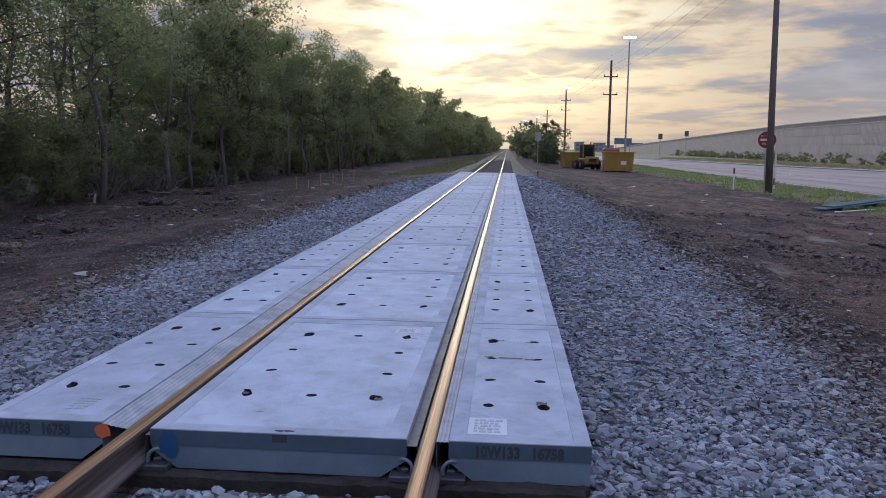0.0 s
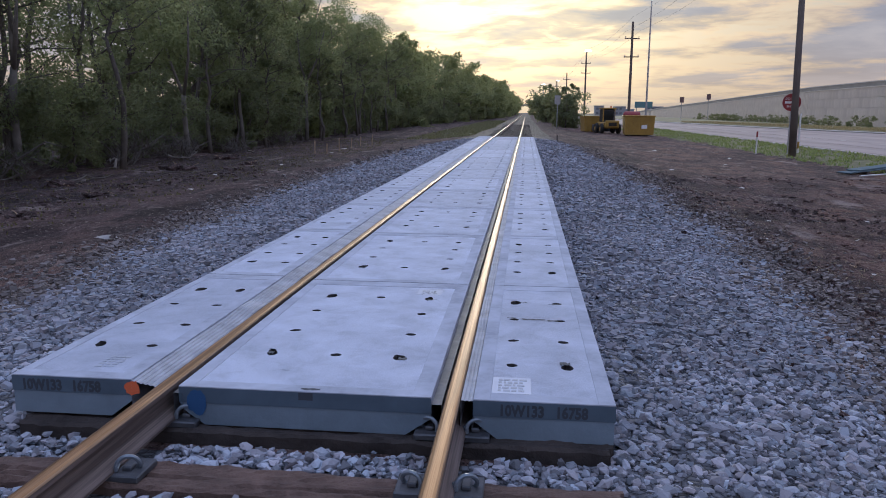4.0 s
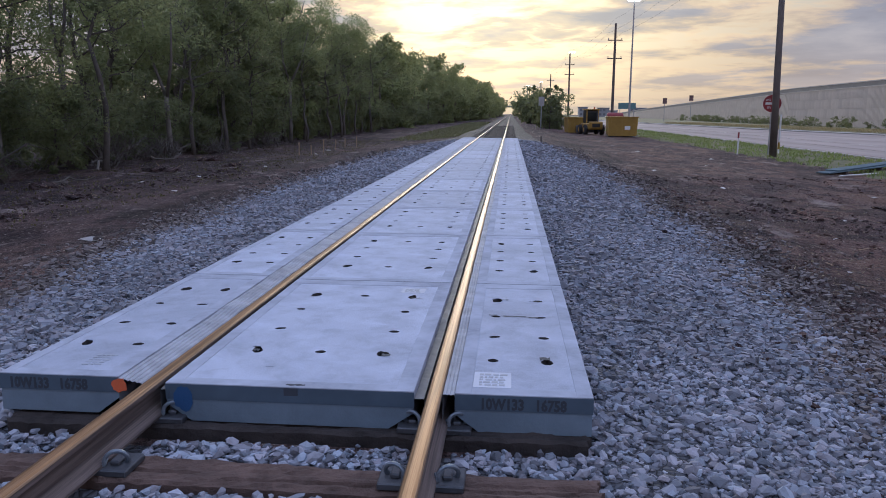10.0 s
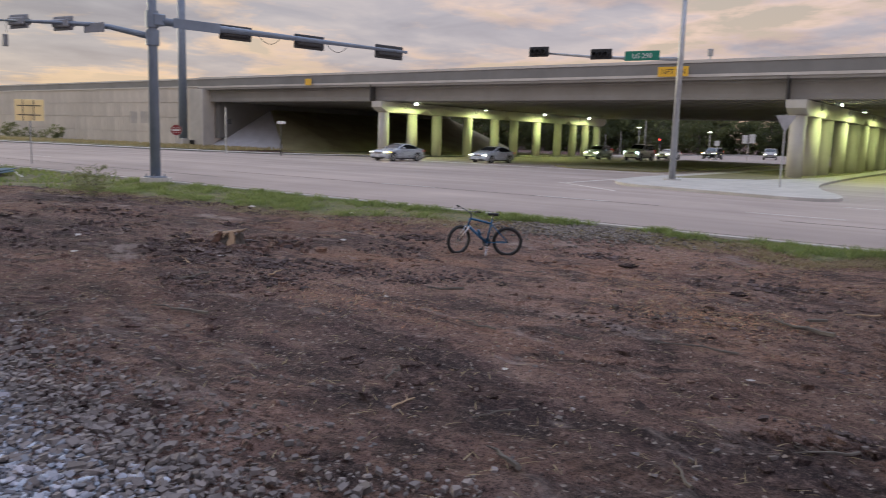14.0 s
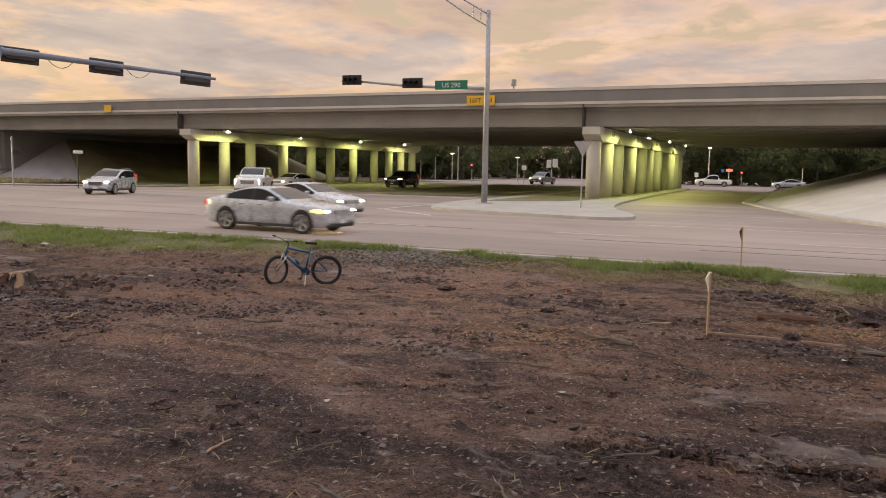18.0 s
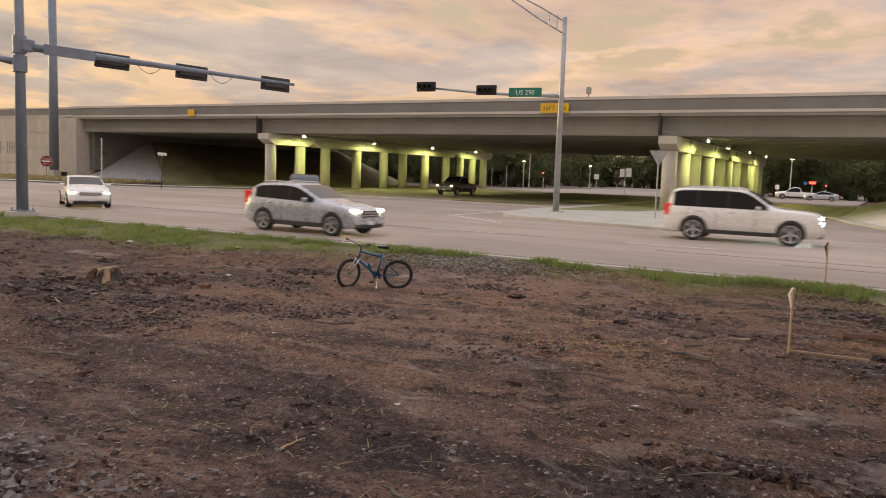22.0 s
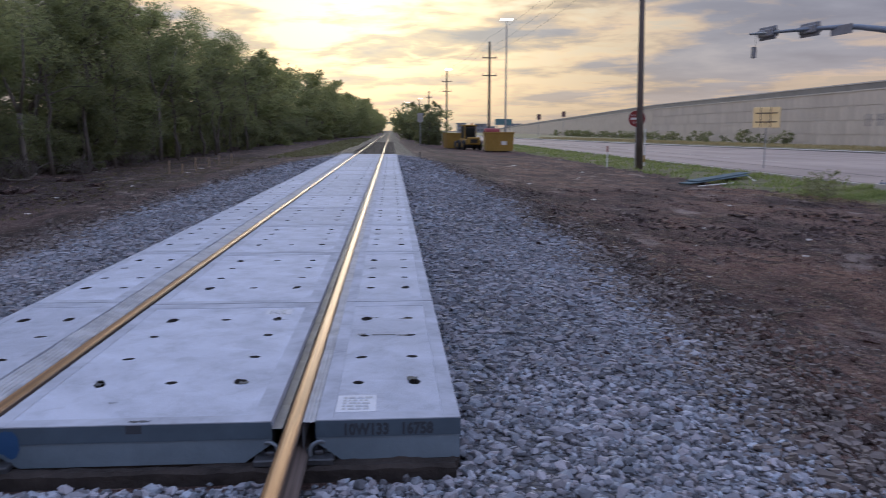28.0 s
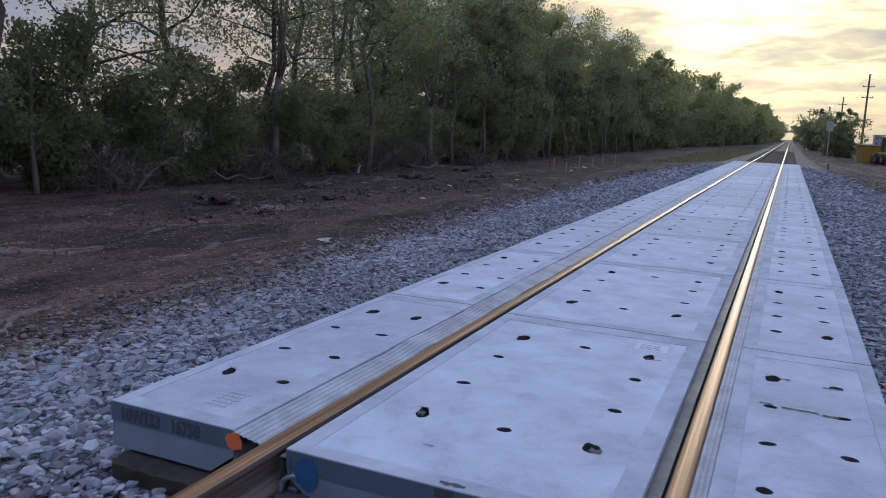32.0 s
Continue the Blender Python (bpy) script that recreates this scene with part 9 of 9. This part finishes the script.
# ---- what moves ----
TRACKS = {
    "silver_sedan": [(0, 152, 37), (8, 118, 37), (11, 100, 37.2), (13.5, 60, 38), (14, 52.5, 38.2), (14.5, 46.8, 38.3), (15, 40.8, 37.2), (15.5, 35.2, 34.2), (16.5, 27.4, 26.3), (17.5, 24.0, 16.2), (18, 23.6, 11.2), (18.5, 23.3, 5.6), (19, 23.2, -0.2), (19.5, 23.2, -6), (20.5, 23.2, -18), (24, 23.2, -64), (32, 23.2, -170)],
    "pale_sedan": [(0, 162, 33), (8, 128, 33), (11, 108, 33), (13.5, 67, 33.4), (14, 60, 33.2), (14.5, 54.8, 33.3), (15, 49.8, 33), (15.5, 45.2, 32), (16.5, 37.8, 27), (17.5, 32.6, 19.4), (18, 31.4, 15), (18.5, 30.5, 10.6), (19, 29.7, 5.5), (19.5, 29.2, -0.4), (20, 29, -6), (21, 29, -18), (25, 29, -70), (32, 29, -165)],
    "white_suv": [(0, 172, 33), (9, 138, 33), (12, 114, 33), (14, 93, 33), (14.5, 86.5, 33.1), (15, 79.5, 33.1), (15.5, 73.2, 33.3), (16.5, 63.5, 33.8), (17.5, 55.5, 33.9), (18, 49.8, 31.8), (18.5, 44, 28), (19, 39.8, 23.9), (19.5, 37, 20.2), (20, 35.2, 16.3), (20.5, 34, 12.4), (21, 33.2, 8.4), (21.5, 32.8, 4), (22, 32.7, -1), (22.5, 32.7, -6.4), (24, 32.7, -24), (32, 32.7, -130)],
    "grey_suv": [(0, 182, 37), (9, 142, 37), (12, 116, 37), (13.5, 98, 36.8), (14, 88.5, 36.6), (14.5, 80.5, 36.6), (15, 73.5, 36.8), (15.5, 68, 37.4), (16.5, 57.5, 39.6), (17.5, 48.6, 40.4), (18, 41.4, 37.8), (18.5, 36, 35.2), (19, 31.5, 32.4), (19.5, 28.1, 30.1), (20, 25.8, 26.9), (20.5, 24.8, 23.3), (21, 23.9, 20.2), (21.5, 23.3, 16.3), (22, 23.1, 12.1), (22.5, 22.9, 7.4), (23, 22.8, 2.5), (23.5, 22.9, -2.2), (24, 23, -7), (25, 23, -19), (32, 23, -110)],
    "white_sedan": [(0, 192, 34), (10, 142, 34), (14, 106, 34), (15.5, 90, 34.4), (17.5, 68, 36.8), (19, 50, 37.8), (19.5, 45, 37.9), (20, 39.5, 37.3), (20.5, 35.8, 36.2), (21, 31.4, 34.7), (21.5, 28.2, 31.5), (22, 26.1, 28.4), (22.5, 24.7, 25.2), (23, 23.9, 21.7), (23.5, 23.3, 18.1), (24, 23.1, 14.5), (24.5, 23, 10.5), (25, 22.8, 6), (25.5, 22.8, 0.8), (26, 22.8, -5), (28, 22.8, -30), (32, 22.8, -85)],
    "black_suv": [(0, 198, 33), (10, 156, 33), (14, 122, 32.6), (15.5, 106, 32.3), (17.5, 83, 32.7), (18, 77, 32.7), (18.5, 71.2, 32.8), (19, 66, 32.8), (19.5, 61, 32.7), (20, 55.8, 32.4), (20.5, 50.8, 31.8), (21, 46.8, 30.5), (21.5, 43.1, 28.6), (22, 39, 25.4), (22.5, 35.9, 22), (23, 33.2, 17.8), (23.5, 31.7, 13.5), (24, 31.2, 9.2), (24.5, 31.1, 4.3), (25, 31.1, -1), (26, 31.1, -13), (32, 31.1, -90)],
    "grey_pickup": [(0, 199, 33), (12, 150, 30), (17.5, 119, 26.5), (18, 115.5, 27), (19, 108, 28.4), (19.5, 103.5, 29.2), (20, 98.2, 30.2), (20.5, 92.3, 31.2), (21.5, 80, 32.2), (22, 73, 32.2), (22.5, 66.5, 32.3), (23, 60.8, 32.2), (24, 50.5, 30.5), (25, 41.4, 25.9), (25.5, 37.9, 22.3), (26, 35.3, 18.4), (26.5, 33.6, 14.2), (27.5, 32.6, 5), (28.5, 32.4, -5), (32, 32.4, -48)],
    "far_sedan": [(0, 130.5, -55), (12, 130.5, -30), (17.5, 130.5, -11), (18, 130.5, -7.6), (18.5, 130.5, -5.6), (19, 130.5, -3.8), (19.5, 130.5, -2.1), (20, 130.5, -1.2), (21, 130.5, -0.7), (32, 130.5, -0.6)],
    "far_car": [(0, 30.2, 900), (22, 30.2, 358), (26, 30.2, 260), (29, 30.2, 187), (30, 30.2, 161), (31, 30.2, 137), (32, 30.2, 113)],
}


LATE = {"silver_sedan": 0.02, "grey_suv": 0.07, "white_sedan": 0.11, "black_suv": 0.08, "white_suv": 0.07}


def glide(rows, t):
    """A smooth way through timed places."""
    ts, P = np.array([r[0] for r in rows], float), np.array([r[1:] for r in rows], float)
    v = np.zeros_like(P)
    step = np.diff(P, axis=0) / np.diff(ts)[:, None]
    h = np.diff(ts)[:, None]
    v[1:-1] = (step[:-1] * h[1:] + step[1:] * h[:-1]) / (h[1:] + h[:-1])
    v[0], v[-1] = step[0], step[-1]
    i = int(np.clip(np.searchsorted(ts, t, side="right") - 1, 0, len(ts) - 2))
    d = ts[i + 1] - ts[i]
    s = (t - ts[i]) / d
    a, b, c, e = 2 * s**3 - 3 * s**2 + 1, s**3 - 2 * s**2 + s, -2 * s**3 + 3 * s**2, s**3 - s**2
    return a * P[i] + b * d * v[i] + c * P[i + 1] + e * d * v[i + 1]


def motions():
    for name, rows in TRACKS.items():
        ob = CARS[name]
        late = LATE.get(name, 0.0)
        rows = [(t + late if 0 < t < 32 else t, x, y) for t, x, y in rows]
        times = sorted({0.0, 2.0, 4.0, 6.0, 8.0, 10.0, 11.0, 12.0} | {12.5 + 0.25 * k for k in range(56)} | {27.0, 28.0, 29.0, 30.0, 31.0, 32.0})
        keys, turn = [], None
        for t in times:
            x, y = glide(rows, t)
            x1, y1 = glide(rows, min(t + 0.15, 32.0))
            x0, y0 = glide(rows, max(t - 0.15, 0.0))
            if math.hypot(x1 - x0, y1 - y0) > 0.02:
                turn = math.degrees(math.atan2(-(x1 - x0), y1 - y0))
            keys.append((t, pose(x, y, ROAD_Z, 0, 0, turn)))
        walk(ob, keys)
        if name in ("far_car", "far_sedan"):
            continue
        # the wheels roll by the way that the car goes while it is near
        near = [k / FPS for k in range(int(13 * FPS), int(26.6 * FPS)) if glide(rows, k / FPS)[0] < 70 and glide(rows, k / FPS)[1] > -9]
        for w in [c for c in ob.children if c.name.split(".")[0] == "wheel"]:
            r, at = w.location.z, w.location.copy()
            roll, last, out = 0.0, glide(rows, near[0]), [(0.0, pose(*at))]
            for t in near:
                p = glide(rows, t)
                roll -= math.degrees(float(np.hypot(*(p - last))) / r)
                last = p
                out.append((t, pose(*at, roll, 0, 0)))
            out.append((32.0, pose(*at, roll, 0, 0)))
            walk(w, out)


CARS["white_pickup"].matrix_basis = pose(136.5, 3.6, ROAD_Z, 0, 0, 0)
motions()
